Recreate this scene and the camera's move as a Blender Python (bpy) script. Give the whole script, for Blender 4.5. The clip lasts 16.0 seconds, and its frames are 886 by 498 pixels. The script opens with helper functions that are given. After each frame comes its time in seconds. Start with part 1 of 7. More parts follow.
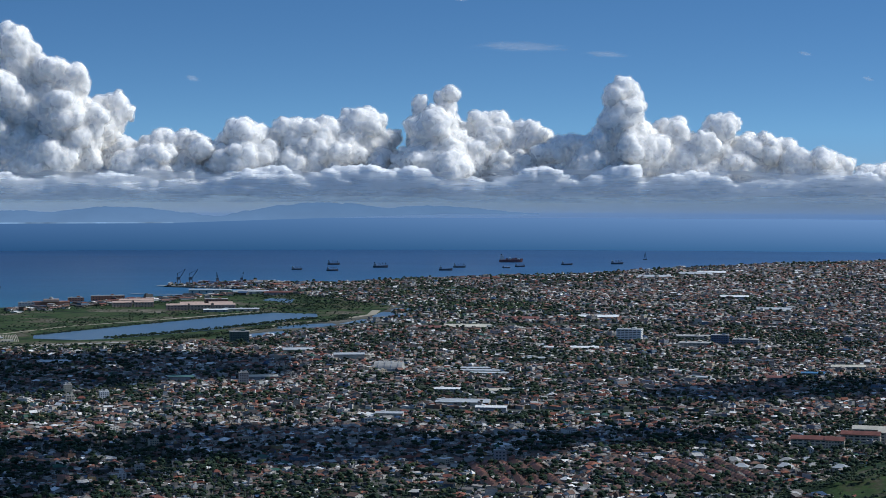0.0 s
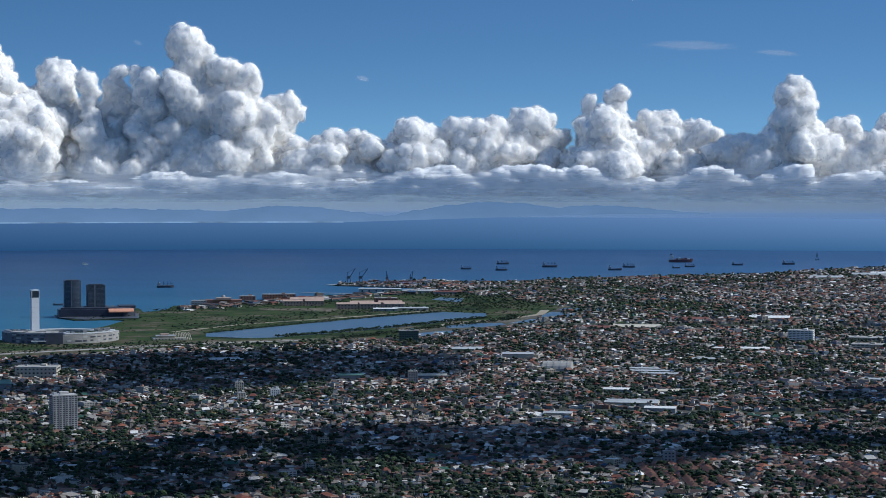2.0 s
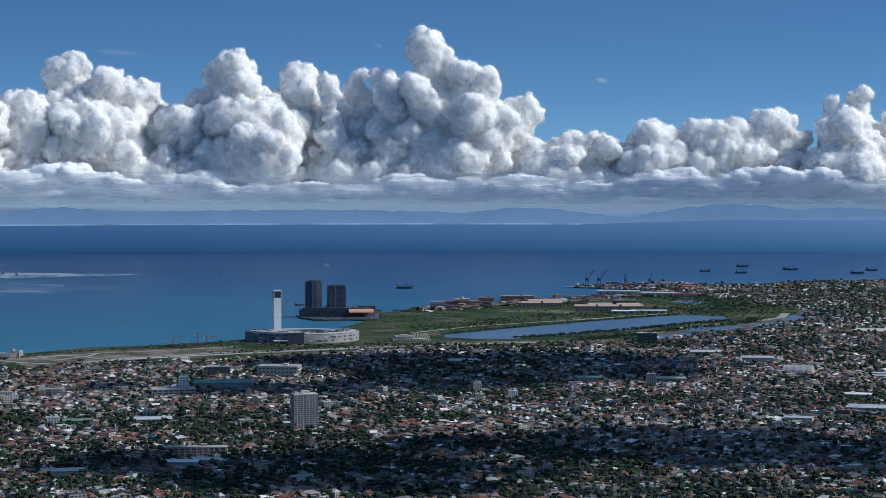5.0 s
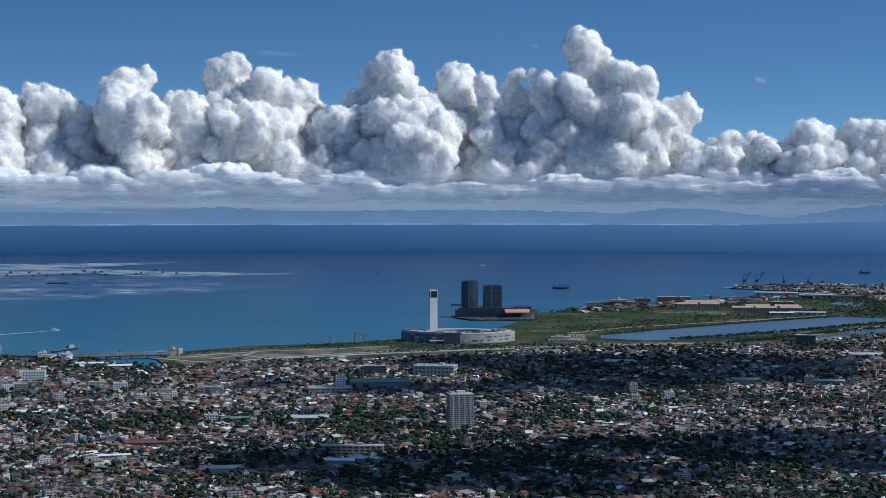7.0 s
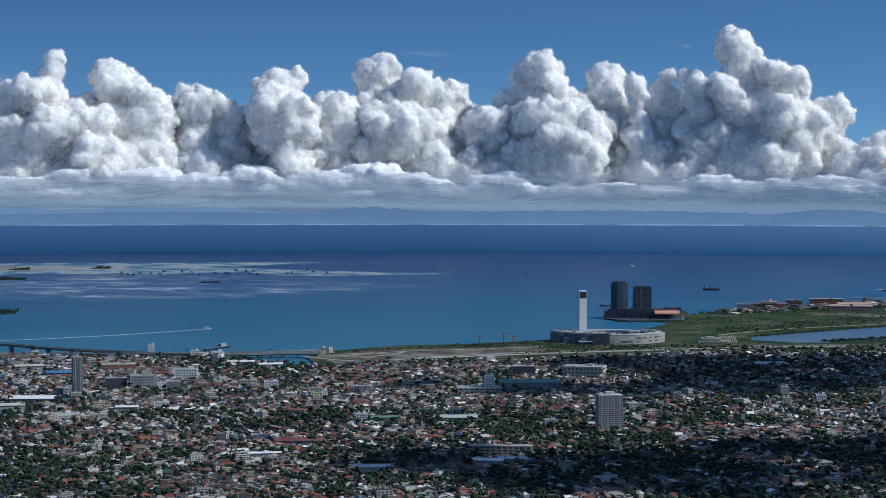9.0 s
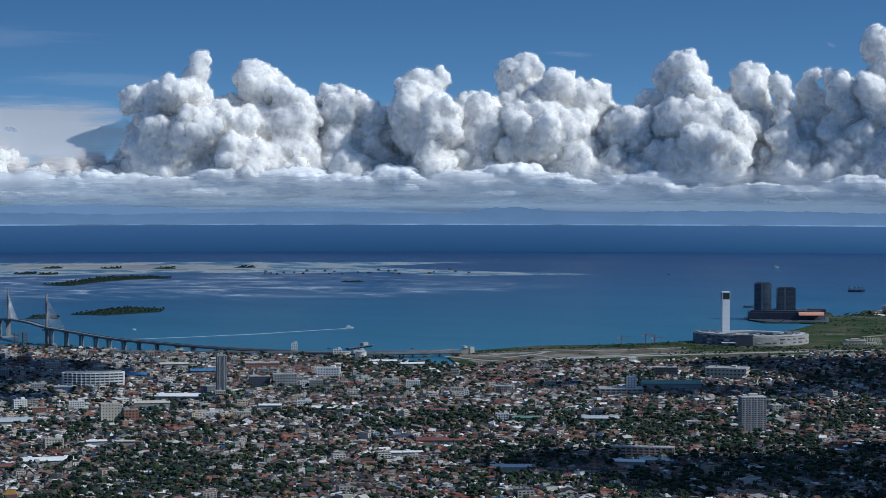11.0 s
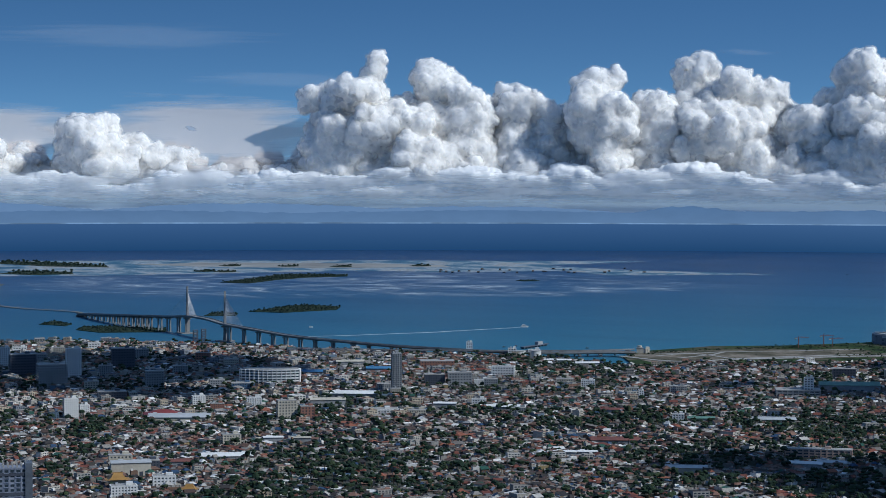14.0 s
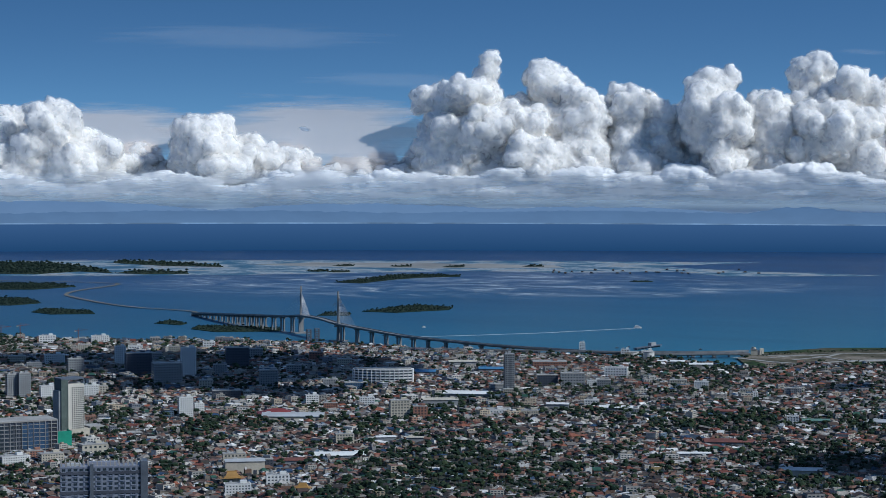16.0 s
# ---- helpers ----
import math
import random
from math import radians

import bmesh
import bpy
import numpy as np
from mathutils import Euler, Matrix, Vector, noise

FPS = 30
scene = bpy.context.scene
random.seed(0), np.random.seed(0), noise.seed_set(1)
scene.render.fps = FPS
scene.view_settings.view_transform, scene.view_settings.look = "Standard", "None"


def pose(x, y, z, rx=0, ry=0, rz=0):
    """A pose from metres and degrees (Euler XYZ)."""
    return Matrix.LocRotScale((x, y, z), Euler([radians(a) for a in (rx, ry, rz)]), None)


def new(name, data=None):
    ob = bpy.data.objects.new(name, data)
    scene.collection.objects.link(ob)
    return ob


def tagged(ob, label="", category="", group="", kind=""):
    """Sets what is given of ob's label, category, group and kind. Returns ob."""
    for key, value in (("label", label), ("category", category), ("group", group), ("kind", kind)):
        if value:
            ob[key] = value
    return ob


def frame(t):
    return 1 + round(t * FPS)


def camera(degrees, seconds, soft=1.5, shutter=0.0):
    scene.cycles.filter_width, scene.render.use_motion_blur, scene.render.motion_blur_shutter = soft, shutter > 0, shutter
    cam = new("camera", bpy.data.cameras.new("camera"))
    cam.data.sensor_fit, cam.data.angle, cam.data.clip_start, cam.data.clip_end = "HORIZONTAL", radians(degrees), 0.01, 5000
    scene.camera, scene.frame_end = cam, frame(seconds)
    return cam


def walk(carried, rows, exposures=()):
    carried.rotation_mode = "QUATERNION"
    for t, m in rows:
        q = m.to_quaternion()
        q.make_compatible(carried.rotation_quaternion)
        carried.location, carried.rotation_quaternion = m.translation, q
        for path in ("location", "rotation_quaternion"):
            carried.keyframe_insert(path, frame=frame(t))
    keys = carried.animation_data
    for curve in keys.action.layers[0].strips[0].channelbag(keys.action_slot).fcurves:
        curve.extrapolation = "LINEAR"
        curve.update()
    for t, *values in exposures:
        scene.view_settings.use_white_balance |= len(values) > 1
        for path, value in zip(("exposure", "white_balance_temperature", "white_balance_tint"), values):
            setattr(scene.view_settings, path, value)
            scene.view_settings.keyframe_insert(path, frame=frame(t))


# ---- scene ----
EYE = 200.0        # height of the viewpoint over the sea
cam = camera(22.78, 16.0, soft=0.72)
# seconds, turn to the left, tilt up, lean to the right (degrees)
ROWS = [
    (0.0, 0.012, -2.514, -0.113),
    (0.5, 1.126, -2.523, -0.106),
    (1.0, 2.225, -2.523, -0.092),
    (1.5, 3.320, -2.530, -0.074),
    (2.0, 4.416, -2.530, -0.053),
    (2.5, 5.456, -2.527, -0.033),
    (3.0, 6.499, -2.523, -0.013),
    (3.5, 7.557, -2.518, -0.004),
    (4.0, 8.584, -2.507, 0.005),
    (6.5, 13.675, -2.470, 0.002),
    (7.0, 14.693, -2.475, -0.005),
    (7.5, 15.715, -2.473, -0.015),
    (8.0, 16.709, -2.476, -0.026),
    (8.5, 17.656, -2.477, -0.036),
    (9.0, 18.591, -2.468, -0.053),
    (11.5, 23.132, -2.484, -0.085),
    (12.0, 23.916, -2.496, -0.106),
    (12.5, 24.666, -2.490, -0.109),
    (13.0, 25.399, -2.508, -0.110),
    (13.5, 26.139, -2.511, -0.102),
    (14.0, 26.857, -2.504, -0.098),
    (14.5, 27.596, -2.504, -0.093),
    (15.0, 28.333, -2.500, -0.095),
    (15.5, 29.070, -2.502, -0.093),
    (16.0, 29.800, -2.499, -0.095),
]
walk(cam, [(t, pose(0, 0, EYE, 90 + tilt, lean, turn)) for t, turn, tilt, lean in ROWS],
     [(0.0, 0.13, 6080, 7), (7.0, 0.0, 5950, 7), (12.0, -0.10, 5860, 6), (16.0, -0.16, 5860, 6)])

# ---- light ----
SUN_AZ, SUN_EL = 84.0, 40.0       # degrees clockwise from +y, degrees up
world = bpy.data.worlds.new("sky")
scene.world = world
world.use_nodes = True
wn, wl = world.node_tree.nodes, world.node_tree.links
wn.clear()
sky = wn.new("ShaderNodeTexSky")
sky.sky_type, sky.sun_disc = "NISHITA", False
sky.sun_elevation, sky.sun_rotation = radians(SUN_EL), radians(SUN_AZ)
sky.air_density, sky.dust_density, sky.ozone_density, sky.altitude = 1.0, 0.3, 2.0, 200
tc, stretch, lift = wn.new("ShaderNodeTexCoord"), wn.new("ShaderNodeVectorMath"), wn.new("ShaderNodeVectorMath")
stretch.operation, stretch.inputs[1].default_value = "MULTIPLY", (1, 1, 5)
lift.operation, lift.inputs[1].default_value = "ADD", (0, 0, 0.16)
bg, out = wn.new("ShaderNodeBackground"), wn.new("ShaderNodeOutputWorld")
bg.inputs["Strength"].default_value = 0.155
floor_at = wn.new("ShaderNodeVectorMath")
floor_at.operation, floor_at.inputs[1].default_value = "MAXIMUM", (-9, -9, -0.03)
wl.new(tc.outputs["Generated"], floor_at.inputs[0])
wl.new(floor_at.outputs[0], stretch.inputs[0])
sep, sep2 = wn.new("ShaderNodeSeparateXYZ"), wn.new("ShaderNodeSeparateXYZ")
wl.new(tc.outputs["Generated"], sep.inputs[0])
wl.new(floor_at.outputs[0], sep2.inputs[0])
# haze near the horizon, deep blue above
rise = wn.new("ShaderNodeMath")
rise.inputs[1].default_value = 0.03
wl.new(sep2.outputs[2], rise.inputs[0])
haze = wn.new("ShaderNodeValToRGB")
for k in range(2):
    haze.color_ramp.elements.new(0.5 + 0.1 * k)
for e, (p, c) in zip(haze.color_ramp.elements, ((0.0, (0.30, 0.31, 0.425, 1)), (0.04, (0.455, 0.615, 0.675, 1)),
                                                (0.12, (0.41, 0.625, 0.745, 1)), (0.45, (0.95, 1, 1, 1)))):
    e.position, e.color = p, c
wl.new(rise.outputs[0], haze.inputs[0])
wl.new(stretch.outputs[0], lift.inputs[0])
wl.new(lift.outputs[0], sky.inputs["Vector"])
deep = wn.new("ShaderNodeMix")
deep.data_type, deep.blend_type = "RGBA", "MULTIPLY"
deep.inputs[0].default_value = 1.0
wl.new(haze.outputs[0], deep.inputs[7])
wl.new(sky.outputs[0], deep.inputs[6])
under = wn.new("ShaderNodeMapRange")
under.inputs["From Min"].default_value, under.inputs["From Max"].default_value = -0.3, 0.0
under.inputs["To Min"].default_value = 0.35
wl.new(sep.outputs[2], under.inputs["Value"])
dim = wn.new("ShaderNodeVectorMath")
dim.operation = "SCALE"
wl.new(deep.outputs[2], dim.inputs[0])
wl.new(under.outputs[0], dim.inputs["Scale"])
wl.new(dim.outputs[0], bg.inputs["Color"])
wl.new(bg.outputs[0], out.inputs[0])

sun = new("sun", bpy.data.lights.new("sun", "SUN"))
sun.data.energy, sun.data.angle, sun.data.color = 3.8, radians(0.53), (1.0, 0.965, 0.91)
sun_dir = Vector((math.sin(radians(SUN_AZ)) * math.cos(radians(SUN_EL)),
                  math.cos(radians(SUN_AZ)) * math.cos(radians(SUN_EL)), math.sin(radians(SUN_EL))))
sun.matrix_world = Matrix.Translation(sun_dir * 3000) @ sun_dir.to_track_quat("Z", "Y").to_matrix().to_4x4()

# ---- materials ----
def node_mat(name):
    m = bpy.data.materials.new(name)
    m.use_nodes = True
    nt = m.node_tree
    return m, nt, nt.nodes["Principled BSDF"]


def ramp(nt, stops, interp="LINEAR"):
    r = nt.nodes.new("ShaderNodeValToRGB")
    r.color_ramp.interpolation = interp
    while len(r.color_ramp.elements) < len(stops):
        r.color_ramp.elements.new(0.5)
    for e, (p, c) in zip(r.color_ramp.elements, stops):
        e.position, e.color = p, (*c, 1)
    return r


def noise_tex(nt, scale, detail=4, rough=0.6, stretch=None):
    n = nt.nodes.new("ShaderNodeTexNoise")
    n.inputs["Scale"].default_value, n.inputs["Detail"].default_value, n.inputs["Roughness"].default_value = scale, detail, rough
    c = nt.nodes.new("ShaderNodeTexCoord")
    src = c.outputs["Object"]
    if stretch:
        k = nt.nodes.new("ShaderNodeMapping")
        k.inputs["Scale"].default_value = stretch
        nt.links.new(src, k.inputs[0])
        src = k.outputs[0]
    nt.links.new(src, n.inputs["Vector"])
    return n


def mix(nt, a, b, fac, mode="MIX"):
    m = nt.nodes.new("ShaderNodeMix")
    m.data_type, m.blend_type = "RGBA", mode
    for sock, v in ((m.inputs[0], fac), (m.inputs[6], a), (m.inputs[7], b)):
        if isinstance(v, (int, float)):
            sock.default_value = v
        elif isinstance(v, tuple):
            sock.default_value = (*v, 1)
        else:
            nt.links.new(v, sock)
    return m.outputs[2]


def surface(name, colour, rough=0.8, metal=0.0, vary=0.25, grain=0.8, bump=0.15, spec=0.3):
    """A painted, cast or weathered surface: stains at two scales and fine relief."""
    m, nt, p = node_mat(name)
    big, small = noise_tex(nt, grain * 0.15, 3), noise_tex(nt, grain, 6)
    dark, light = tuple(c * (1 - vary) for c in colour), tuple(min(1, c * (1 + vary * 0.6)) for c in colour)
    r1 = ramp(nt, [(0.3, dark), (0.7, light)])
    nt.links.new(big.outputs[0], r1.inputs[0])
    r2 = ramp(nt, [(0.3, (1 - vary,) * 3), (0.62, (1, 1, 1))])
    nt.links.new(small.outputs[0], r2.inputs[0])
    nt.links.new(mix(nt, r1.outputs[0], r2.outputs[0], 0.8, "MULTIPLY"), p.inputs["Base Color"])
    p.inputs["Roughness"].default_value, p.inputs["Metallic"].default_value = rough, metal
    p.inputs["Specular IOR Level"].default_value = spec
    if bump:
        b = nt.nodes.new("ShaderNodeBump")
        b.inputs["Strength"].default_value, b.inputs["Distance"].default_value = bump, 0.1
        nt.links.new(small.outputs[0], b.inputs["Height"])
        nt.links.new(b.outputs[0], p.inputs["Normal"])
    return m


def island_mat(name, stops, rough=0.7, spec=0.3, grain=0.7, vary=0.35, metal=0.0, interp="CONSTANT", single=False):
    """One colour of the ramp for each loose piece, with dirt over it."""
    m, nt, p = node_mat(name)
    g = nt.nodes.new("ShaderNodeObjectInfo" if single else "ShaderNodeNewGeometry")
    r = ramp(nt, stops, interp)
    nt.links.new(g.outputs["Random" if single else "Random Per Island"], r.inputs[0])
    n = noise_tex(nt, grain, 5)
    d = ramp(nt, [(0.3, (1 - vary,) * 3), (0.65, (1, 1, 1))])
    nt.links.new(n.outputs[0], d.inputs[0])
    nt.links.new(mix(nt, r.outputs[0], d.outputs[0], 1.0, "MULTIPLY"), p.inputs["Base Color"])
    p.inputs["Roughness"].default_value, p.inputs["Specular IOR Level"].default_value = rough, spec
    p.inputs["Metallic"].default_value = metal
    return m


WALL_STOPS = [(0.0, (0.190, 0.172, 0.150)), (0.15, (0.340, 0.320, 0.285)), (0.30, (0.090, 0.085, 0.080)), (0.40, (0.450, 0.430, 0.395)),
              (0.57, (0.190, 0.120, 0.088)), (0.68, (0.210, 0.215, 0.225)), (0.78, (0.680, 0.665, 0.630)), (0.92, (0.110, 0.155, 0.210)), (0.96, (0.290, 0.225, 0.115))]
WALLS = island_mat("rendered_walls", WALL_STOPS, 0.85)
WALLS_ONE = island_mat("house_wall", WALL_STOPS, 0.85, single=True)
ROOF_STOPS = [(0.0, (0.170, 0.060, 0.043)), (0.10, (0.220, 0.125, 0.094)), (0.21, (0.080, 0.055, 0.046)),
              (0.33, (0.185, 0.165, 0.148)), (0.43, (0.045, 0.040, 0.039)), (0.54, (0.270, 0.248, 0.225)),
              (0.64, (0.150, 0.092, 0.070)), (0.75, (0.430, 0.412, 0.385)), (0.83, (0.260, 0.098, 0.060)), (0.885, (0.720, 0.705, 0.680)),
              (0.945, (0.035, 0.095, 0.070)), (0.97, (0.034, 0.068, 0.130))]
ROOFS = island_mat("sheet_roofs", ROOF_STOPS, 0.7, 0.2)
ROOFS_ONE = island_mat("house_roof", ROOF_STOPS, 0.7, 0.2, single=True)
FOLIAGE = island_mat("foliage", [(0.0, (0.010, 0.024, 0.016)), (0.4, (0.018, 0.036, 0.021)), (0.75, (0.028, 0.050, 0.026)),
                                 (1.0, (0.052, 0.070, 0.031))], 0.8, 0.15, 1.5, 0.5, interp="LINEAR")
MANGROVE_LEAF = island_mat("mangrove_foliage", [(0.0, (0.008, 0.018, 0.016)), (0.5, (0.012, 0.025, 0.019)), (1.0, (0.020, 0.033, 0.022))], 0.8, 0.1, 1.5, 0.5, interp="LINEAR")
CONCRETE = surface("weathered_concrete", (0.36, 0.35, 0.33))
BRIDGE_GREY = surface("bridge_concrete", (0.24, 0.24, 0.24), 0.85)
WHITE = surface("white_paint", (0.70, 0.70, 0.68), 0.6, vary=0.12, grain=0.4)
CREAM = surface("cream_render", (0.50, 0.46, 0.38), 0.8, vary=0.2)
GREY = surface("grey_render", (0.30, 0.31, 0.32), 0.8)
# The navy cast of this cladding includes distance haze mixed into its colour.
DARK = surface("dark_cladding", (0.075, 0.085, 0.11), 0.5)
BARK = surface("bark", (0.10, 0.075, 0.05), 0.9)
GLASS, _nt, _p = node_mat("window_glass")
_p.inputs["Base Color"].default_value, _p.inputs["Roughness"].default_value = (0.03, 0.045, 0.06, 1), 0.12
METAL_ROOF = surface("galvanised_sheet", (0.45, 0.46, 0.46), 0.4, 0.0, 0.2, 0.3, spec=0.6)
RUST_ROOF = surface("red_sheet", (0.19, 0.075, 0.055), 0.55, vary=0.35)
GREEN_ROOF = surface("green_sheet", (0.13, 0.24, 0.19), 0.5)
BLUE_ROOF = surface("blue_sheet", (0.07, 0.20, 0.36), 0.5)
# Steel and hull are lifted to blue-grey: distance haze mixed into their colour.
STEEL = surface("hazed_steel", (0.11, 0.13, 0.16), 0.55)
HULL = surface("ship_hull", (0.065, 0.08, 0.105), 0.6)
HULL_RED = surface("ship_red", (0.17, 0.085, 0.085), 0.6)
ASPHALT = surface("asphalt", (0.07, 0.07, 0.07), 0.9)
SAND = surface("sand_road", (0.33, 0.29, 0.22), 0.95, grain=0.1)


def sun_side_glare(nt, col):
    """Sun-side glare and haze painted in: water colour brightened toward +x."""
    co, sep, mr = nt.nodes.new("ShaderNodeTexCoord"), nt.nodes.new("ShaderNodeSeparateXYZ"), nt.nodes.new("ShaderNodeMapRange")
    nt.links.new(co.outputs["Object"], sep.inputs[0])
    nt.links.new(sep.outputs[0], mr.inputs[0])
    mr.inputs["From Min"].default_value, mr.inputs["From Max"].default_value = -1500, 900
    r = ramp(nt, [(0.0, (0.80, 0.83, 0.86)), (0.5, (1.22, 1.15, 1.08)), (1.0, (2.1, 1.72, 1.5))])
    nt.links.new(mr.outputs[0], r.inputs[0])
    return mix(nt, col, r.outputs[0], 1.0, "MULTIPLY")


def sea_mat():
    m, nt, p = node_mat("sea_water")
    L = nt.links
    co = nt.nodes.new("ShaderNodeTexCoord")
    ln = nt.nodes.new("ShaderNodeVectorMath")
    ln.operation = "LENGTH"
    L.new(co.outputs["Object"], ln.inputs[0])
    far = nt.nodes.new("ShaderNodeMapRange")
    far.inputs["From Min"].default_value, far.inputs["From Max"].default_value = 1900, 4520
    L.new(ln.outputs["Value"], far.inputs["Value"])
    depth = ramp(nt, [(0.0, (0.034, 0.142, 0.215)), (0.25, (0.028, 0.118, 0.205)), (0.55, (0.022, 0.082, 0.178)), (0.8, (0.020, 0.064, 0.155)), (1.0, (0.020, 0.060, 0.145))])
    L.new(far.outputs[0], depth.inputs[0])
    streak = noise_tex(nt, 0.004, 6, 0.65, (0.35, 1.6, 1))
    sr = ramp(nt, [(0.35, (0.86, 0.88, 0.9)), (0.65, (1.1, 1.08, 1.06))])
    L.new(streak.outputs[0], sr.inputs[0])
    col = sun_side_glare(nt, mix(nt, depth.outputs[0], sr.outputs[0], 1.0, "MULTIPLY"))
    # shallow reef flats: pale swirls inside an ellipse
    mp = nt.nodes.new("ShaderNodeMapping")
    mp.vector_type = "TEXTURE"
    mp.inputs["Location"].default_value = (-1640, 2930, 0)
    mp.inputs["Rotation"].default_value = (0, 0, radians(28))
    mp.inputs["Scale"].default_value = (760, 500, 1)
    L.new(co.outputs["Object"], mp.inputs[0])
    rl = nt.nodes.new("ShaderNodeVectorMath")
    rl.operation = "LENGTH"
    L.new(mp.outputs[0], rl.inputs[0])
    edge = noise_tex(nt, 0.003, 4)
    ad = nt.nodes.new("ShaderNodeMath")
    ad.operation = "MULTIPLY_ADD"
    ad.inputs[1].default_value = 0.5
    L.new(edge.outputs[0], ad.inputs[0])
    L.new(rl.outputs["Value"], ad.inputs[2])
    inside = ramp(nt, [(0.80, (1, 1, 1)), (1.25, (0, 0, 0))])
    L.new(ad.outputs[0], inside.inputs[0])
    wave = noise_tex(nt, 0.011, 10, 0.7, (0.55, 0.9, 1))
    wave.inputs["Distortion"].default_value = 2.2
    wr = ramp(nt, [(0.46, (0, 0, 0)), (0.56, (0.16, 0.16, 0.16)), (0.66, (0.8, 0.8, 0.8))])
    L.new(wave.outputs[0], wr.inputs[0])
    fac = mix(nt, inside.outputs[0], wr.outputs[0], 1.0, "MULTIPLY")
    col = mix(nt, col, (0.46, 0.51, 0.54), fac)
    L.new(col, p.inputs["Base Color"])
    p.inputs["Roughness"].default_value, p.inputs["Specular IOR Level"].default_value = 0.45, 0.06
    w = noise_tex(nt, 0.15, 5, 0.6, (0.6, 1.4, 1))
    b = nt.nodes.new("ShaderNodeBump")
    b.inputs["Strength"].default_value, b.inputs["Distance"].default_value = 0.5, 1.0
    L.new(w.outputs[0], b.inputs["Height"])
    L.new(b.outputs[0], p.inputs["Normal"])
    return m


def land_mat(name, stops, scale):
    m, nt, p = node_mat(name)
    n = noise_tex(nt, scale, 8, 0.65)
    r = ramp(nt, stops)
    nt.links.new(n.outputs[0], r.inputs[0])
    f = noise_tex(nt, scale * 12, 4)
    d = ramp(nt, [(0.3, (0.6, 0.6, 0.6)), (0.7, (1.15, 1.15, 1.15))])
    nt.links.new(f.outputs[0], d.inputs[0])
    nt.links.new(mix(nt, r.outputs[0], d.outputs[0], 1.0, "MULTIPLY"), p.inputs["Base Color"])
    p.inputs["Roughness"].default_value, p.inputs["Specular IOR Level"].default_value = 0.95, 0.1
    return m


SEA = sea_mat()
LAND = land_mat("town_ground", [(0.3, (0.028, 0.046, 0.028)), (0.5, (0.055, 0.062, 0.05)), (0.62, (0.10, 0.098, 0.088)), (0.75, (0.16, 0.152, 0.135))], 0.012)
MEADOW = land_mat("reclaimed_meadow", [(0.36, (0.014, 0.026, 0.014)), (0.44, (0.030, 0.052, 0.020)), (0.50, (0.042, 0.072, 0.024)), (0.55, (0.058, 0.062, 0.034)), (0.62, (0.12, 0.105, 0.078)), (0.72, (0.17, 0.155, 0.125))], 0.02)
REEF = land_mat("reef_flat", [(0.38, (0.040, 0.115, 0.195)), (0.47, (0.10, 0.18, 0.25)), (0.54, (0.30, 0.35, 0.39)), (0.60, (0.24, 0.25, 0.25)), (0.68, (0.44, 0.47, 0.50))], 0.014)
SALMON = surface("salmon_render", (0.46, 0.33, 0.27), 0.8, vary=0.2)
MANGROVE = land_mat("mangrove_ground", [(0.3, (0.016, 0.03, 0.02)), (0.7, (0.035, 0.05, 0.03))], 0.02)
LAGOON, _nt, _p = node_mat("lagoon_water")
_p.inputs["Base Color"].default_value = (0.060, 0.118, 0.185, 1)
_p.inputs["Roughness"].default_value, _p.inputs["Specular IOR Level"].default_value = 0.35, 0.2


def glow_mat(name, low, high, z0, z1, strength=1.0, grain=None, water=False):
    """Far distance: haze painted as a vertical colour gradient, and the surface itself glows."""
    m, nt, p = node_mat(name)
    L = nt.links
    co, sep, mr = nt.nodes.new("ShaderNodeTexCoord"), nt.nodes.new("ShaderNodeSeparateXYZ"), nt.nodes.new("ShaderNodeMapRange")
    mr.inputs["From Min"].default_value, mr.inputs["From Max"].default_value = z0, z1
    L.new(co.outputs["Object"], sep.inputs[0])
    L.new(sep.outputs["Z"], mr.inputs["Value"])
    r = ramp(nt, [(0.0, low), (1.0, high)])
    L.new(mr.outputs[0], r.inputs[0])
    col = sun_side_glare(nt, r.outputs[0]) if water else r.outputs[0]
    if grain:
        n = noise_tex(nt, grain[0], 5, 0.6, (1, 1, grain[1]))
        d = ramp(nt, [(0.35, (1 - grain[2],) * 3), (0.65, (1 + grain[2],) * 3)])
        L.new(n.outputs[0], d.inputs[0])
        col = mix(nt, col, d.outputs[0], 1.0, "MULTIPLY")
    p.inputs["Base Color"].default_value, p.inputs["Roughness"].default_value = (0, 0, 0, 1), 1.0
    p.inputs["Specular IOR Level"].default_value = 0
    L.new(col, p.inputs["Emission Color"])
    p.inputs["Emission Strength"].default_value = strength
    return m


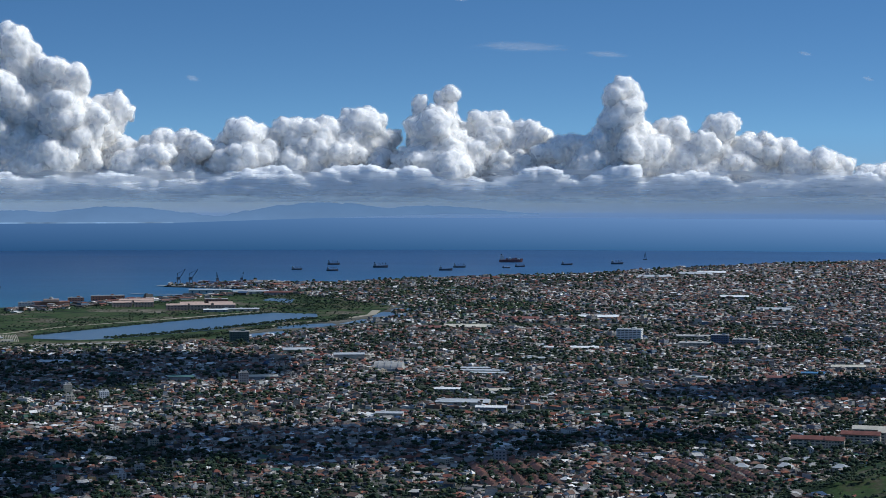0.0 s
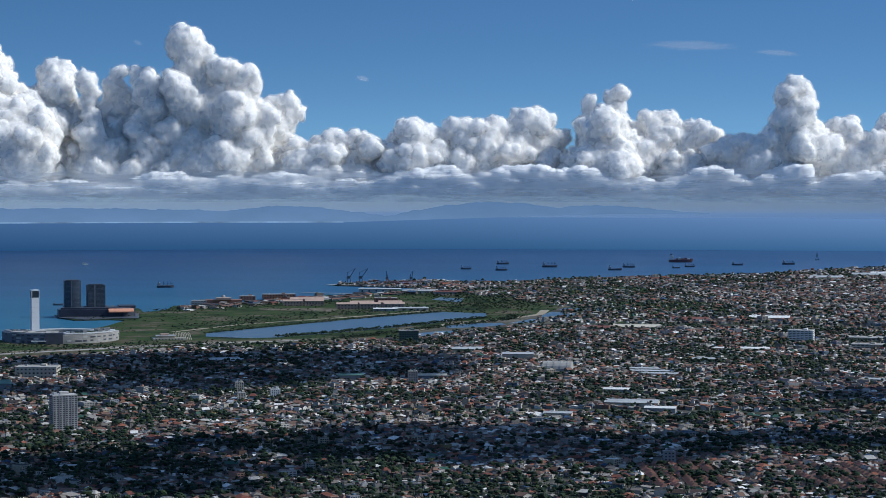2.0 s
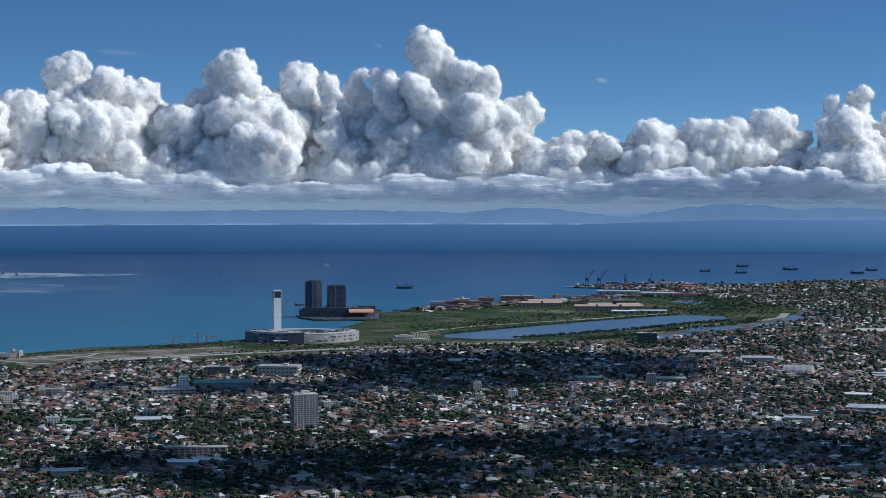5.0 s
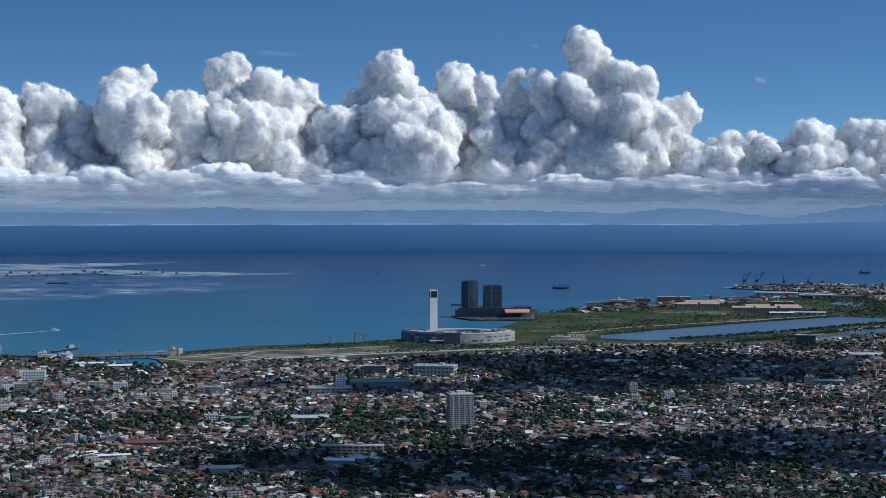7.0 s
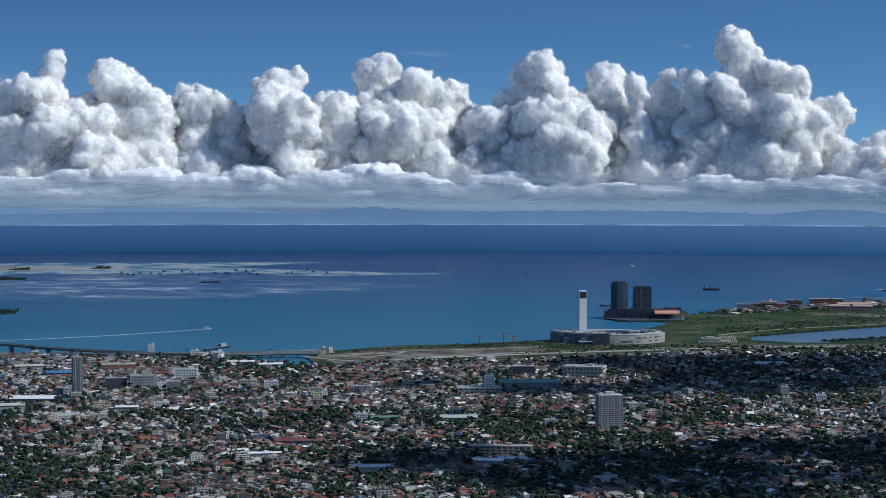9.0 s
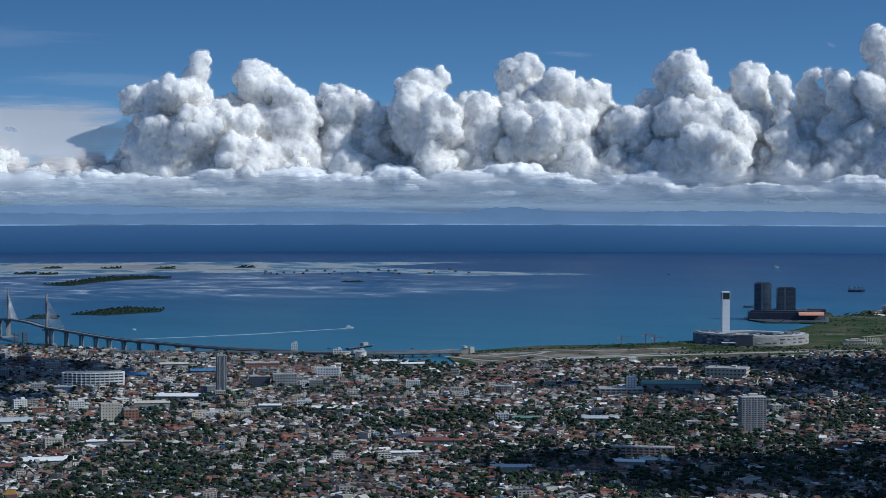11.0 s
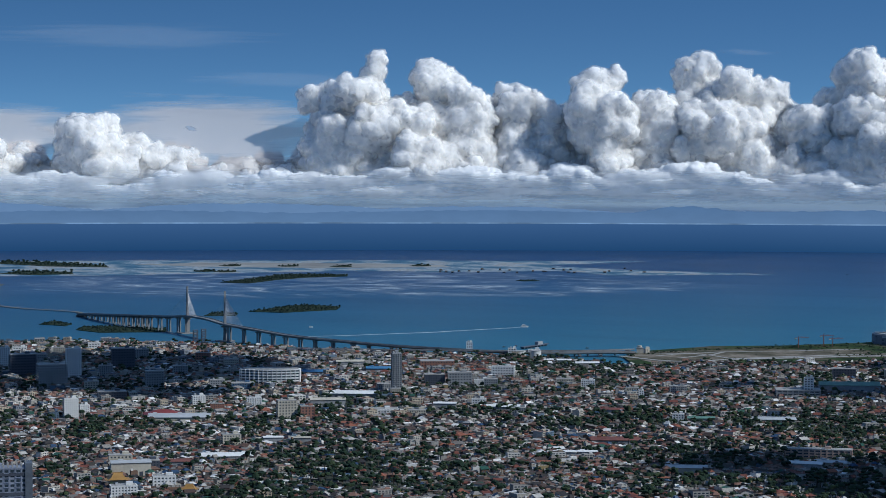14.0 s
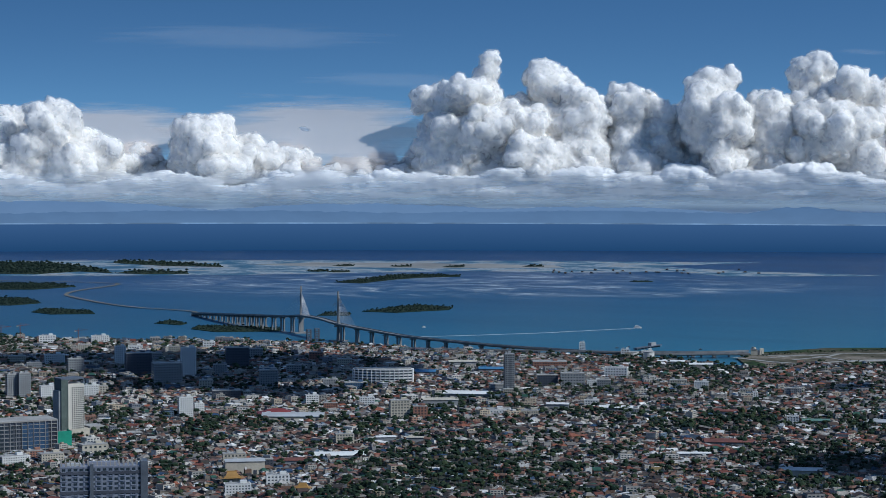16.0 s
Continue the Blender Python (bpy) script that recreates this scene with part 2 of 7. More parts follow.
def cloud_mat(name, colour, reach=9.0, base=(104, 146)):
    """Cloud: light wanders through the droplets and comes out softened."""
    m, nt, d = node_mat(name)
    o = next(k for k in nt.nodes if k.bl_idname == "ShaderNodeOutputMaterial")
    d.inputs["Base Color"].default_value = (*colour, 1)
    d.inputs["Roughness"].default_value, d.inputs["Specular IOR Level"].default_value = 1.0, 0.0
    d.inputs["Subsurface Weight"].default_value = 1.0
    d.inputs["Subsurface Radius"].default_value = (1.0, 1.0, 1.0)
    d.inputs["Subsurface Scale"].default_value = reach
    n = noise_tex(nt, 0.05, 8, 0.62)
    b = nt.nodes.new("ShaderNodeBump")
    b.inputs["Strength"].default_value, b.inputs["Distance"].default_value = 0.7, 9.0
    nt.links.new(n.outputs[0], b.inputs["Height"])
    nt.links.new(b.outputs[0], d.inputs["Normal"])
    # the ragged base thins out into the air below
    geo, sep, ad = nt.nodes.new("ShaderNodeNewGeometry"), nt.nodes.new("ShaderNodeSeparateXYZ"), nt.nodes.new("ShaderNodeMath")
    nt.links.new(geo.outputs["Position"], sep.inputs[0])
    mr = nt.nodes.new("ShaderNodeMapRange")
    mr.inputs["From Min"].default_value, mr.inputs["From Max"].default_value = base
    nt.links.new(sep.outputs[2], mr.inputs[0])
    n2 = noise_tex(nt, 0.012, 6, 0.6, (1, 1, 3))
    ad.operation, ad.inputs[1].default_value = "MULTIPLY_ADD", 0.9
    nt.links.new(n2.outputs[0], ad.inputs[0])
    nt.links.new(mr.outputs[0], ad.inputs[2])
    r = ramp(nt, [(0.66, (0, 0, 0)), (1.0, (1, 1, 1))])
    nt.links.new(ad.outputs[0], r.inputs[0])
    air, s2 = nt.nodes.new("ShaderNodeBsdfTransparent"), nt.nodes.new("ShaderNodeMixShader")
    nt.links.new(r.outputs[0], s2.inputs[0])
    nt.links.new(air.outputs[0], s2.inputs[1])
    nt.links.new(d.outputs[0], s2.inputs[2])
    nt.links.new(s2.outputs[0], o.inputs[0])
    return m


CLOUD = cloud_mat("cumulus", (0.86, 0.835, 0.80), 60.0)
LOW_CLOUD = cloud_mat("low_cumulus", (0.82, 0.82, 0.815), 24.0, (96, 136))


def torn_mat(name, colour, thick, base):
    """The torn outer skin of a cloud: droplets thinning out into the air in shreds."""
    m = bpy.data.materials.new(name)
    m.use_nodes = True
    nt = m.node_tree
    nt.nodes.clear()
    L = nt.links
    o, d, tl, air, s0, s1 = (nt.nodes.new("ShaderNode" + k) for k in ("OutputMaterial", "BsdfDiffuse", "BsdfTranslucent", "BsdfTransparent", "MixShader", "MixShader"))
    d.inputs[0].default_value = tl.inputs[0].default_value = (*colour, 1)
    s0.inputs[0].default_value = 0.5
    n = noise_tex(nt, 0.05, 6, 0.5)
    n.inputs["Distortion"].default_value = 0.4
    r = ramp(nt, [(0.36, (0, 0, 0)), (0.62, (thick,) * 3)])
    L.new(n.outputs[0], r.inputs[0])
    geo, sep, mr = nt.nodes.new("ShaderNodeNewGeometry"), nt.nodes.new("ShaderNodeSeparateXYZ"), nt.nodes.new("ShaderNodeMapRange")
    L.new(geo.outputs["Position"], sep.inputs[0])
    L.new(sep.outputs[2], mr.inputs[0])
    mr.inputs["From Min"].default_value, mr.inputs["From Max"].default_value = base
    L.new(d.outputs[0], s0.inputs[1])
    L.new(tl.outputs[0], s0.inputs[2])
    L.new(mix(nt, r.outputs[0], mr.outputs[0], 1.0, "MULTIPLY"), s1.inputs[0])
    L.new(air.outputs[0], s1.inputs[1])
    L.new(s0.outputs[0], s1.inputs[2])
    L.new(s1.outputs[0], o.inputs[0])
    return m


TORN = torn_mat("cumulus_shreds", (0.85, 0.835, 0.81), 0.38, (112, 160))


def thin_mat():
    """Fair-weather cloud, thin enough to let part of the sun through."""
    m = torn_mat("thin_cumulus", (0.95, 0.95, 0.95), 1.0, (-10, 0))
    s1 = [k for k in m.node_tree.nodes if k.bl_idname == "ShaderNodeMixShader"][1]
    m.node_tree.links.remove(s1.inputs[0].links[0])
    s1.inputs[0].default_value = 0.84
    return m


THIN_CLOUD = thin_mat()


def wisp_mat(name, colour, scale, thin):
    """Thin high cloud: a veil that thins out to nothing at its rim."""
    m = bpy.data.materials.new(name)
    m.use_nodes = True
    nt = m.node_tree
    nt.nodes.clear()
    L = nt.links
    o, d, t, s = (nt.nodes.new("ShaderNode" + k) for k in ("OutputMaterial", "BsdfDiffuse", "BsdfTransparent", "MixShader"))
    tl, s0 = nt.nodes.new("ShaderNodeBsdfTranslucent"), nt.nodes.new("ShaderNodeMixShader")
    d.inputs[0].default_value = tl.inputs[0].default_value = (*colour, 1)
    co = nt.nodes.new("ShaderNodeTexCoord")
    ln = nt.nodes.new("ShaderNodeVectorMath")
    ln.operation = "LENGTH"
    L.new(co.outputs["Object"], ln.inputs[0])
    n = noise_tex(nt, scale, 6, 0.6, (1, 1, 3.5))
    ad = nt.nodes.new("ShaderNodeMath")
    ad.operation = "MULTIPLY_ADD"
    ad.inputs[1].default_value = 0.9
    L.new(n.outputs[0], ad.inputs[0])
    L.new(ln.outputs["Value"], ad.inputs[2])
    r = ramp(nt, [(0.72, (thin,) * 3), (1.32, (0, 0, 0))])
    L.new(ad.outputs[0], r.inputs[0])
    L.new(d.outputs[0], s0.inputs[1])
    L.new(tl.outputs[0], s0.inputs[2])
    L.new(r.outputs[0], s.inputs[0])
    L.new(t.outputs[0], s.inputs[1])
    L.new(s0.outputs[0], s.inputs[2])
    L.new(s.outputs[0], o.inputs[0])
    return m


ANVIL = wisp_mat("anvil_veil", (0.90, 0.83, 0.79), 1.4, 0.72)
CIRRUS = wisp_mat("cirrus_veil", (0.95, 0.95, 0.96), 4.0, 0.22)
FAINT_CIRRUS = wisp_mat("faint_cirrus_veil", (0.95, 0.95, 0.96), 2.2, 0.09)
SCUD = wisp_mat("dark_scud", (0.35, 0.42, 0.52), 4.0, 0.9)




def belt_mat(name, colour, low, high):
    """Haze: a sheet that is thickest at the horizon and thins out upward in soft streaks."""
    m = wisp_mat(name, colour, 1.0, 1.0)
    nt = m.node_tree
    L = nt.links
    s = next(k for k in nt.nodes if k.bl_idname == "ShaderNodeMixShader" and k.inputs[0].is_linked)
    geo, sep, mr = nt.nodes.new("ShaderNodeNewGeometry"), nt.nodes.new("ShaderNodeSeparateXYZ"), nt.nodes.new("ShaderNodeMapRange")
    L.new(geo.outputs["Position"], sep.inputs[0])
    L.new(sep.outputs[2], mr.inputs[0])
    mr.inputs["From Min"].default_value, mr.inputs["From Max"].default_value = low, high
    n = noise_tex(nt, 0.006, 5, 0.55, (1, 1, 6))
    ad = nt.nodes.new("ShaderNodeMath")
    ad.operation = "MULTIPLY_ADD"
    ad.inputs[1].default_value = 0.7
    L.new(n.outputs[0], ad.inputs[0])
    L.new(mr.outputs[0], ad.inputs[2])
    r = ramp(nt, [(0.45, (0.85,) * 3), (0.7, (0.75,) * 3), (0.92, (0.4,) * 3), (1.0, (0.2,) * 3)])
    rim = ramp(nt, [(0.6, (1,) * 3), (1.0, (0,) * 3)])
    L.new(mr.outputs[0], rim.inputs[0])
    L.new(ad.outputs[0], r.inputs[0])
    L.new(mix(nt, r.outputs[0], rim.outputs[0], 1.0, "MULTIPLY"), s.inputs[0])
    return m


def streak_mat(name, colour, scale, dense, low, high):
    """Layered stratus: long level streaks with air between them, fading out above and below."""
    m = torn_mat(name, colour, 1.0, (0, 1))
    nt = m.node_tree
    L = nt.links
    s1 = [k for k in nt.nodes if k.bl_idname == "ShaderNodeMixShader"][1]
    n = noise_tex(nt, scale, 7, 0.6, (1, 1, 9))
    r = ramp(nt, [(0.38, (0, 0, 0)), (0.57, (dense,) * 3)])
    L.new(n.outputs[0], r.inputs[0])
    geo, sep, mr = nt.nodes.new("ShaderNodeNewGeometry"), nt.nodes.new("ShaderNodeSeparateXYZ"), nt.nodes.new("ShaderNodeMapRange")
    L.new(geo.outputs["Position"], sep.inputs[0])
    L.new(sep.outputs[2], mr.inputs[0])
    mr.inputs["From Min"].default_value, mr.inputs["From Max"].default_value = low, high
    rim = ramp(nt, [(0.0, (0, 0, 0)), (0.25, (1, 1, 1)), (0.6, (1, 1, 1)), (1.0, (0, 0, 0))])
    L.new(mr.outputs[0], rim.inputs[0])
    L.new(mix(nt, r.outputs[0], rim.outputs[0], 1.0, "MULTIPLY"), s1.inputs[0])
    return m


HAZE_BELT = belt_mat("haze_belt", (0.52, 0.66, 0.81), 66, 180)
STREAKS = [streak_mat("stratus_pale", (0.96, 0.95, 0.92), 0.009, 0.62, 92, 178), streak_mat("stratus_grey", (0.50, 0.60, 0.70), 0.006, 0.5, 84, 165)]

# ---- mesh helpers ----
def mesh_from(name, verts, tris, mats, idx=None, smooth=False):
    """A mesh from arrays of corners and triangles."""
    me = bpy.data.meshes.new(name)
    verts, tris = np.asarray(verts, np.float32), np.asarray(tris, np.int32)
    me.vertices.add(len(verts))
    me.vertices.foreach_set("co", verts.ravel())
    me.loops.add(tris.size)
    me.loops.foreach_set("vertex_index", tris.ravel())
    me.polygons.add(len(tris))
    me.polygons.foreach_set("loop_start", np.arange(0, tris.size, 3, dtype=np.int32))
    for m in mats:
        me.materials.append(m)
    if idx is not None:
        me.polygons.foreach_set("material_index", np.asarray(idx, np.int32))
    me.polygons.foreach_set("use_smooth", np.full(len(tris), smooth))
    me.update(calc_edges=True)
    me.validate()
    return me


def stamp(tv, tt, places, scales, turns):
    """Copies of the corners tv and triangles tt, scaled, turned about z and put at the places."""
    n, k = len(places), len(tv)
    v = tv[None] * scales[:, None, :]
    c, s = np.cos(turns)[:, None], np.sin(turns)[:, None]
    x, y = v[..., 0] * c - v[..., 1] * s, v[..., 0] * s + v[..., 1] * c
    v = np.stack([x, y, v[..., 2]], -1) + places[:, None, :]
    t = tt[None] + (np.arange(n) * k)[:, None, None]
    return v.reshape(-1, 3), t.reshape(-1, 3)


def gather(chunks):
    vs, ts, ms, base = [], [], [], 0
    for v, t, m in chunks:
        vs.append(v), ts.append(t + base), ms.append(m)
        base += len(v)
    return np.concatenate(vs), np.concatenate(ts), np.concatenate(ms)


def within(poly, x, y):
    inside = np.zeros(np.shape(x), bool)
    for (x0, y0), (x1, y1) in zip(poly, poly[1:] + poly[:1]):
        cross = ((y0 > y) != (y1 > y))
        inside ^= cross & (x < (x1 - x0) * (y - y0) / ((y1 - y0) or 1e-9) + x0)
    return inside


def field(x, y, size, seed):
    """Smooth noise from 0 to 1."""
    g = np.random.default_rng(seed).random((128, 128))
    u, v = x / size + 500, y / size + 500
    i, j = np.floor(u).astype(int), np.floor(v).astype(int)
    a, b = u - i, v - j
    a, b = a * a * (3 - 2 * a), b * b * (3 - 2 * b)
    def at(p, q):
        return g[p % 128, q % 128]
    return (at(i, j) * (1 - a) + at(i + 1, j) * a) * (1 - b) + (at(i, j + 1) * (1 - a) + at(i + 1, j + 1) * a) * b


def sheet(name, poly, z, mat, skirt=0.0, kind="structure", label="", category=""):
    """A flat piece of ground with the given outline, and a bank down to the water."""
    bm = bmesh.new()
    f = bm.faces.new([bm.verts.new((x, y, z)) for x, y in poly])
    if f.normal.z < 0 or sum((x1 - x0) * (y1 + y0) for (x0, y0), (x1, y1) in zip(poly, poly[1:] + poly[:1])) > 0:
        f.normal_flip()
    if skirt:
        e = bmesh.ops.extrude_edge_only(bm, edges=list(f.edges))
        for v in e["geom"]:
            if isinstance(v, bmesh.types.BMVert):
                v.co.z -= skirt
    bmesh.ops.triangulate(bm, faces=list(bm.faces))
    me = bpy.data.meshes.new(name)
    bm.to_mesh(me)
    bm.free()
    me.materials.append(mat)
    return tagged(new(name, me), label, category, kind=kind)


def ring(name, r, z0, z1, a0, a1, mat, steps=180, flare=0.0):
    a = np.radians(np.linspace(a0, a1, steps))
    v = np.concatenate([np.stack([q * np.sin(a), q * np.cos(a), np.full(steps, z)], -1) for q, z in ((r, z0), (r + flare, z1))])
    i = np.arange(steps - 1)
    t = np.concatenate([np.stack([i, i + steps, i + 1], -1), np.stack([i + 1, i + steps, i + 1 + steps], -1)])
    return tagged(new(name, mesh_from(name, v, t, [mat])), kind="structure")


def polar(az, r):
    return r * math.sin(radians(az)), r * math.cos(radians(az))


# ---- sea, land and distance ----
bm = bmesh.new()
bmesh.ops.create_circle(bm, cap_ends=True, radius=4520, segments=180)
me = bpy.data.meshes.new("sea")
bm.to_mesh(me)
bm.free()
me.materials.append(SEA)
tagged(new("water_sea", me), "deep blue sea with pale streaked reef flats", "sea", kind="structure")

COAST_SOUTH = [(1700, 4480), (820, 4068), (630, 3977), (407, 3812), (238, 3627), (105, 3556), (-49, 3486), (-160, 3361), (-293, 3401),
               (-374, 3339), (-418, 3281), (-413, 3253), (-284, 3203), (-289, 3163), (-349, 3049), (-434, 2987), (-503, 2852), (-565, 2798),
               (-560, 2731), (-578, 2679)]
COAST_POINT = [(-599, 2746), (-701, 2764), (-664, 2591), (-633, 2550), (-595, 2564), (-573, 2558)]
COAST_NORTH = [(-574, 2505), (-576, 2455), (-612, 2339), (-651, 2254), (-715, 2184), (-774, 2147), (-816, 2062), (-816, 2030), (-809, 1988), (-765, 1964),
               (-735, 1945), (-756, 1926), (-795, 1922), (-820, 1940), (-862, 1960), (-1009, 1948), (-1123, 1921), (-1227, 1936), (-1383, 1898), (-1470, 1850),
               (-1593, 1819), (-2400, 1700)]
LAND_POLY = COAST_SOUTH + COAST_POINT + COAST_NORTH + [(-2400, -600), (2600, -600), (2600, 4200)]
sheet("ground", LAND_POLY, 1.0, LAND, 3.0, label="flat coastal town ground of earth and grass", category="ground")
ROAD_LINE = [(-774, 1926), (-682, 1985), (-612, 2022), (-543, 2078), (-445, 2184), (-335, 2236), (-228, 2310), (-187, 2382), (-118, 2476),
             (-72, 2666), (-48, 2800)]
MEADOW_POLY = [(-160, 3000), (-230, 3120), (-300, 3140)] + COAST_SOUTH[14:] + COAST_POINT + COAST_NORTH[:9] + ROAD_LINE
sheet("ground_meadow", MEADOW_POLY, 1.15, MEADOW, 0.1, label="open green reclaimed land with bare tracks", category="meadow")
WOOD_POLY = [(-118, 2476), (-72, 2600), (10, 2560), (90, 2600), (150, 2750), (140, 3000), (60, 3250), (-80, 3330), (-180, 3150), (-150, 2800)]
sheet("ground_fields", WOOD_POLY, 1.1, MEADOW, 0.1, label="fields and scrub between woods and fish ponds", category="field")
LAGOON_POLY = [(-436, 2333), (-385, 2316), (-356, 2330), (-300, 2398), (-246, 2468), (-202, 2545), (-150, 2640), (-156, 2701), (-213, 2719), (-275, 2642),
               (-374, 2486), (-444, 2376)]
CHANNEL_POLY = [(-213, 2331), (-191, 2353), (-124, 2476), (-119, 2508), (-170, 2491), (-214, 2412)]
POND_POLY = [(-94, 2611), (-58, 2648), (-59, 2704), (-80, 2703)]
BASIN_POLY = [(-243, 2947), (-201, 2893), (-201, 2971), (-235, 2993)]
for nm, poly in (("water_lagoon", LAGOON_POLY), ("water_basin", BASIN_POLY)):
    sheet(nm, poly, 1.3, LAGOON, 0.1, label="still blue water of a coastal lagoon", category="lagoon")

# Added backdrop ring for the far sea; horizon haze is painted into its emission.
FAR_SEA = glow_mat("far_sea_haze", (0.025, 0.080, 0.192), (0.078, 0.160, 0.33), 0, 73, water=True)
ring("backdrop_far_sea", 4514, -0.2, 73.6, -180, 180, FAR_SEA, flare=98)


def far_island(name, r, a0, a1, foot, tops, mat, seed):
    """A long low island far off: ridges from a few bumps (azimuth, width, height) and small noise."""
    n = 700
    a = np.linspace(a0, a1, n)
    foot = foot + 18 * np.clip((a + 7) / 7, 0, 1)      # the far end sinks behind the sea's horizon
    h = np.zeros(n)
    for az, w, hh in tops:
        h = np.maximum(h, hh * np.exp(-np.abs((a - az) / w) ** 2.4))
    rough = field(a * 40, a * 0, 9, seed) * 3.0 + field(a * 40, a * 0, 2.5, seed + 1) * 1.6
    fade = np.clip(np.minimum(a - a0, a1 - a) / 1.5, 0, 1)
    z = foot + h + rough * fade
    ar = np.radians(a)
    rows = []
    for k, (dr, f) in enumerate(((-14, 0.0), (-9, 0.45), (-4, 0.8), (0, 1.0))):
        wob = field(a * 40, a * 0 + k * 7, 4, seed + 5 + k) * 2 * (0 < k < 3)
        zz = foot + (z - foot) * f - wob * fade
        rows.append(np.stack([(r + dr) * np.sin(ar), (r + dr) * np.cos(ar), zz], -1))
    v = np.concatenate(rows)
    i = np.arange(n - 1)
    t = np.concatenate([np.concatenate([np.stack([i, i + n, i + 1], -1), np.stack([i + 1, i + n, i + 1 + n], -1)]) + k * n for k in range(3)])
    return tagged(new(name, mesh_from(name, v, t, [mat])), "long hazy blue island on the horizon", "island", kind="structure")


# Island haze is painted as emitted colour; the ridges take no sunlight.
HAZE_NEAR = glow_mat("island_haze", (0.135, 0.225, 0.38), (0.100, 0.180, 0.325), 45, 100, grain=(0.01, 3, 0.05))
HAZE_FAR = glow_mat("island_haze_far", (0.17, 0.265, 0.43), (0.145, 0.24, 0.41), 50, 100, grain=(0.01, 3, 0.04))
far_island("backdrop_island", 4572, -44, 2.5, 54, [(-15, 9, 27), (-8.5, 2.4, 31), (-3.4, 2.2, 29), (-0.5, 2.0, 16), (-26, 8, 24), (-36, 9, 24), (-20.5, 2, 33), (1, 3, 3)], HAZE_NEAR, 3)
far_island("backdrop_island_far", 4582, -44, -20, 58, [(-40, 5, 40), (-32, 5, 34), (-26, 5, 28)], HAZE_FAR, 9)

# Pale shoreline strip at the island's foot; its hazy brightness is painted as emission.
SHORE_GLOW = glow_mat("far_shore_haze", (0.150, 0.245, 0.40), (0.175, 0.275, 0.43), 52, 57, grain=(0.012, 1, 0.35))
ring("backdrop_far_shore", 4556, 53.4, 56.0, -44, -7, SHORE_GLOW)

REEF_POLY = [(-2774, 3076), (-2381, 3345), (-1923, 3603), (-1500, 3790), (-1600, 3560), (-1430, 3500), (-1147, 3487), (-1377, 3330), (-1500, 3420),
             (-1650, 3292), (-1800, 3260), (-2093, 2940), (-2431, 2694)]
sheet("ground_reef", REEF_POLY, 0.12, REEF, 0.05, label="pale reef flat awash with white breaking water", category="reef")

# ---- clouds ----
def ico(sub):
    b = bmesh.new()
    bmesh.ops.create_icosphere(b, subdivisions=sub, radius=1)
    v, t = np.array([p.co[:] for p in b.verts]), np.array([[p.index for p in f.verts] for f in b.faces])
    b.free()
    return v, t


ICO = {k: ico(k) for k in (1, 2, 3, 4)}


def lump(rng, sub, amp):
    """A billowing ball: a few random waves on a sphere."""
    v, t = ICO[sub]
    d = np.zeros(len(v))
    for k in range(9):
        w = rng.normal(size=3) * (1.6 + 0.75 * k)
        d += np.abs(np.sin(v @ w + rng.random() * 6.3)) * amp / (1 + 0.45 * k)
    return v * (1 + d - d.mean())[:, None], t


LUMP_RNG = np.random.default_rng(5)
LUMPS = {k: [lump(LUMP_RNG, k, a) for _ in range(8)] for k, a in ((2, 0.16), (3, 0.17), (4, 0.17))}


def curl_tex(name, basis, hard, size, depth):
    tex = bpy.data.textures.new(name, "CLOUDS")
    tex.noise_scale, tex.noise_depth, tex.noise_basis, tex.noise_type = size, depth, basis, hard
    return tex


PUFFS = [(curl_tex("swell", "BLENDER_ORIGINAL", "SOFT_NOISE", 60, 3), 12, .5), (curl_tex("curl", "VORONOI_F1", "SOFT_NOISE", 30, 1), 11, .3),
         (curl_tex("knob", "VORONOI_F1", "SOFT_NOISE", 13, 1), 7.5, .3), (curl_tex("grain", "VORONOI_F1", "SOFT_NOISE", 7, 0), 3.6, .3)]


def billow(ob, voxel=3.7, grow=0.0):
    """Melts the lumps into one skin, softens it and curls its surface."""
    r = ob.modifiers.new("melt", "REMESH")
    r.mode, r.voxel_size, r.use_smooth_shade = "VOXEL", voxel, True
    s = ob.modifiers.new("soften", "SMOOTH")
    s.factor, s.iterations = 0.5, 1
    for tex, k, mid in PUFFS:
        d = ob.modifiers.new("curl", "DISPLACE")
        d.texture, d.strength, d.mid_level, d.texture_coords = tex, k, mid, "GLOBAL"
    if grow:
        d = ob.modifiers.new("grow", "DISPLACE")
        d.strength, d.mid_level = grow, 0


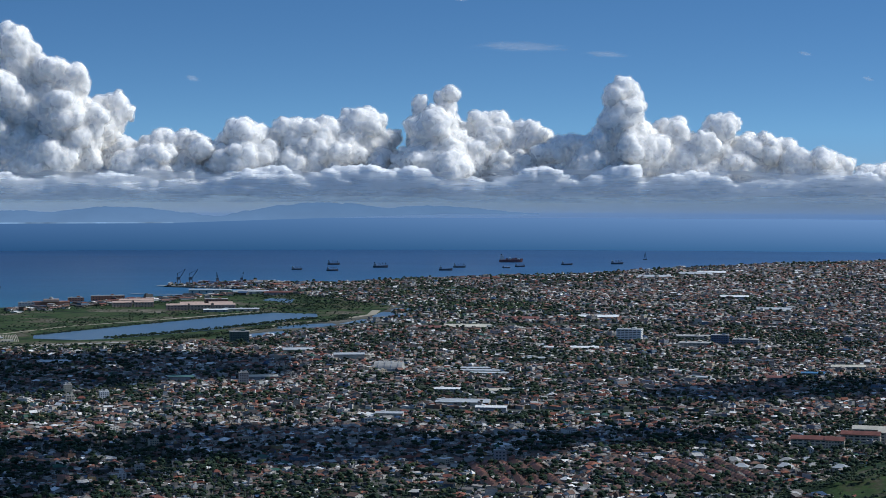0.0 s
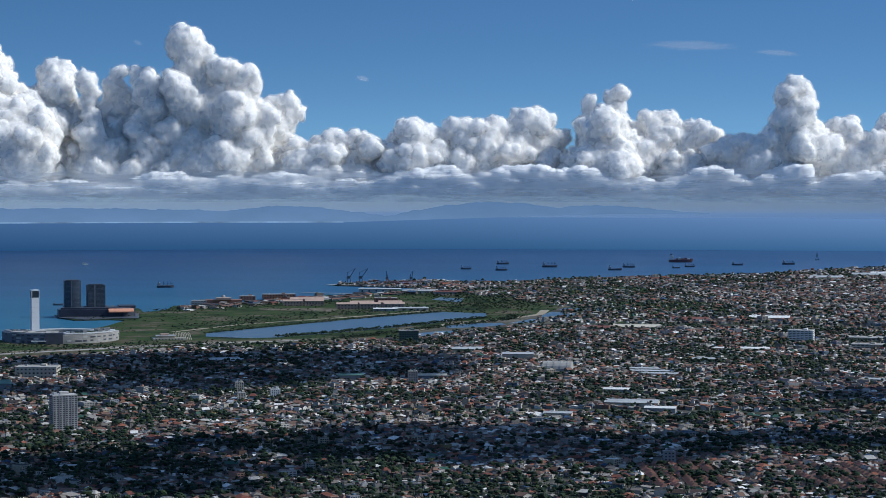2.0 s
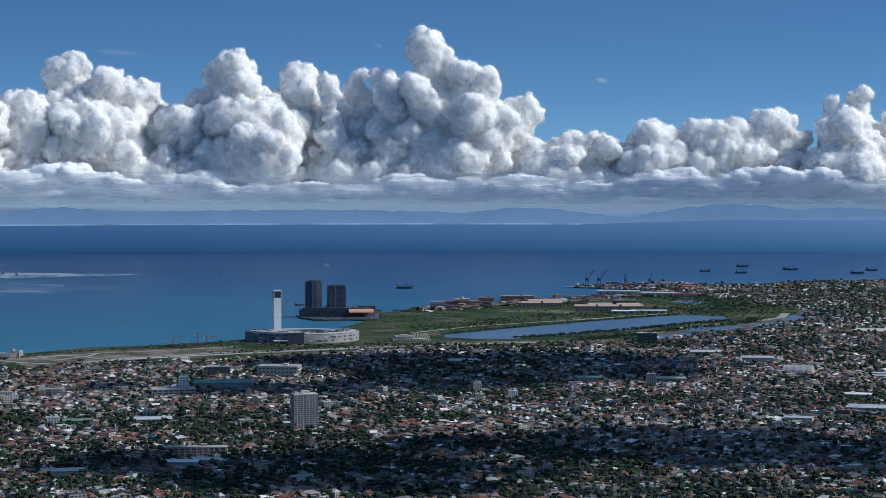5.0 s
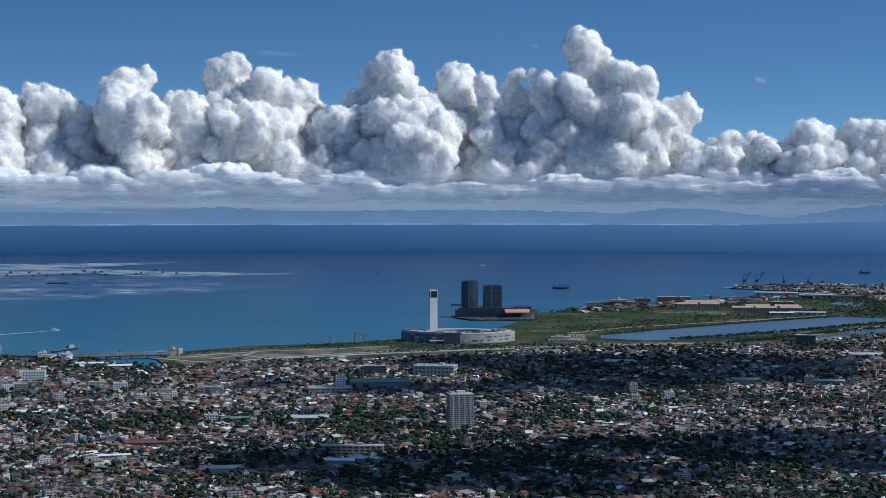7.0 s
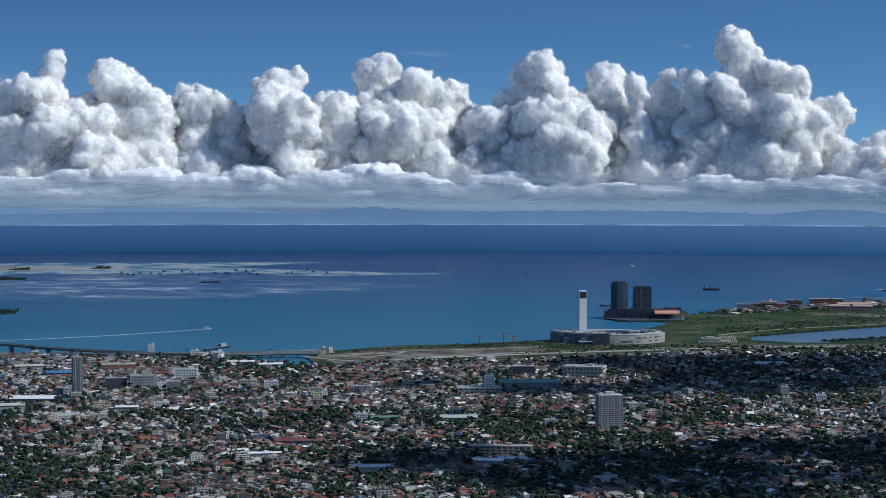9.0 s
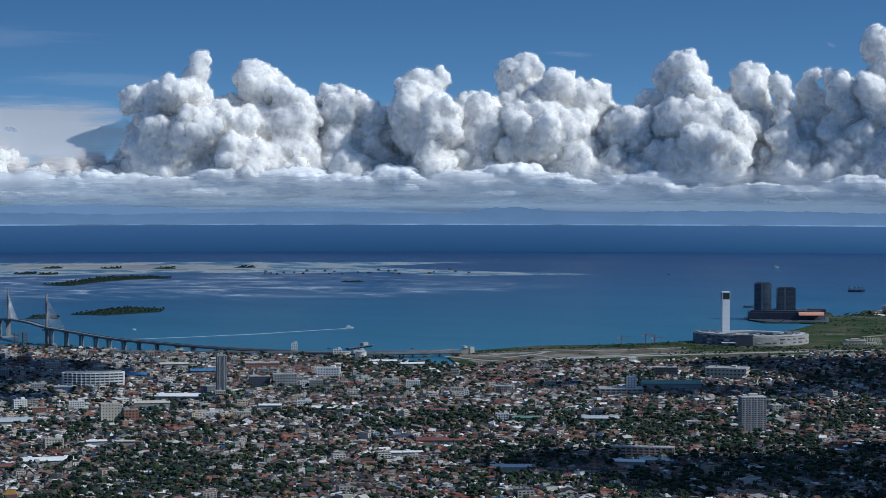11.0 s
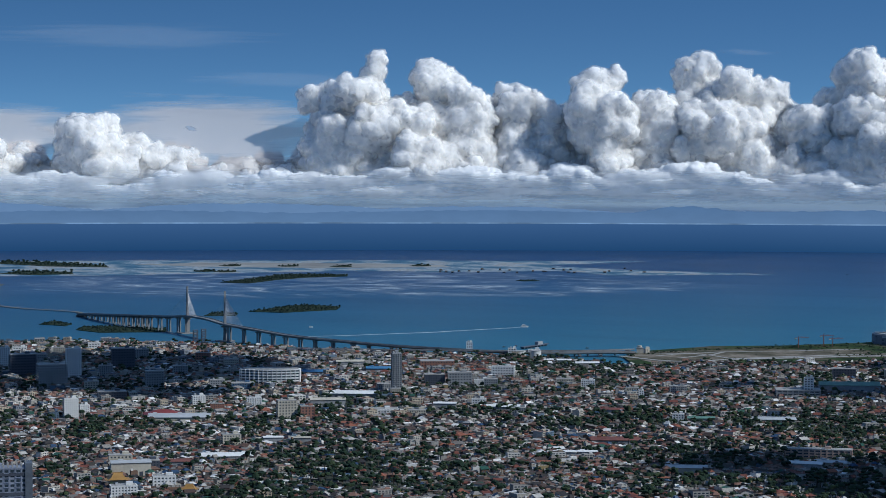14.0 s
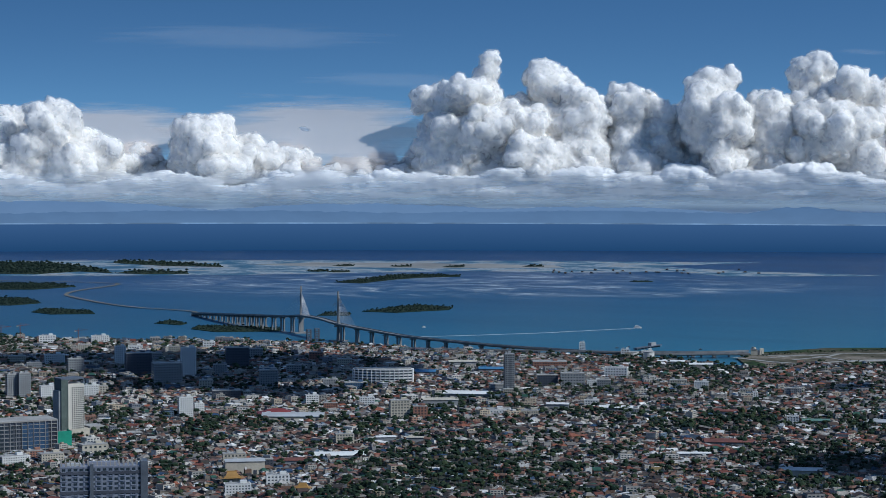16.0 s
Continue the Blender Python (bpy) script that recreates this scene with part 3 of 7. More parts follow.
def cloud(towers, base, r=4720, seed=0, label="towering white cumulus cloud with grey-blue base", flat=1.0):
    """A cumulus of towers (azimuth, top, width; degrees): great lumps, with smaller and smaller ones on them."""
    rng = np.random.default_rng(seed)
    m = r * math.pi / 180
    chunks = []

    def put(sub, c, s):
        tv, tt = LUMPS[sub][rng.integers(8)]
        v, t = stamp(tv, tt, np.array([c]), np.array([np.broadcast_to(s, (3,))]), np.array([rng.random() * 6.3]))
        chunks.append((v, t, np.zeros(len(t), int)))

    r += 45
    m = r * math.pi / 180
    z0 = EYE + r * math.tan(radians(base))
    for az, top, wide in towers:
        h, w = (top - 0.14 - base) * m, (wide + 0.1) * m
        x0, y0 = polar(az, r + rng.uniform(-50, 50))
        side, deep = np.array([math.cos(radians(az)), -math.sin(radians(az)), 0]), np.array([math.sin(radians(az)), math.cos(radians(az)), 0])
        rad0 = min(w * .42, h * .40)
        k = max(4, int(h * w / (rad0 * rad0 * 1.5)) + 2)
        for i in range(k):
            f = (i + 0.5) / k
            rad = rad0 * (1.05 - 0.5 * f) * rng.uniform(0.7, 1.15)
            zc = min(f * h, h - rad * 0.95)
            off = rng.uniform(-1, 1) * max(0, w / 2 * (1.08 - .35 * f) - rad)
            c = np.array([x0, y0, z0 + zc]) + side * off + deep * rng.uniform(-0.13, 0.13) * w
            put(4 if rad > 30 else 3, c, rad * np.array([1, 1, 0.92 * flat]))
            for j in range(15):
                n = rng.normal(size=3)
                n /= np.linalg.norm(n)
                n[2] = abs(n[2]) * 0.9 + n[2] * 0.1
                n -= deep * max(0, n @ deep) * 1.6
                n /= np.linalg.norm(n) + 1e-9
                rr = rad * (0.14 + 0.42 * rng.random() ** 2.2)
                cc = c + n * rad * np.array([1, 1, flat]) * 0.95
                if cc[2] + rr > z0 + h * 1.03:
                    cc[2] = z0 + h * 1.03 - rr
                put(3 if rr > 18 else 2, cc, rr * np.array([1, 1, flat]))
                if rr < 9:
                    continue
                for q in range(5):
                    n2 = n + rng.normal(size=3) * 0.75
                    n2 -= deep * max(0, n2 @ deep)
                    n2 /= np.linalg.norm(n2) + 1e-9
                    r2 = rr * rng.uniform(0.18, 0.5)
                    put(2, cc + n2 * rr * 0.95, r2 * np.array([1, 1, flat]))
                    if r2 > 9:
                        for w2 in range(3):
                            n3 = n2 + rng.normal(size=3) * 0.7
                            n3 -= deep * max(0, n3 @ deep)
                            n3 /= np.linalg.norm(n3) + 1e-9
                            put(2, cc + n2 * rr * 0.95 + n3 * r2 * 0.95, r2 * rng.uniform(0.25, 0.5) * np.array([1, 1, flat]))
    v, t, mi = gather(chunks)
    low = v[:, 2] < z0
    v[low, 2] = z0 + (v[low, 2] - z0) * 0.12
    ob = new("cloud", mesh_from("cloud", v, t, [CLOUD], mi, True))
    billow(ob, 5.2, -1.5)
    skin = new("shreds", ob.data.copy())
    skin.data.materials[0] = TORN
    skin.parent = ob
    billow(skin, 5.2, 1.6)
    return tagged(ob, label, "cloud", "cumulus clouds over the horizon", "structure")


BASE = -1.0
cloud([(-11.02, 3.21, 1.62), (-9.82, 2.51, 1.77), (-10.39, 1.71, 2.8), (-8.68, 1.15, 1.77), (-6.95, 0.64, 1.62), (-7.1, 0.43, 3.24), (-11.49, 1.0, 2.36), (-9.33, 1.5, 3.39), (-7.75, 0.49, 2.06)], BASE, 4760, 1)
cloud([(-5.06, 0.97, 1.77), (-3.6, 0.95, 2.06), (-2.13, 1.17, 1.77), (-0.64, 1.61, 0.5), (0.14, 1.87, 0.88), (-0.23, 1.18, 2.21), (1.24, 1.09, 1.62), (2.2, 0.89, 1.33), (-5.65, 0.5, 2.95), (-2.72, 0.66, 3.83), (0.95, 0.62, 3.83)], BASE, 4780, 2)
cloud([(3.3, 0.52, 1.62), (4.61, 1.94, 1.18), (4.76, 1.04, 2.5), (5.93, 0.96, 1.33), (7.12, 1.08, 1.18), (8.1, 0.57, 1.91), (9.54, 0.22, 2.21), (10.97, -0.19, 1.77), (3.16, 0.35, 3.53), (5.78, 0.67, 3.24), (7.53, 0.45, 2.36), (9.26, 0.02, 3.53)], BASE, 4790, 3)
cloud([(-16.79, 1.74, 1.03), (-15.85, 2.67, 1.91), (-14.48, 2.4, 1.33), (-15.64, 1.45, 3.53), (-13.54, 2.16, 0.59), (-12.81, 2.36, 0.74), (-12.04, 2.19, 1.18), (-12.6, 1.24, 2.8), (-15.57, 1.52, 3.39), (-13.23, 1.3, 2.95)], BASE, 4770, 4)
cloud([(-18.64, 1.94, 1.62), (-20.39, 2.62, 1.62), (-19.29, 2.35, 1.62), (-20.46, 1.72, 1.62), (-18.86, 1.21, 2.65), (-17.98, 0.77, 1.47), (-21.3, 1.0, 3.53), (-19.83, 1.29, 2.95), (-17.62, 0.67, 2.36)], BASE, 4790, 5)
cloud([(-24.85, 1.84, 1.62), (-22.85, 2.22, 1.91), (-23.36, 1.06, 4.42), (-23.93, 0.99, 3.83)], BASE, 4770, 6)
cloud([(-28.62, 2.72, 0.74), (-29.42, 1.99, 1.91), (-27.08, 2.39, 1.91), (-28.18, 1.34, 4.86), (-26.35, 1.78, 1.62), (-29.72, 1.19, 1.62), (-27.96, 0.09, 2.95), (-28.55, 1.2, 3.83), (-26.39, 1.06, 3.24), (-28.69, 0.83, 3.83)], BASE, 4780, 7)
cloud([(-31.17, -0.21, 1.47), (-32.14, -0.06, 1.03), (-32.33, -0.02, 0.88), (-33.53, 0.23, 1.62), (-33.77, 0.3, 1.33), (-34.85, 0.52, 1.77), (-35.87, 1.03, 1.91), (-35.14, 0.12, 3.53), (-33.1, -0.21, 2.95), (-31.04, -0.31, 2.36)], BASE, 4780, 8)
cloud([(-37.75, 0.37, 1.18), (-39.05, 0.65, 1.62), (-39.76, 1.42, 1.91), (-40.89, 1.15, 1.77), (-42.3, 0.9, 1.9), (-39.76, 0.51, 4.12), (-37.61, 0.03, 2.95)], BASE, 4780, 9)

# lower masses that join the towers
mass = np.random.default_rng(77)
cloud([(-24.4, 1.55, 1.3), (-21.6, 1.7, 1.2), (-19.9, 1.75, 1.3)] + [(-25.2 + i * 1.3 + mass.uniform(-.2, .2), mass.uniform(1.15, 1.7) if i < 8 else mass.uniform(1.3, 1.8), mass.uniform(1.7, 2.3)) for i in range(11)], BASE, 4790, 20)
cloud([(-31 + i * 1.2, mass.uniform(.0, .35), mass.uniform(1.5, 2.0)) for i in range(3)], BASE, 4790, 21)

# the low unbroken bank in front of the towers
def cloud_bank(a0, a1, seed, r=4705):
    """A long ridge of small cumulus with an uneven top and a level base."""
    rng = np.random.default_rng(seed)
    m, z0, chunks = r * math.pi / 180, EYE + r * math.tan(radians(-1.15)), []
    for az in np.arange(a0, a1, .075):
        crest = (.12 + .55 * float(field(np.array([az * 10]), np.array([0.0]), 9, 17)[0]) + .26 * float(field(np.array([az * 10]), np.array([0.0]), 2.5, 18)[0])) * m
        for _ in range(4):
            rad = rng.uniform(6, 20)
            x, y = polar(az + rng.uniform(-.1, .1), r + rng.uniform(-30, 30))
            zc = z0 + max(rad * .3, rng.random() ** .6 * crest - rad * .6)
            tv, tt = LUMPS[3 if rad > 12 else 2][rng.integers(8)]
            v, t = stamp(tv, tt, np.array([[x, y, zc]]), np.array([[rad * rng.uniform(1.2, 2.4), rad, rad * .62]]), np.array([-radians(az)]))
            chunks.append((v, t, np.zeros(len(t), int)))
    v, t, mi = gather(chunks)
    low = v[:, 2] < z0
    v[low, 2] = z0 + (v[low, 2] - z0) * .12
    ob = new("cloud", mesh_from("cloud", v, t, [LOW_CLOUD], mi, True))
    billow(ob, 4.8)
    return tagged(ob, "low bank of small white cumulus along the horizon", "cloud", "cumulus clouds over the horizon", "structure")


for k in range(6):
    cloud_bank(-43.5 + k * 9.2, -43.5 + k * 9.2 + 9.3, 50 + k)


def haze_belt(low, high, r0, r1, mat=HAZE_BELT, label="thin blue-grey haze and stratus along the horizon"):
    """A thin leaning sheet of haze along the whole horizon, thickest below."""
    n, k = 120, 6
    v, f = [], []
    for i in range(n + 1):
        for j in range(k + 1):
            q = j / k
            r = r0 + (r1 - r0) * q
            x, y = polar(-60 + 90 * i / n, r)
            v.append((x, y, EYE + r * math.tan(radians(low + (high - low) * q))))
    for i in range(n):
        for j in range(k):
            a = i * (k + 1) + j
            f.append((a, a + k + 1, a + k + 2, a + 1))
    me = bpy.data.meshes.new("haze_belt")
    me.from_pydata(v, [], f)
    me.materials.append(mat)
    return tagged(new("haze_belt", me), label, "haze", "", "structure")


haze_belt(-1.7, -0.25, 4590, 4662)
haze_belt(-1.36, -0.1, 4583, 4583, STREAKS[0], "pale level streaks of stratus under the cumulus")
haze_belt(-1.3, -0.25, 4587, 4587, STREAKS[1], "grey level streaks of stratus under the cumulus")


def veil(az, el, wide, high, r, mat, label):
    """A thin sheet of high cloud, facing the hillside."""
    m = r * math.pi / 180
    b = bmesh.new()
    bmesh.ops.create_grid(b, x_segments=16, y_segments=8, size=1)
    bmesh.ops.rotate(b, verts=list(b.verts), cent=(0, 0, 0), matrix=Matrix.Rotation(math.pi / 2, 3, "X"))
    for v in b.verts:
        v.co.y = 0.1 * math.sin(v.co.x * 3) * math.cos(v.co.z * 2)
    me = bpy.data.meshes.new("cloud")
    b.to_mesh(me)
    b.free()
    me.materials.append(mat)
    ob = new("cloud", me)
    x, y = polar(az, r)
    ob.matrix_world = pose(x, y, EYE + r * math.tan(radians(el)), 0, 0, -az) @ pose(0, 0, 0, -48) @ Matrix.Diagonal((wide / 2 * m, 40, high / 1.34 * m, 1))
    return tagged(ob, label, "cloud", "thin high clouds", "structure")


veil(-32.9, 0.5, 14.5, 3.7, 4860, ANVIL, "pale pinkish anvil of thin high cloud")
veil(-38.5, 0.5, 12.0, 2.9, 4865, ANVIL, "pale pinkish anvil of thin high cloud")
veil(-33.4, 0.62, 0.62, 0.25, 4640, SCUD, "small dark scrap of low cloud")
veil(2.0, 2.75, 4.6, 0.5, 4860, CIRRUS, "faint streak of cirrus")
veil(4.2, 2.55, 2.2, 0.3, 4860, CIRRUS, "faint streak of cirrus")
veil(9.3, 2.55, 0.7, 0.2, 4860, CIRRUS, "faint streak of cirrus")
veil(10.9, 1.9, 0.6, 0.2, 4860, CIRRUS, "faint streak of cirrus")
veil(0.4, 4.0, 0.9, 0.35, 4860, CIRRUS, "faint streak of cirrus")
veil(-6.5, 1.9, 0.7, 0.3, 4860, CIRRUS, "faint streak of cirrus")

veil(-35.0, 3.0, 13.0, 1.3, 4870, FAINT_CIRRUS, "faint streaks of cirrus")
veil(-31.0, 1.9, 9.0, 0.8, 4872, FAINT_CIRRUS, "faint streaks of cirrus")
veil(-19.0, 2.6, 2.6, 0.3, 4870, FAINT_CIRRUS, "faint streaks of cirrus")
veil(-12.3, 2.8, 0.5, 0.25, 4700, FAINT_CIRRUS, "small scraps of cloud beside the tower cloud")

# ---- the town ----
WALLS_PALE = island_mat("pale_block_walls", [(0.0, (0.46, 0.43, 0.38)), (0.25, (0.60, 0.58, 0.54)), (0.45, (0.33, 0.32, 0.30)), (0.62, (0.48, 0.41, 0.31)), (0.75, (0.22, 0.24, 0.28)), (0.86, (0.38, 0.22, 0.16)), (0.93, (0.14, 0.20, 0.27))], 0.8)
RNG = np.random.default_rng(11)


def tri_quads(quads):
    return [t for a, b, c, d in quads for t in ((a, b, c), (a, c, d))]


def gable_house():
    w = [(-.5, -.5, 0), (.5, -.5, 0), (.5, .5, 0), (-.5, .5, 0), (-.5, -.5, .72), (.5, -.5, .72), (.5, .5, .72), (-.5, .5, .72), (-.5, 0, .97), (.5, 0, .97)]
    t = tri_quads([(0, 1, 5, 4), (1, 2, 6, 5), (2, 3, 7, 6), (3, 0, 4, 7)]) + [(4, 8, 7), (5, 6, 9)]
    r = [(-.58, -.6, .67), (.58, -.6, .67), (.58, 0, 1), (-.58, 0, 1), (.58, .6, .67), (-.58, .6, .67)]
    rt = tri_quads([(10, 11, 12, 13), (13, 12, 14, 15)])
    return np.array(w + r, float), np.array(t + rt), np.array([0] * len(t) + [1] * len(rt))


def hip_house():
    w = [(-.5, -.5, 0), (.5, -.5, 0), (.5, .5, 0), (-.5, .5, 0), (-.5, -.5, .72), (.5, -.5, .72), (.5, .5, .72), (-.5, .5, .72)]
    t = tri_quads([(0, 1, 5, 4), (1, 2, 6, 5), (2, 3, 7, 6), (3, 0, 4, 7)])
    r = [(-.58, -.58, .69), (.58, -.58, .69), (.58, .58, .69), (-.58, .58, .69), (-.2, 0, 1), (.2, 0, 1)]
    rt = tri_quads([(8, 9, 13, 12), (10, 11, 12, 13)]) + [(9, 10, 13), (11, 8, 12)]
    return np.array(w + r, float), np.array(t + rt), np.array([0] * len(t) + [1] * len(rt))


def flat_house():
    w = [(-.5, -.5, 0), (.5, -.5, 0), (.5, .5, 0), (-.5, .5, 0), (-.5, -.5, .9), (.5, -.5, .9), (.5, .5, .9), (-.5, .5, .9)]
    t = tri_quads([(0, 1, 5, 4), (1, 2, 6, 5), (2, 3, 7, 6), (3, 0, 4, 7)])
    r = [(-.47, -.47, .84), (.47, -.47, .84), (.47, .47, .84), (-.47, .47, .84)]
    k = [(.05, .1, .84), (.35, .1, .84), (.35, .4, .84), (.05, .4, .84), (.05, .1, 1.12), (.35, .1, 1.12), (.35, .4, 1.12), (.05, .4, 1.12)]
    rt = tri_quads([(8, 9, 10, 11)])
    kt = tri_quads([(12, 13, 17, 16), (13, 14, 18, 17), (14, 15, 19, 18), (15, 12, 16, 19), (16, 17, 18, 19)])
    return np.array(w + r + k, float), np.array(t + rt + kt), np.array([0] * len(t) + [1] * len(rt) + [0] * len(kt))


def lean_house():
    w = [(-.5, -.5, 0), (.5, -.5, 0), (.5, .5, 0), (-.5, .5, 0), (-.5, -.5, .7), (.5, -.5, .7), (.5, .5, .9), (-.5, .5, .9)]
    t = tri_quads([(0, 1, 5, 4), (1, 2, 6, 5), (2, 3, 7, 6), (3, 0, 4, 7)])
    r = [(-.57, -.6, .70), (.57, -.6, .70), (.57, .57, .96), (-.57, .57, .96)]
    rt = tri_quads([(8, 9, 10, 11)])
    return np.array(w + r, float), np.array(t + rt), np.array([0] * len(t) + [1] * len(rt))


def flats():
    """A three- to five-storey block: body, dark window strips on all faces, roof slab and tank."""
    v, t, m = [], [], []
    def add(x0, x1, y0, y1, z0, z1, mat, top=True):
        o = len(v)
        v.extend([(x0, y0, z0), (x1, y0, z0), (x1, y1, z0), (x0, y1, z0), (x0, y0, z1), (x1, y0, z1), (x1, y1, z1), (x0, y1, z1)])
        q = [(0, 1, 5, 4), (1, 2, 6, 5), (2, 3, 7, 6), (3, 0, 4, 7)] + ([(4, 5, 6, 7)] if top else [])
        n = tri_quads([tuple(o + i for i in f) for f in q])
        t.extend(n)
        m.extend([mat] * len(n))
    add(-.5, .5, -.5, .5, 0, 1, 0, False)
    add(-.47, .47, -.47, .47, .93, .96, 1)
    for k in range(4):
        for c in (-.36, -.12, .12, .36):
            z0, z1, o = .1 + k * .22, .21 + k * .22, len(v)
            v.extend([(c - .075, -.508, z0), (c + .075, -.508, z0), (c + .075, -.508, z1), (c - .075, -.508, z1)])
            v.extend([(.508, c - .075, z0), (.508, c + .075, z0), (.508, c + .075, z1), (.508, c - .075, z1)])
            t.extend(tri_quads([(o, o + 1, o + 2, o + 3), (o + 4, o + 5, o + 6, o + 7)]))
            m.extend([2] * 4)
    add(.1, .4, .05, .4, .95, 1.12, 0)
    return np.array(v, float), np.array(t), np.array(m)


FLATS = flats()
HOUSES = [gable_house(), hip_house(), flat_house(), lean_house()]


def with_openings(tpl):
    """The same house with dark doors and windows in three of its walls."""
    tv, tt, tm = tpl
    v, t = [tuple(p) for p in tv], [tuple(p) for p in tt]
    for c, w, z0, z1 in ((-.25, .09, .28, .5), (.22, .08, .05, .5)):
        o = len(v)
        v += [(c - w, -.507, z0), (c + w, -.507, z0), (c + w, -.507, z1), (c - w, -.507, z1)]
        v += [(.507, c - w, z0), (.507, c + w, z0), (.507, c + w, z1), (.507, c - w, z1)]
        v += [(-.507, c + w, z0), (-.507, c - w, z0), (-.507, c - w, z1), (-.507, c + w, z1)]
        t += tri_quads([(o, o + 1, o + 2, o + 3), (o + 4, o + 5, o + 6, o + 7), (o + 8, o + 9, o + 10, o + 11)])
    return np.array(v), np.array(t), np.concatenate([tm, np.full(len(t) - len(tt), 2)])


HOUSES_FAR = [(t[0], t[1][:10], t[2][:10]) if k == 2 else t for k, t in enumerate(HOUSES)]
HOUSES_NEAR = [with_openings(t) for t in HOUSES]


def jitter_grid(x0, x1, y0, y1, step, rng):
    gx, gy = np.meshgrid(np.arange(x0, x1, step), np.arange(y0, y1, step))
    gx, gy = gx.ravel(), gy.ravel()
    return gx + rng.uniform(-.42, .42, gx.size) * step, gy + rng.uniform(-.42, .42, gx.size) * step


NO_BUILD = [MEADOW_POLY, LAGOON_POLY, CHANNEL_POLY, POND_POLY, BASIN_POLY]
KEEP_CLEAR = []      # (x, y, radius) round the larger buildings


def town_points(step, r0, r1, a0, a1, rng):
    xs = [r * math.sin(radians(a)) for r in (r0, r1) for a in (a0, a1, (a0 + a1) / 2)]
    ys = [r * math.cos(radians(a)) for r in (r0, r1) for a in (a0, a1, (a0 + a1) / 2)]
    x, y = jitter_grid(min(xs), max(xs), min(ys), max(ys), step, rng)
    r, a = np.hypot(x, y), np.degrees(np.arctan2(x, y))
    ok = (r > r0) & (r <= r1) & (a > a0) & (a < a1) & within(LAND_POLY, x, y)
    ok &= within(LAND_POLY, x * (1 + 22 / r), y * (1 + 22 / r))
    for p in NO_BUILD:
        ok &= ~within(p, x, y)
    for cx, cy, cr in KEEP_CLEAR:
        ok &= np.hypot(x - cx, y - cy) > cr
    return x[ok], y[ok]


def houses(x, y, rng, size, name, templates):
    n = len(x)
    turn = np.round(field(x, y, 160, 21) * 5) * 0.35 + rng.normal(0, 0.12, n) + (rng.random(n) < 0.5) * math.pi / 2
    w = size * rng.lognormal(0.0, 0.28, n)
    d = w * rng.uniform(0.7, 1.35, n)
    kind = rng.choice(4, n, p=[0.36, 0.27, 0.2, 0.17])
    h = rng.uniform(2.0, 3.6, n) + (rng.random(n) < 0.15) * rng.uniform(0.8, 2.4, n)
    chunks = []
    for k, (tv, tt, tm) in enumerate(templates):
        s = kind == k
        v, t = stamp(tv, tt, np.stack([x[s], y[s], np.full(s.sum(), 1.0)], -1), np.stack([w[s], d[s], h[s] * (1.0 if k != 1 else 1.05)], -1), turn[s])
        chunks.append((v, t, np.tile(tm, s.sum())))
    v, t, m = gather(chunks)
    return tagged(new(name, mesh_from(name, v, t, [WALLS, ROOFS, DARK], m)), "dense low houses with rusty, grey and pale sheet roofs", "houses", kind="stuff")


def split_template(tpl, name, mats):
    """The template's parts as meshes that many houses share."""
    tv, tt, tm = tpl
    got = []
    for k, mat in mats:
        t = tt[tm == k]
        used = np.unique(t)
        back = np.zeros(len(tv), int)
        back[used] = np.arange(len(used))
        got.append(mesh_from(name, tv[used], back[t], [mat]))
    return got


def single_houses(x, y, rng, size):
    """Houses in the open stretch at the foot of the hill, each a thing with wall and roof."""
    meshes = [split_template(t, "house", ((0, WALLS_ONE), (1, ROOFS_ONE))) for t in HOUSES]
    pane = mesh_from("window", [(-.09, -.01, 0), (.09, -.01, 0), (.09, -.01, .22), (-.09, -.01, .22), (-.09, .01, 0), (.09, .01, 0), (.09, .01, .22), (-.09, .01, .22)],
                     tri_quads([(0, 1, 2, 3), (5, 4, 7, 6), (1, 5, 6, 2), (4, 0, 3, 7), (3, 2, 6, 7)]), [GLASS])
    words = ["gabled", "hipped", "flat", "lean-to"]
    for px, py in zip(x, y):
        k = rng.choice(4, p=[0.36, 0.27, 0.2, 0.17])
        w = size * rng.lognormal(0, .28)
        e = new("house")
        e.matrix_world = pose(px, py, 1.0, 0, 0, math.degrees(rng.normal(.4, .15) + (rng.random() < .5) * math.pi / 2)) @ Matrix.Diagonal((w, w * rng.uniform(.7, 1.35), rng.uniform(1.4, 2.7), 1))
        tagged(e, f"small low house with a {words[k]} weathered roof among trees", "house", "small houses of the town")
        for nm, me in zip(("wall", "roof"), meshes[k]):
            again(nm, me, e)
        again("window", pane, e, pose(-.2, -.502, .28))
        again("window", pane, e, pose(.502, .1, .28, 0, 0, 90))


def flat_blocks(x, y, rng, name):
    n = len(x)
    turn = np.round(field(x, y, 160, 21) * 5) * 0.35 + rng.normal(0, 0.06, n)
    w = rng.uniform(5.5, 11, n)
    tv, tt, tm = FLATS
    v, t = stamp(tv, tt, np.stack([x, y, np.full(n, 1.0)], -1), np.stack([w, w * rng.uniform(.6, 1.1, n), rng.uniform(3.2, 6.5, n)], -1), turn)
    return tagged(new(name, mesh_from(name, v, t, [WALLS_PALE, ROOFS, GLASS], np.tile(tm, n))), "pale concrete blocks of three to five storeys between the houses", "buildings", kind="stuff")


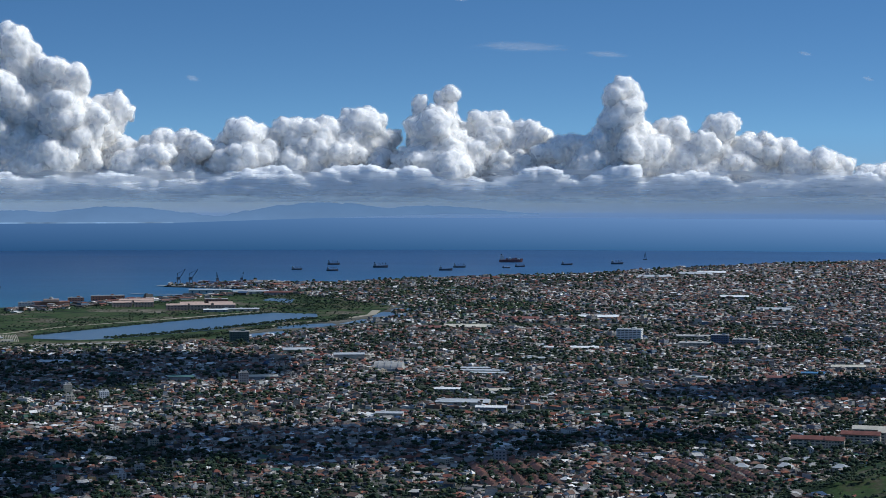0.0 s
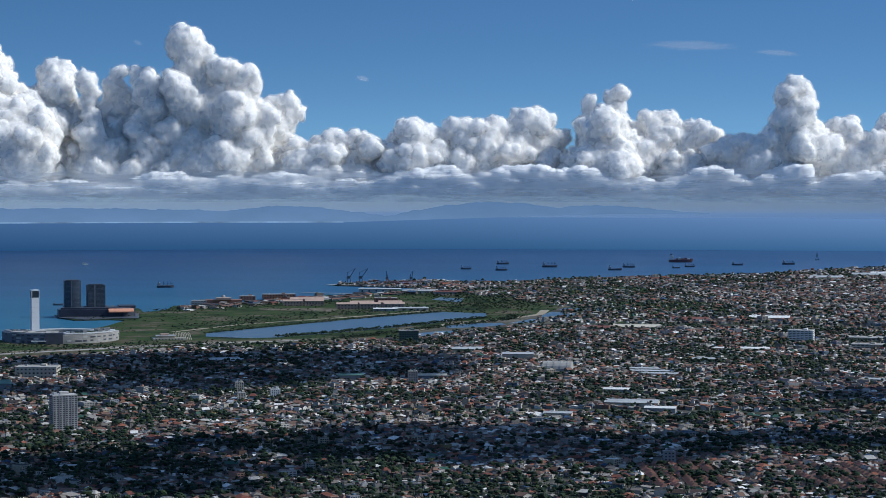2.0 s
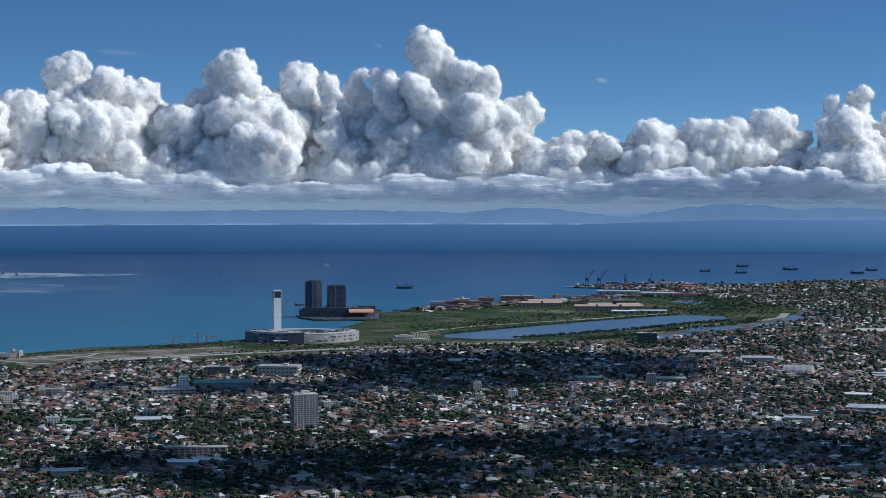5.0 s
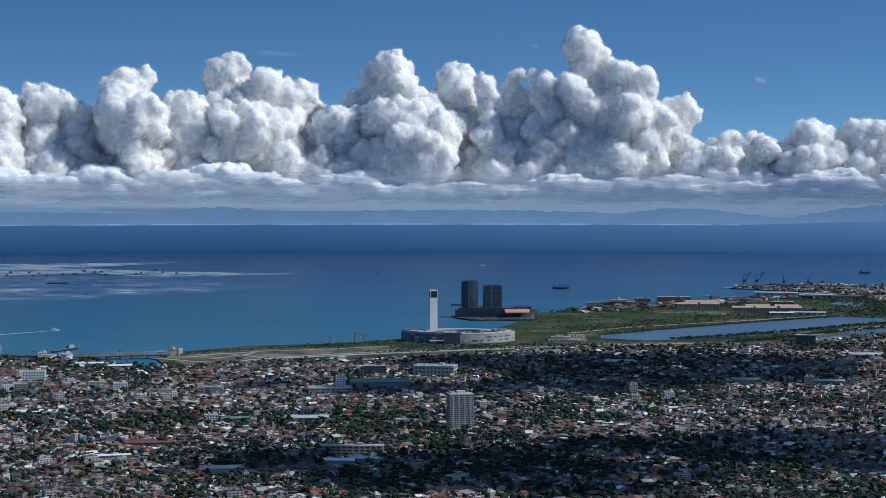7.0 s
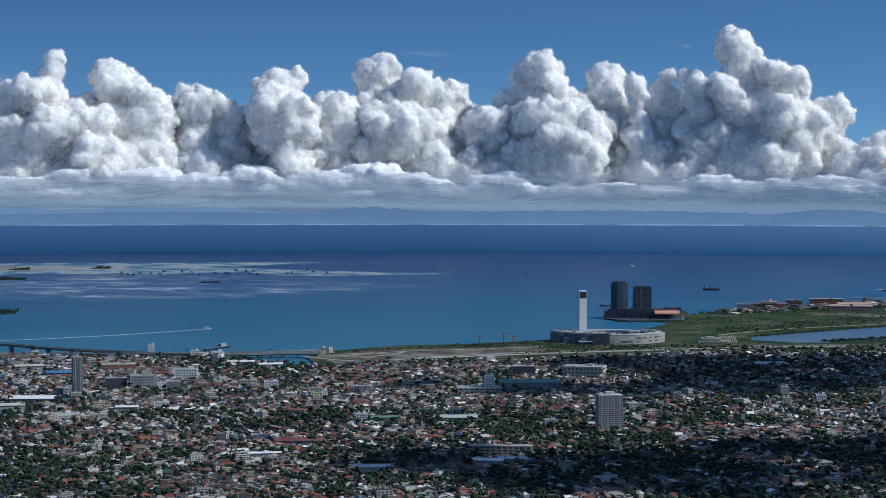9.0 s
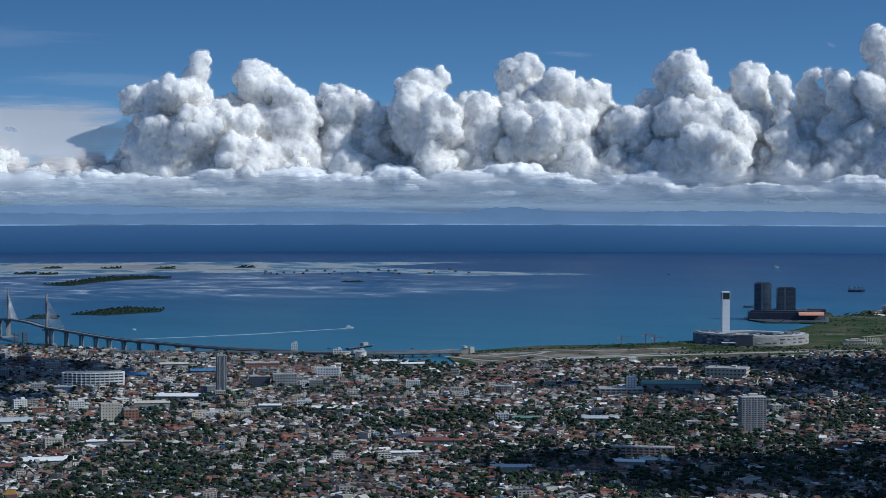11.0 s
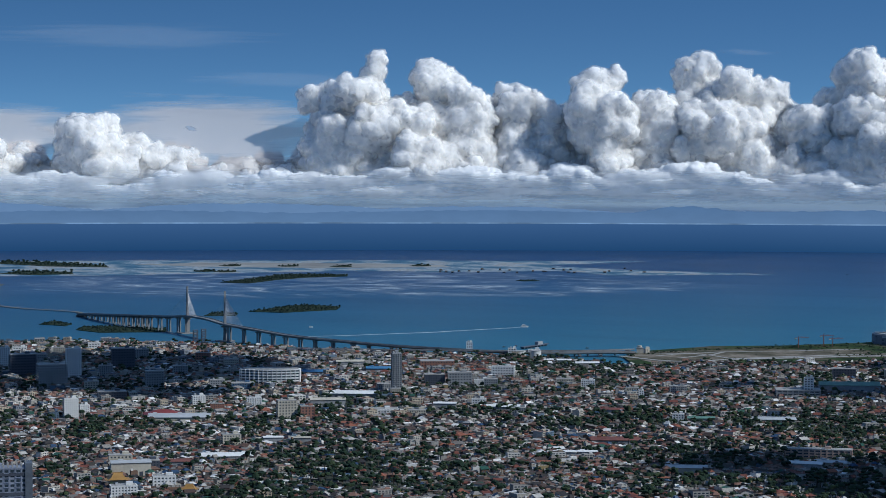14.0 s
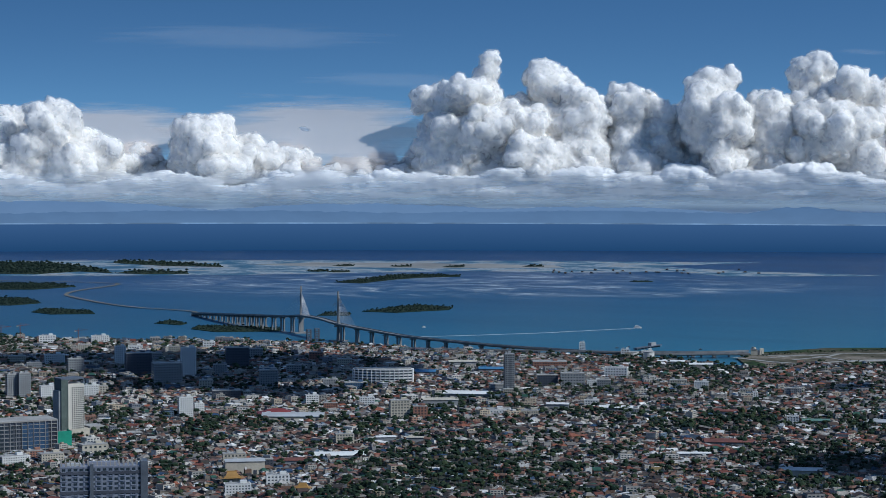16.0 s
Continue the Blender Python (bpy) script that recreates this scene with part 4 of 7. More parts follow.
def tree_template(rng, clumps, sub):
    vs, ts, base = [], [], 0
    for i in range(clumps):
        v, t = ICO[sub]
        t = t[v[t][:, :, 2].mean(1) > -0.3]
        v = v * (1 + rng.uniform(-0.35, 0.3, len(v)))[:, None]
        a, q = rng.random() * 6.3, 0.30 * math.sqrt((i + 0.3) / clumps)
        s = rng.uniform(0.16, 0.28) * (1.5 if clumps == 1 else 1)
        v = v * np.array([s, s, s * rng.uniform(0.6, 0.9)]) + [q * math.cos(a), q * math.sin(a), rng.uniform(0.45, 0.82)]
        vs.append(v), ts.append(t + base)
        base += len(v)
    k = 3
    ring_a = np.arange(k) / k * 2 * math.pi
    lo, hi = np.stack([0.035 * np.cos(ring_a), 0.035 * np.sin(ring_a), ring_a * 0], -1), np.stack([0.018 * np.cos(ring_a), 0.018 * np.sin(ring_a), ring_a * 0 + 0.6], -1)
    i = np.arange(k)
    tt = np.concatenate([np.stack([i, (i + 1) % k, i + k], -1), np.stack([(i + 1) % k, (i + 1) % k + k, i + k], -1)]) + base
    if clumps < 3:
        return np.concatenate(vs), np.concatenate(ts), np.zeros(sum(len(t) for t in ts), int)
    m = np.array([0] * sum(len(t) for t in ts) + [1] * len(tt))
    return np.concatenate(vs + [lo, hi]), np.concatenate(ts + [tt]), m


TREE_RNG = np.random.default_rng(8)
TREES_NEAR = [tree_template(TREE_RNG, 3, 1) for _ in range(6)]
TREES_FAR = [tree_template(TREE_RNG, 2, 1) for _ in range(5)]
TREES_SMALL = [tree_template(TREE_RNG, 1, 1) for _ in range(6)]


def trees(x, y, rng, templates, size, name, z=1.0, leaf=None):
    n = len(x)
    s = size * np.minimum(rng.lognormal(0, 0.34, n), 1.7)
    kind = rng.integers(len(templates), size=n)
    chunks = []
    for k, (tv, tt, tm) in enumerate(templates):
        c = kind == k
        v, t = stamp(tv, tt, np.stack([x[c], y[c], np.full(c.sum(), z - 0.1)], -1), np.stack([s[c] * 1.1, s[c] * 1.1, s[c]], -1), rng.random(c.sum()) * 6.3)
        chunks.append((v, t, np.tile(tm, c.sum())))
    v, t, m = gather(chunks)
    return tagged(new(name, mesh_from(name, v, t, [leaf or FOLIAGE, BARK], m)), "dark green broad-leaved trees between the houses", "trees", kind="stuff")



# ---- larger buildings ----
BLUE_GLASS = surface("blue_glass_wall", (0.07, 0.13, 0.22), 0.3, spec=0.6)
RUST_WALL = surface("brick_red_render", (0.30, 0.15, 0.11), 0.8)
GREEN_GLASS = surface("green_glass_wall", (0.05, 0.095, 0.085), 0.35, spec=0.6)
COPPER = surface("copper_roof", (0.62, 0.30, 0.19), 0.45, vary=0.12)
NET = surface("green_scaffold_net", (0.03, 0.30, 0.20), 0.8, vary=0.2)
GOLD = surface("golden_tiles", (0.34, 0.19, 0.055), 0.5, vary=0.2)
STAY = surface("pale_cable", (0.45, 0.46, 0.48), 0.5)
FOAM = surface("white_foam", (0.42, 0.50, 0.54), 0.9, grain=0.05)
SAIL_WHITE = surface("ship_superstructure", (0.62, 0.62, 0.60), 0.6)
TOWER_WHITE = surface("white_tower_panels", (0.66, 0.68, 0.72), 0.5, vary=0.06, grain=0.2)


def box_bm(x0, x1, y0, y1, z0, z1, b=None):
    b = b or bmesh.new()
    vs = [b.verts.new(p) for p in ((x0, y0, z0), (x1, y0, z0), (x1, y1, z0), (x0, y1, z0), (x0, y0, z1), (x1, y0, z1), (x1, y1, z1), (x0, y1, z1))]
    for f in ((3, 2, 1, 0), (0, 1, 5, 4), (1, 2, 6, 5), (2, 3, 7, 6), (3, 0, 4, 7), (4, 5, 6, 7)):
        b.faces.new([vs[i] for i in f])
    return b


def prism_bm(outline, z0, z1, b=None):
    """An upright prism on a counter-clockwise outline."""
    b = b or bmesh.new()
    lo, hi = [b.verts.new((x, y, z0)) for x, y in outline], [b.verts.new((x, y, z1)) for x, y in outline]
    n = len(outline)
    for i in range(n):
        b.faces.new((lo[i], lo[(i + 1) % n], hi[(i + 1) % n], hi[i]))
    b.faces.new(hi)
    b.faces.new(lo[::-1])
    return b


def profile_bm(section, x0, x1, b=None):
    """A section in the y-z plane, drawn out along x."""
    b = b or bmesh.new()
    lo, hi = [b.verts.new((x0, y, z)) for y, z in section], [b.verts.new((x1, y, z)) for y, z in section]
    n = len(section)
    for i in range(n):
        b.faces.new((lo[i], hi[i], hi[(i + 1) % n], lo[(i + 1) % n]))
    b.faces.new(lo)
    b.faces.new(hi[::-1])
    bmesh.ops.recalc_face_normals(b, faces=list(b.faces))
    return b


def beam_bm(p, q, w, b=None):
    """A square bar from p to q."""
    b = b or bmesh.new()
    p, q = Vector(p), Vector(q)
    d = (q - p).normalized()
    s = d.cross(Vector((0, 0, 1)) if abs(d.z) < 0.95 else Vector((1, 0, 0))).normalized() * w / 2
    u = s.cross(d)
    vs = [b.verts.new(c + a * s + e * u) for c in (p, q) for a, e in ((-1, -1), (1, -1), (1, 1), (-1, 1))]
    for i in range(4):
        b.faces.new((vs[i], vs[(i + 1) % 4], vs[(i + 1) % 4 + 4], vs[i + 4]))
    b.faces.new(vs[3::-1])
    b.faces.new(vs[4:])
    return b


def mesh_of(name, b, material):
    me = bpy.data.meshes.new(name)
    b.to_mesh(me)
    b.free()
    me.materials.append(material)
    return me


def part(name, b, material, parent=None, label=""):
    ob = new(name, mesh_of(name, b, material))
    ob.parent = parent
    return tagged(ob, label)


def again(name, me, parent, m=None):
    """One more piece on a shared mesh."""
    ob = new(name, me)
    ob.parent = parent
    if m is not None:
        ob.matrix_local = m
    return ob


def thing(name, x, y, turn, label, category, group="", z=1.0, clear=0.0):
    """An empty at a thing's foot, whose front looks towards the hillside; turn: degrees to the left of that."""
    e = new(name)
    e.matrix_world = pose(x, y, z, 0, 0, turn - math.degrees(math.atan2(x, y)))
    if clear:
        KEEP_CLEAR.append((x, y, clear))
    return tagged(e, label, category, group)


ROOF_WORDS = {WHITE: "white", CREAM: "cream", METAL_ROOF: "grey metal", RUST_ROOF: "rusty red", GREEN_ROOF: "green", BLUE_ROOF: "blue"}
WALL_WORDS = {WHITE: "white", CREAM: "cream", GREY: "grey", DARK: "dark grey", BLUE_GLASS: "blue-glazed", RUST_WALL: "brick-red", GREEN_GLASS: "green-glazed", SALMON: "salmon-pink"}


def shed(x, y, w, d, h, roof, turn=0):
    """A long low hall with a shallow pitched sheet roof, a door and roof ribs."""
    h, d = max(h, 3.0), d * 0.7
    e = thing("shed", x, y, turn, f"long low hall with a {ROOF_WORDS[roof]} sheet roof among houses", "shed", "large sheds in the town", clear=0.48 * max(w, d))
    rise = min(2.2, d * 0.1)
    ev = h - rise
    part("wall", profile_bm([(-d / 2, 0), (-d / 2, ev), (0, h - 0.15), (d / 2, ev), (d / 2, 0)], -w / 2, w / 2), CREAM if roof is METAL_ROOF else GREY, e)
    part("roof", profile_bm([(-d / 2 - .5, ev - .1), (0, h), (d / 2 + .5, ev - .1), (d / 2 + .5, ev + .15), (0, h + .28), (-d / 2 - .5, ev + .15)], -w / 2 - .4, w / 2 + .4), roof, e)
    n = max(2, int(w / 9))
    door = mesh_of("door", box_bm(-1.1, 1.1, -.06, .06, 0, min(2.6, ev * 0.75)), DARK)
    rib = mesh_of("roof_vent", profile_bm([(-.7, 0), (-.7, .5), (0, .8), (.7, .5), (.7, 0)], -1.5, 1.5), roof)
    for i in range(n):
        px = (i + 0.5) / n * w - w / 2
        again("door", door, e, pose(px, -d / 2 - .04, 0))
        if i % 2 == 0:
            again("roof_vent", rib, e, pose(px, 0, h + .1))
    return e


def block(x, y, w, d, h, floors, wall, turn=0, bay=None, group="office and apartment blocks", label=None):
    """A block of several storeys: body, a row of panes for each storey on the three faces in sight, parapet, stair head, tanks."""
    e = thing("building", x, y, turn, label or f"{WALL_WORDS[wall]} {floors}-storey concrete block with rows of windows", "building", group, clear=0.5 * max(w, d) + 1)
    part("wall", box_bm(-w / 2, w / 2, -d / 2, d / 2, 0, h), wall, e)
    part("parapet", box_bm(-w / 2 - .15, w / 2 + .15, -d / 2 - .15, d / 2 + .15, h, h + .45), CONCRETE if wall is not WHITE else WHITE, e)
    part("roof_slab", box_bm(-w / 2 + .4, w / 2 - .4, -d / 2 + .4, d / 2 - .4, h + .45, h + .5), CONCRETE, e)
    part("stair_head", box_bm(w * .1, w * .1 + min(4, w * .3), -d * .1, d * .25, h + .45, h + 2.0), wall, e)
    part("water_tank", box_bm(-w * .3, -w * .3 + 1.4, 0, 1.4, h + .45, h + 1.7), METAL_ROOF, e)
    fh = h / floors
    bay = bay or max(1.6, fh * 1.05)
    front, flank = (mesh_of("window_band", box_bm(-q / 2, q / 2, -.05, .05, 0, fh * .4), GLASS) for q in (w * .95, d * .92))
    post, n = mesh_of("pilaster", box_bm(-bay * .26, bay * .26, -.16, .05, 0, h), wall), max(2, int(w / bay))
    while n > 12:
        n //= 2
    for k in range(floors):
        z = k * fh + fh * .32
        again("window_band", front, e, pose(0, -d / 2 - .01, z))
        again("window_band", flank, e, pose(w / 2 + .01, 0, z, 0, 0, 90))
        if turn > 4 or turn < 0:
            again("window_band", flank, e, pose(-w / 2 - .01, 0, z, 0, 0, 90))
    for i in range(n + 1):
        again("pilaster", post, e, pose((i / n - .5) * w * .96, -d / 2, 0))
    for i in range(4):
        again("pilaster", post, e, pose(w / 2, (i / 3 - .5) * d * .92, 0, 0, 0, 90))
    return e


# white tower with its dark lantern, and the round mall at its foot
def arc(cx, cy, rx, ry, a0, a1, n):
    return [(cx + rx * math.cos(radians(a0 + (a1 - a0) * i / n)), cy + ry * math.sin(radians(a0 + (a1 - a0) * i / n))) for i in range(n + 1)]


def mall_tower():
    e = thing("tower", -604, 2262, 12, "tall white square tower with a dark glazed lantern on top", "tower", clear=12)
    part("shaft", box_bm(-4.0, 4.0, -3.8, 3.8, 0, 46), TOWER_WHITE, e)
    part("lantern", box_bm(-3.8, 3.8, -3.6, 3.6, 46, 53), GLASS, e)
    part("crown", box_bm(-4.0, 4.0, -3.8, 3.8, 53, 54.2), TOWER_WHITE, e)
    post = mesh_of("mullion", box_bm(-.25, .25, -.25, .25, 46, 53), TOWER_WHITE)
    for px in (-3.85, 3.85):
        for py in (-3.65, 3.65):
            again("mullion", post, e, pose(px, py, 0))
    joint = mesh_of("panel_joint", box_bm(-4.03, 4.03, -3.83, 3.83, 0, .08), CONCRETE)
    for k in range(1, 9):
        again("panel_joint", joint, e, pose(0, 0, k * 5.1))
    return e


def mall():
    e = thing("shopping_mall", -581, 2280, 0, "large round pale grey shopping mall with curved storeys and roof garden", "mall", clear=66)
    def bow(a0, a1, r0, r1, z0, z1):
        return prism_bm(arc(0, 0, r1, r1 * .85, a0, a1, 24) + arc(0, 0, r0, r0 * .85, a1, a0, 24), z0, z1)
    part("wall", bow(175, 268, 30, 61, 0, 10.5), surface("blue_grey_panels", (0.17, 0.19, 0.23), 0.6), e, "blue-grey curved west wing")
    part("wall", bow(272, 372, 30, 61, 0, 9.0), CONCRETE, e, "pale grey curved east wing")
    part("wall", bow(20, 165, 36, 52, 0, 8), GREY, e)
    part("roof_slab", bow(176, 267, 34, 58, 10.5, 11.6), CONCRETE, e)
    part("roof_slab", bow(274, 370, 33, 57, 9.5, 10.4), METAL_ROOF, e)
    part("roof_slab", bow(24, 160, 38, 50, 8, 9), METAL_ROOF, e)
    part("roof_garden", bow(280, 366, 40, 46, 10.4, 11.0), MANGROVE, e, "planted green roof strip")
    r = random.Random(4)
    for a0, z, hh in [(a, z, h) for a in range(180, 264, 7) for z, h in ((1.0, 2.2), (4.6, 1.8), (8.0, 1.4))] + [(a, z, h) for a in range(276, 366, 8) for z, h in ((2.2, 1.6), (6.0, 1.3))]:
        if r.random() < .72:
            part("wall_panel", bow(a0, a0 + r.uniform(3, 6.5), 60.8, 61.25, z, z + hh), DARK if r.random() < .7 else METAL_ROOF, e)
    for k in range(26):
        a, q = r.uniform(180, 368), r.uniform(37, 54)
        px, py = q * math.cos(radians(a)), q * .85 * math.sin(radians(a))
        part("roof_plant", box_bm(px - r.uniform(1, 3), px + r.uniform(1, 3), py - 1, py + 1, 10, 11 + r.uniform(.6, 1.6)), (METAL_ROOF, CONCRETE, GREY)[k % 3], e)
    part("entrance_block", box_bm(-16, 2, -54, -36, 0, 11.5), DARK, e, "dark glazed entrance block")
    part("canopy", box_bm(-30, -15, -56, -50, 3.2, 3.8), WHITE, e)
    for a in (200, 225, 250, 300, 325, 350):
        part("stair_core", box_bm(50 * math.cos(radians(a)) - 2, 50 * math.cos(radians(a)) + 2, 42 * math.sin(radians(a)) - 1.5, 42 * math.sin(radians(a)) + 1.5, 10, 13), CONCRETE, e)
    return e


NAVY = surface("dark_navy_cladding", (0.05, 0.06, 0.085), 0.5)


def casino():
    e = thing("resort_hotel", -622, 2616, 4, "resort with two dark glazed towers on a long podium", "hotel")
    part("podium", prism_bm([(-46, -14), (30, -22), (45, -12), (45, 16), (-40, 18), (-47, 6)], 0, 9), NAVY, e)
    part("forecourt", prism_bm([(-46, -25), (-20, -60), (15, -48), (46, -52), (52, 22), (-50, 22)], 0.2, 0.8), DARK, e)
    part("podium_top", prism_bm([(-44, -11), (28, -18), (40, -8), (40, 14), (-38, 16)], 9, 11.2), NAVY, e)
    part("podium_block", box_bm(26, 46, -6, 16, 9, 12.5), NAVY, e)
    curve = [(-20 - 9 * math.cos(radians(a)), 6.8 + 3.4 * math.sin(radians(a))) for a in range(0, 181, 12)]
    part("copper_roof", profile_bm(curve + [(y, z - .6) for y, z in curve[::-1]], 12, 42), COPPER, e, "curved copper-red entrance roof")
    for px, w, h, bend in ((-29, 20, 43, 1), (-1, 22, 37.5, 0)):
        front = [(px - w / 2 + w * i / 10, -3 - 2.2 * math.sin(math.pi * i / 10) * bend) for i in range(11)]
        t = part("hotel_tower", prism_bm(front + [(px + w / 2, 9), (px - w / 2, 9)], 8, h), DARK_GLASS, e, "dark reflective curtain-wall tower")
        part("plant_room", box_bm(px - w * .4, px + w * .4, 0, 7, h, h + 1.4), DARK, e)
        slab = mesh_of("floor_line", prism_bm([(x, y - .08) for x, y in front] + [(px + w / 2 + .06, 9.05), (px - w / 2 - .06, 9.05)], 0, .16), STEEL)
        for k in range(int((h - 9) / 1.5)):
            again("floor_line", slab, e, pose(0, 0, 9.5 + k * 1.5))
        part("fin", box_bm(px - w * .12, px - w * .04, -5.6, -4.8, 9, h), STEEL, e)
        part("fin", box_bm(px - w / 2 - .3, px - w / 2 + .4, -3.6, 9.3, 8, h + .6), STEEL, e)
    for k in range(9):
        part("roof_plant", box_bm(-40 + k * 8.3, -37 + k * 8.3, 2, 5, 11.2, 12.4), GREY, e)
    return e


DARK_GLASS = surface("dark_curtain_wall", (0.055, 0.075, 0.105), 0.25, vary=0.4, grain=0.25, spec=0.6)
mall_tower()
mall()
casino()


def slab_tower(x, y, turn, w, d, h, floors, wall, bays, label, tip=0.0):
    """A tall apartment block whose single panes can be told apart."""
    e = thing("apartment_tower", x, y, turn, label, "apartment tower", clear=max(w, d) * .6 + 2)
    part("wall", box_bm(-w / 2, w / 2, -d / 2, d / 2, 0, h), wall, e)
    part("parapet", box_bm(-w / 2 - .2, w / 2 + .2, -d / 2 - .2, d / 2 + .2, h, h + .7), wall, e)
    part("stair_head", box_bm(-w * .15, w * .2, -d * .2, d * .2, h + .7, h + 2.6), wall, e)
    part("water_tank", box_bm(-w * .42, -w * .25, -d * .2, d * .2, h + .7, h + 1.9), METAL_ROOF, e)
    fh, bw = h / floors, w / bays
    pane = mesh_of("window", box_bm(-bw * .3, bw * .3, -.06, .06, 0, fh * .52), GLASS)
    flank = mesh_of("window_band", box_bm(-d * .45, d * .45, -.06, .06, 0, fh * .52), GLASS)
    slab = mesh_of("balcony", box_bm(-bw * .42, bw * .42, -.5, 0, 0, .28), wall)
    rib = mesh_of("pilaster", box_bm(-.14, .14, -.22, 0, 0, h), wall)
    for i in range(bays + 1):
        again("pilaster", rib, e, pose(i * bw - w / 2, -d / 2, 0))
    for s in (-1, 1):
        for i in range(5):
            again("pilaster", rib, e, pose(s * w / 2, (i / 4 - .5) * d * .9, 0, 0, 0, s * 90))
    for k in range(floors):
        for i in range(bays):
            again("window", pane, e, pose((i + .5) * bw - w / 2, -d / 2 - .01, k * fh + fh * .3))
            if i % 2 == 0 and k:
                again("balcony", slab, e, pose((i + .5) * bw - w / 2, -d / 2, k * fh + fh * .12))
        again("window_band", flank, e, pose(w / 2 + .01, 0, k * fh + fh * .3, 0, 0, 90))
        again("window_band", flank, e, pose(-w / 2 - .01, 0, k * fh + fh * .3, 0, 0, 90))
    return e


slab_tower(-390, 1536, 14, 17.5, 11, 25.5, 17, surface("pale_grey_render", (0.44, 0.43, 0.42), 0.8, vary=0.15), 8, "pale grey high apartment block with small square windows")
slab_tower(-853, 1600, 10, 7.6, 7, 33, 20, GREY, 4, "slim grey-blue office tower over the low town")
KEEP_CLEAR.append((-766, 965, 30))
PALE_BLUE = surface("blue_grey_render", (0.24, 0.265, 0.33), 0.7, vary=0.15)
near = slab_tower(-773, 966, 2, 45, 12, 24.0, 9, PALE_BLUE, 14, "unfinished blue-grey apartment block with open concrete columns on the roof")
col = mesh_of("bare_column", box_bm(-.35, .35, -.35, .35, 24.5, 27.6), CONCRETE)
for i in range(19):
    for py in (-5.2, 0.5, 5.2):
        again("bare_column", col, near, pose(-22 + i * 2.45, py, (i * 7 + int(py)) % 3 * -.5))
part("frame_pier", box_bm(-6.5, -4.5, -7.2, -5.5, 0, 26), STEEL, near, "dark grey vertical pier")
part("frame_pier", box_bm(21.5, 25.5, -6.8, 5.5, 0, 27), STEEL, near, "dark grey end wall")
for k in range(2):
    part("stain_band", box_bm(-23.2, 23.2, -6.35, -6.2, 20.2 - k * 11, 22.0 - k * 11), DARK, near)


def condo_tall():
    e = thing("apartment_tower", -990, 1202, 24, "tall slim condominium tower, dark green slab beside a pale glazed face", "apartment tower", clear=14)
    part("core", box_bm(-8.5, -3.5, -6, 6, 0, 41.5), surface("dark_green_render", (0.10, 0.13, 0.12), 0.8), e, "dark green core slab")
    part("wall", box_bm(-3.5, 8.5, -6.5, 5, 5, 37.5), surface("pale_cream_render", (0.62, 0.59, 0.52), 0.8, vary=0.12), e)
    part("wall", box_bm(-10.0, -8.5, -5, 5, 0, 33), GREY, e, "grey side wing")
    part("crown", box_bm(-8.7, 8.8, -6.2, 6.2, 40.4, 41.6), STEEL, e)
    part("crown_post", box_bm(7.8, 8.6, -6, -5.2, 36, 40.4), STEEL, e)
    part("podium", box_bm(-4, 18, -8, 8, 0, 6), CREAM, e)
    part("podium_wing", box_bm(12, 24, -8, 8, 0, 7), CONCRETE, e)
    pane = mesh_of("window", box_bm(-.5, .5, -.06, .06, 0, .8), GLASS)
    for k in range(22):
        for i in range(6):
            again("window", pane, e, pose(-.4 + i * 1.6, -6.52, 6 + k * 1.35))
    row = mesh_of("window_band", box_bm(-5, 5, -.06, .06, 0, .8), GLASS)
    for k in range(22):
        again("window_band", row, e, pose(8.52, -.7, 6 + k * 1.35, 0, 0, 90))
    return e


condo_tall()


def building_site():
    e = thing("building", -966, 1125, 16, "broad concrete building under construction hung with blue and green nets", "building", clear=24)
    part("wall", box_bm(-20, 20, -11, 11, 0, 21), NAVY, e)
    part("roof_slab", box_bm(-20.5, 20.5, -11.5, 11.5, 21, 22), CONCRETE, e)
    net = surface("blue_scaffold_net", (0.03, 0.075, 0.15), 0.8, vary=0.3)
    part("scaffold_net", box_bm(-4, 14, -11.5, -11.2, 3, 20), net, e, "blue scaffold net")
    part("scaffold_net", box_bm(-20, -5, -11.5, -11.2, 3, 18), DARK, e, "dark scaffold net")
    slab = mesh_of("floor_edge", box_bm(-20.3, 20.3, -11.8, -11, 0, .3), CONCRETE)
    post = mesh_of("column", box_bm(-.2, .2, -.3, .3, 0, 21), GREY)
    for k in range(1, 8):
        again("floor_edge", slab, e, pose(0, 0, k * 2.7))
    for i in range(11):
        again("column", post, e, pose(-20 + i * 4, -11.7, 0))
    hole = mesh_of("opening", box_bm(-1.2, 1.2, -.05, .05, 0, 1.4), GLASS)
    for k in range(7):
        for i in range(4):
            again("opening", hole, e, pose(-17.5 + i * 3.3, -11.55, 1 + k * 2.7))
    return e


building_site()
e = thing("building", -949, 1142, 16, "low pale building wrapped in a bright green net", "building", clear=10)
part("wall", box_bm(-6.5, 6.5, -5, 5, 0, 12.5), CONCRETE, e)
part("scaffold_net", box_bm(-6.8, 6.8, -5.4, -5.1, 3, 13.5), NET, e, "bright green net")
part("scaffold_net", box_bm(6.6, 6.9, -5.3, 5, 3, 13.5), NET, e)


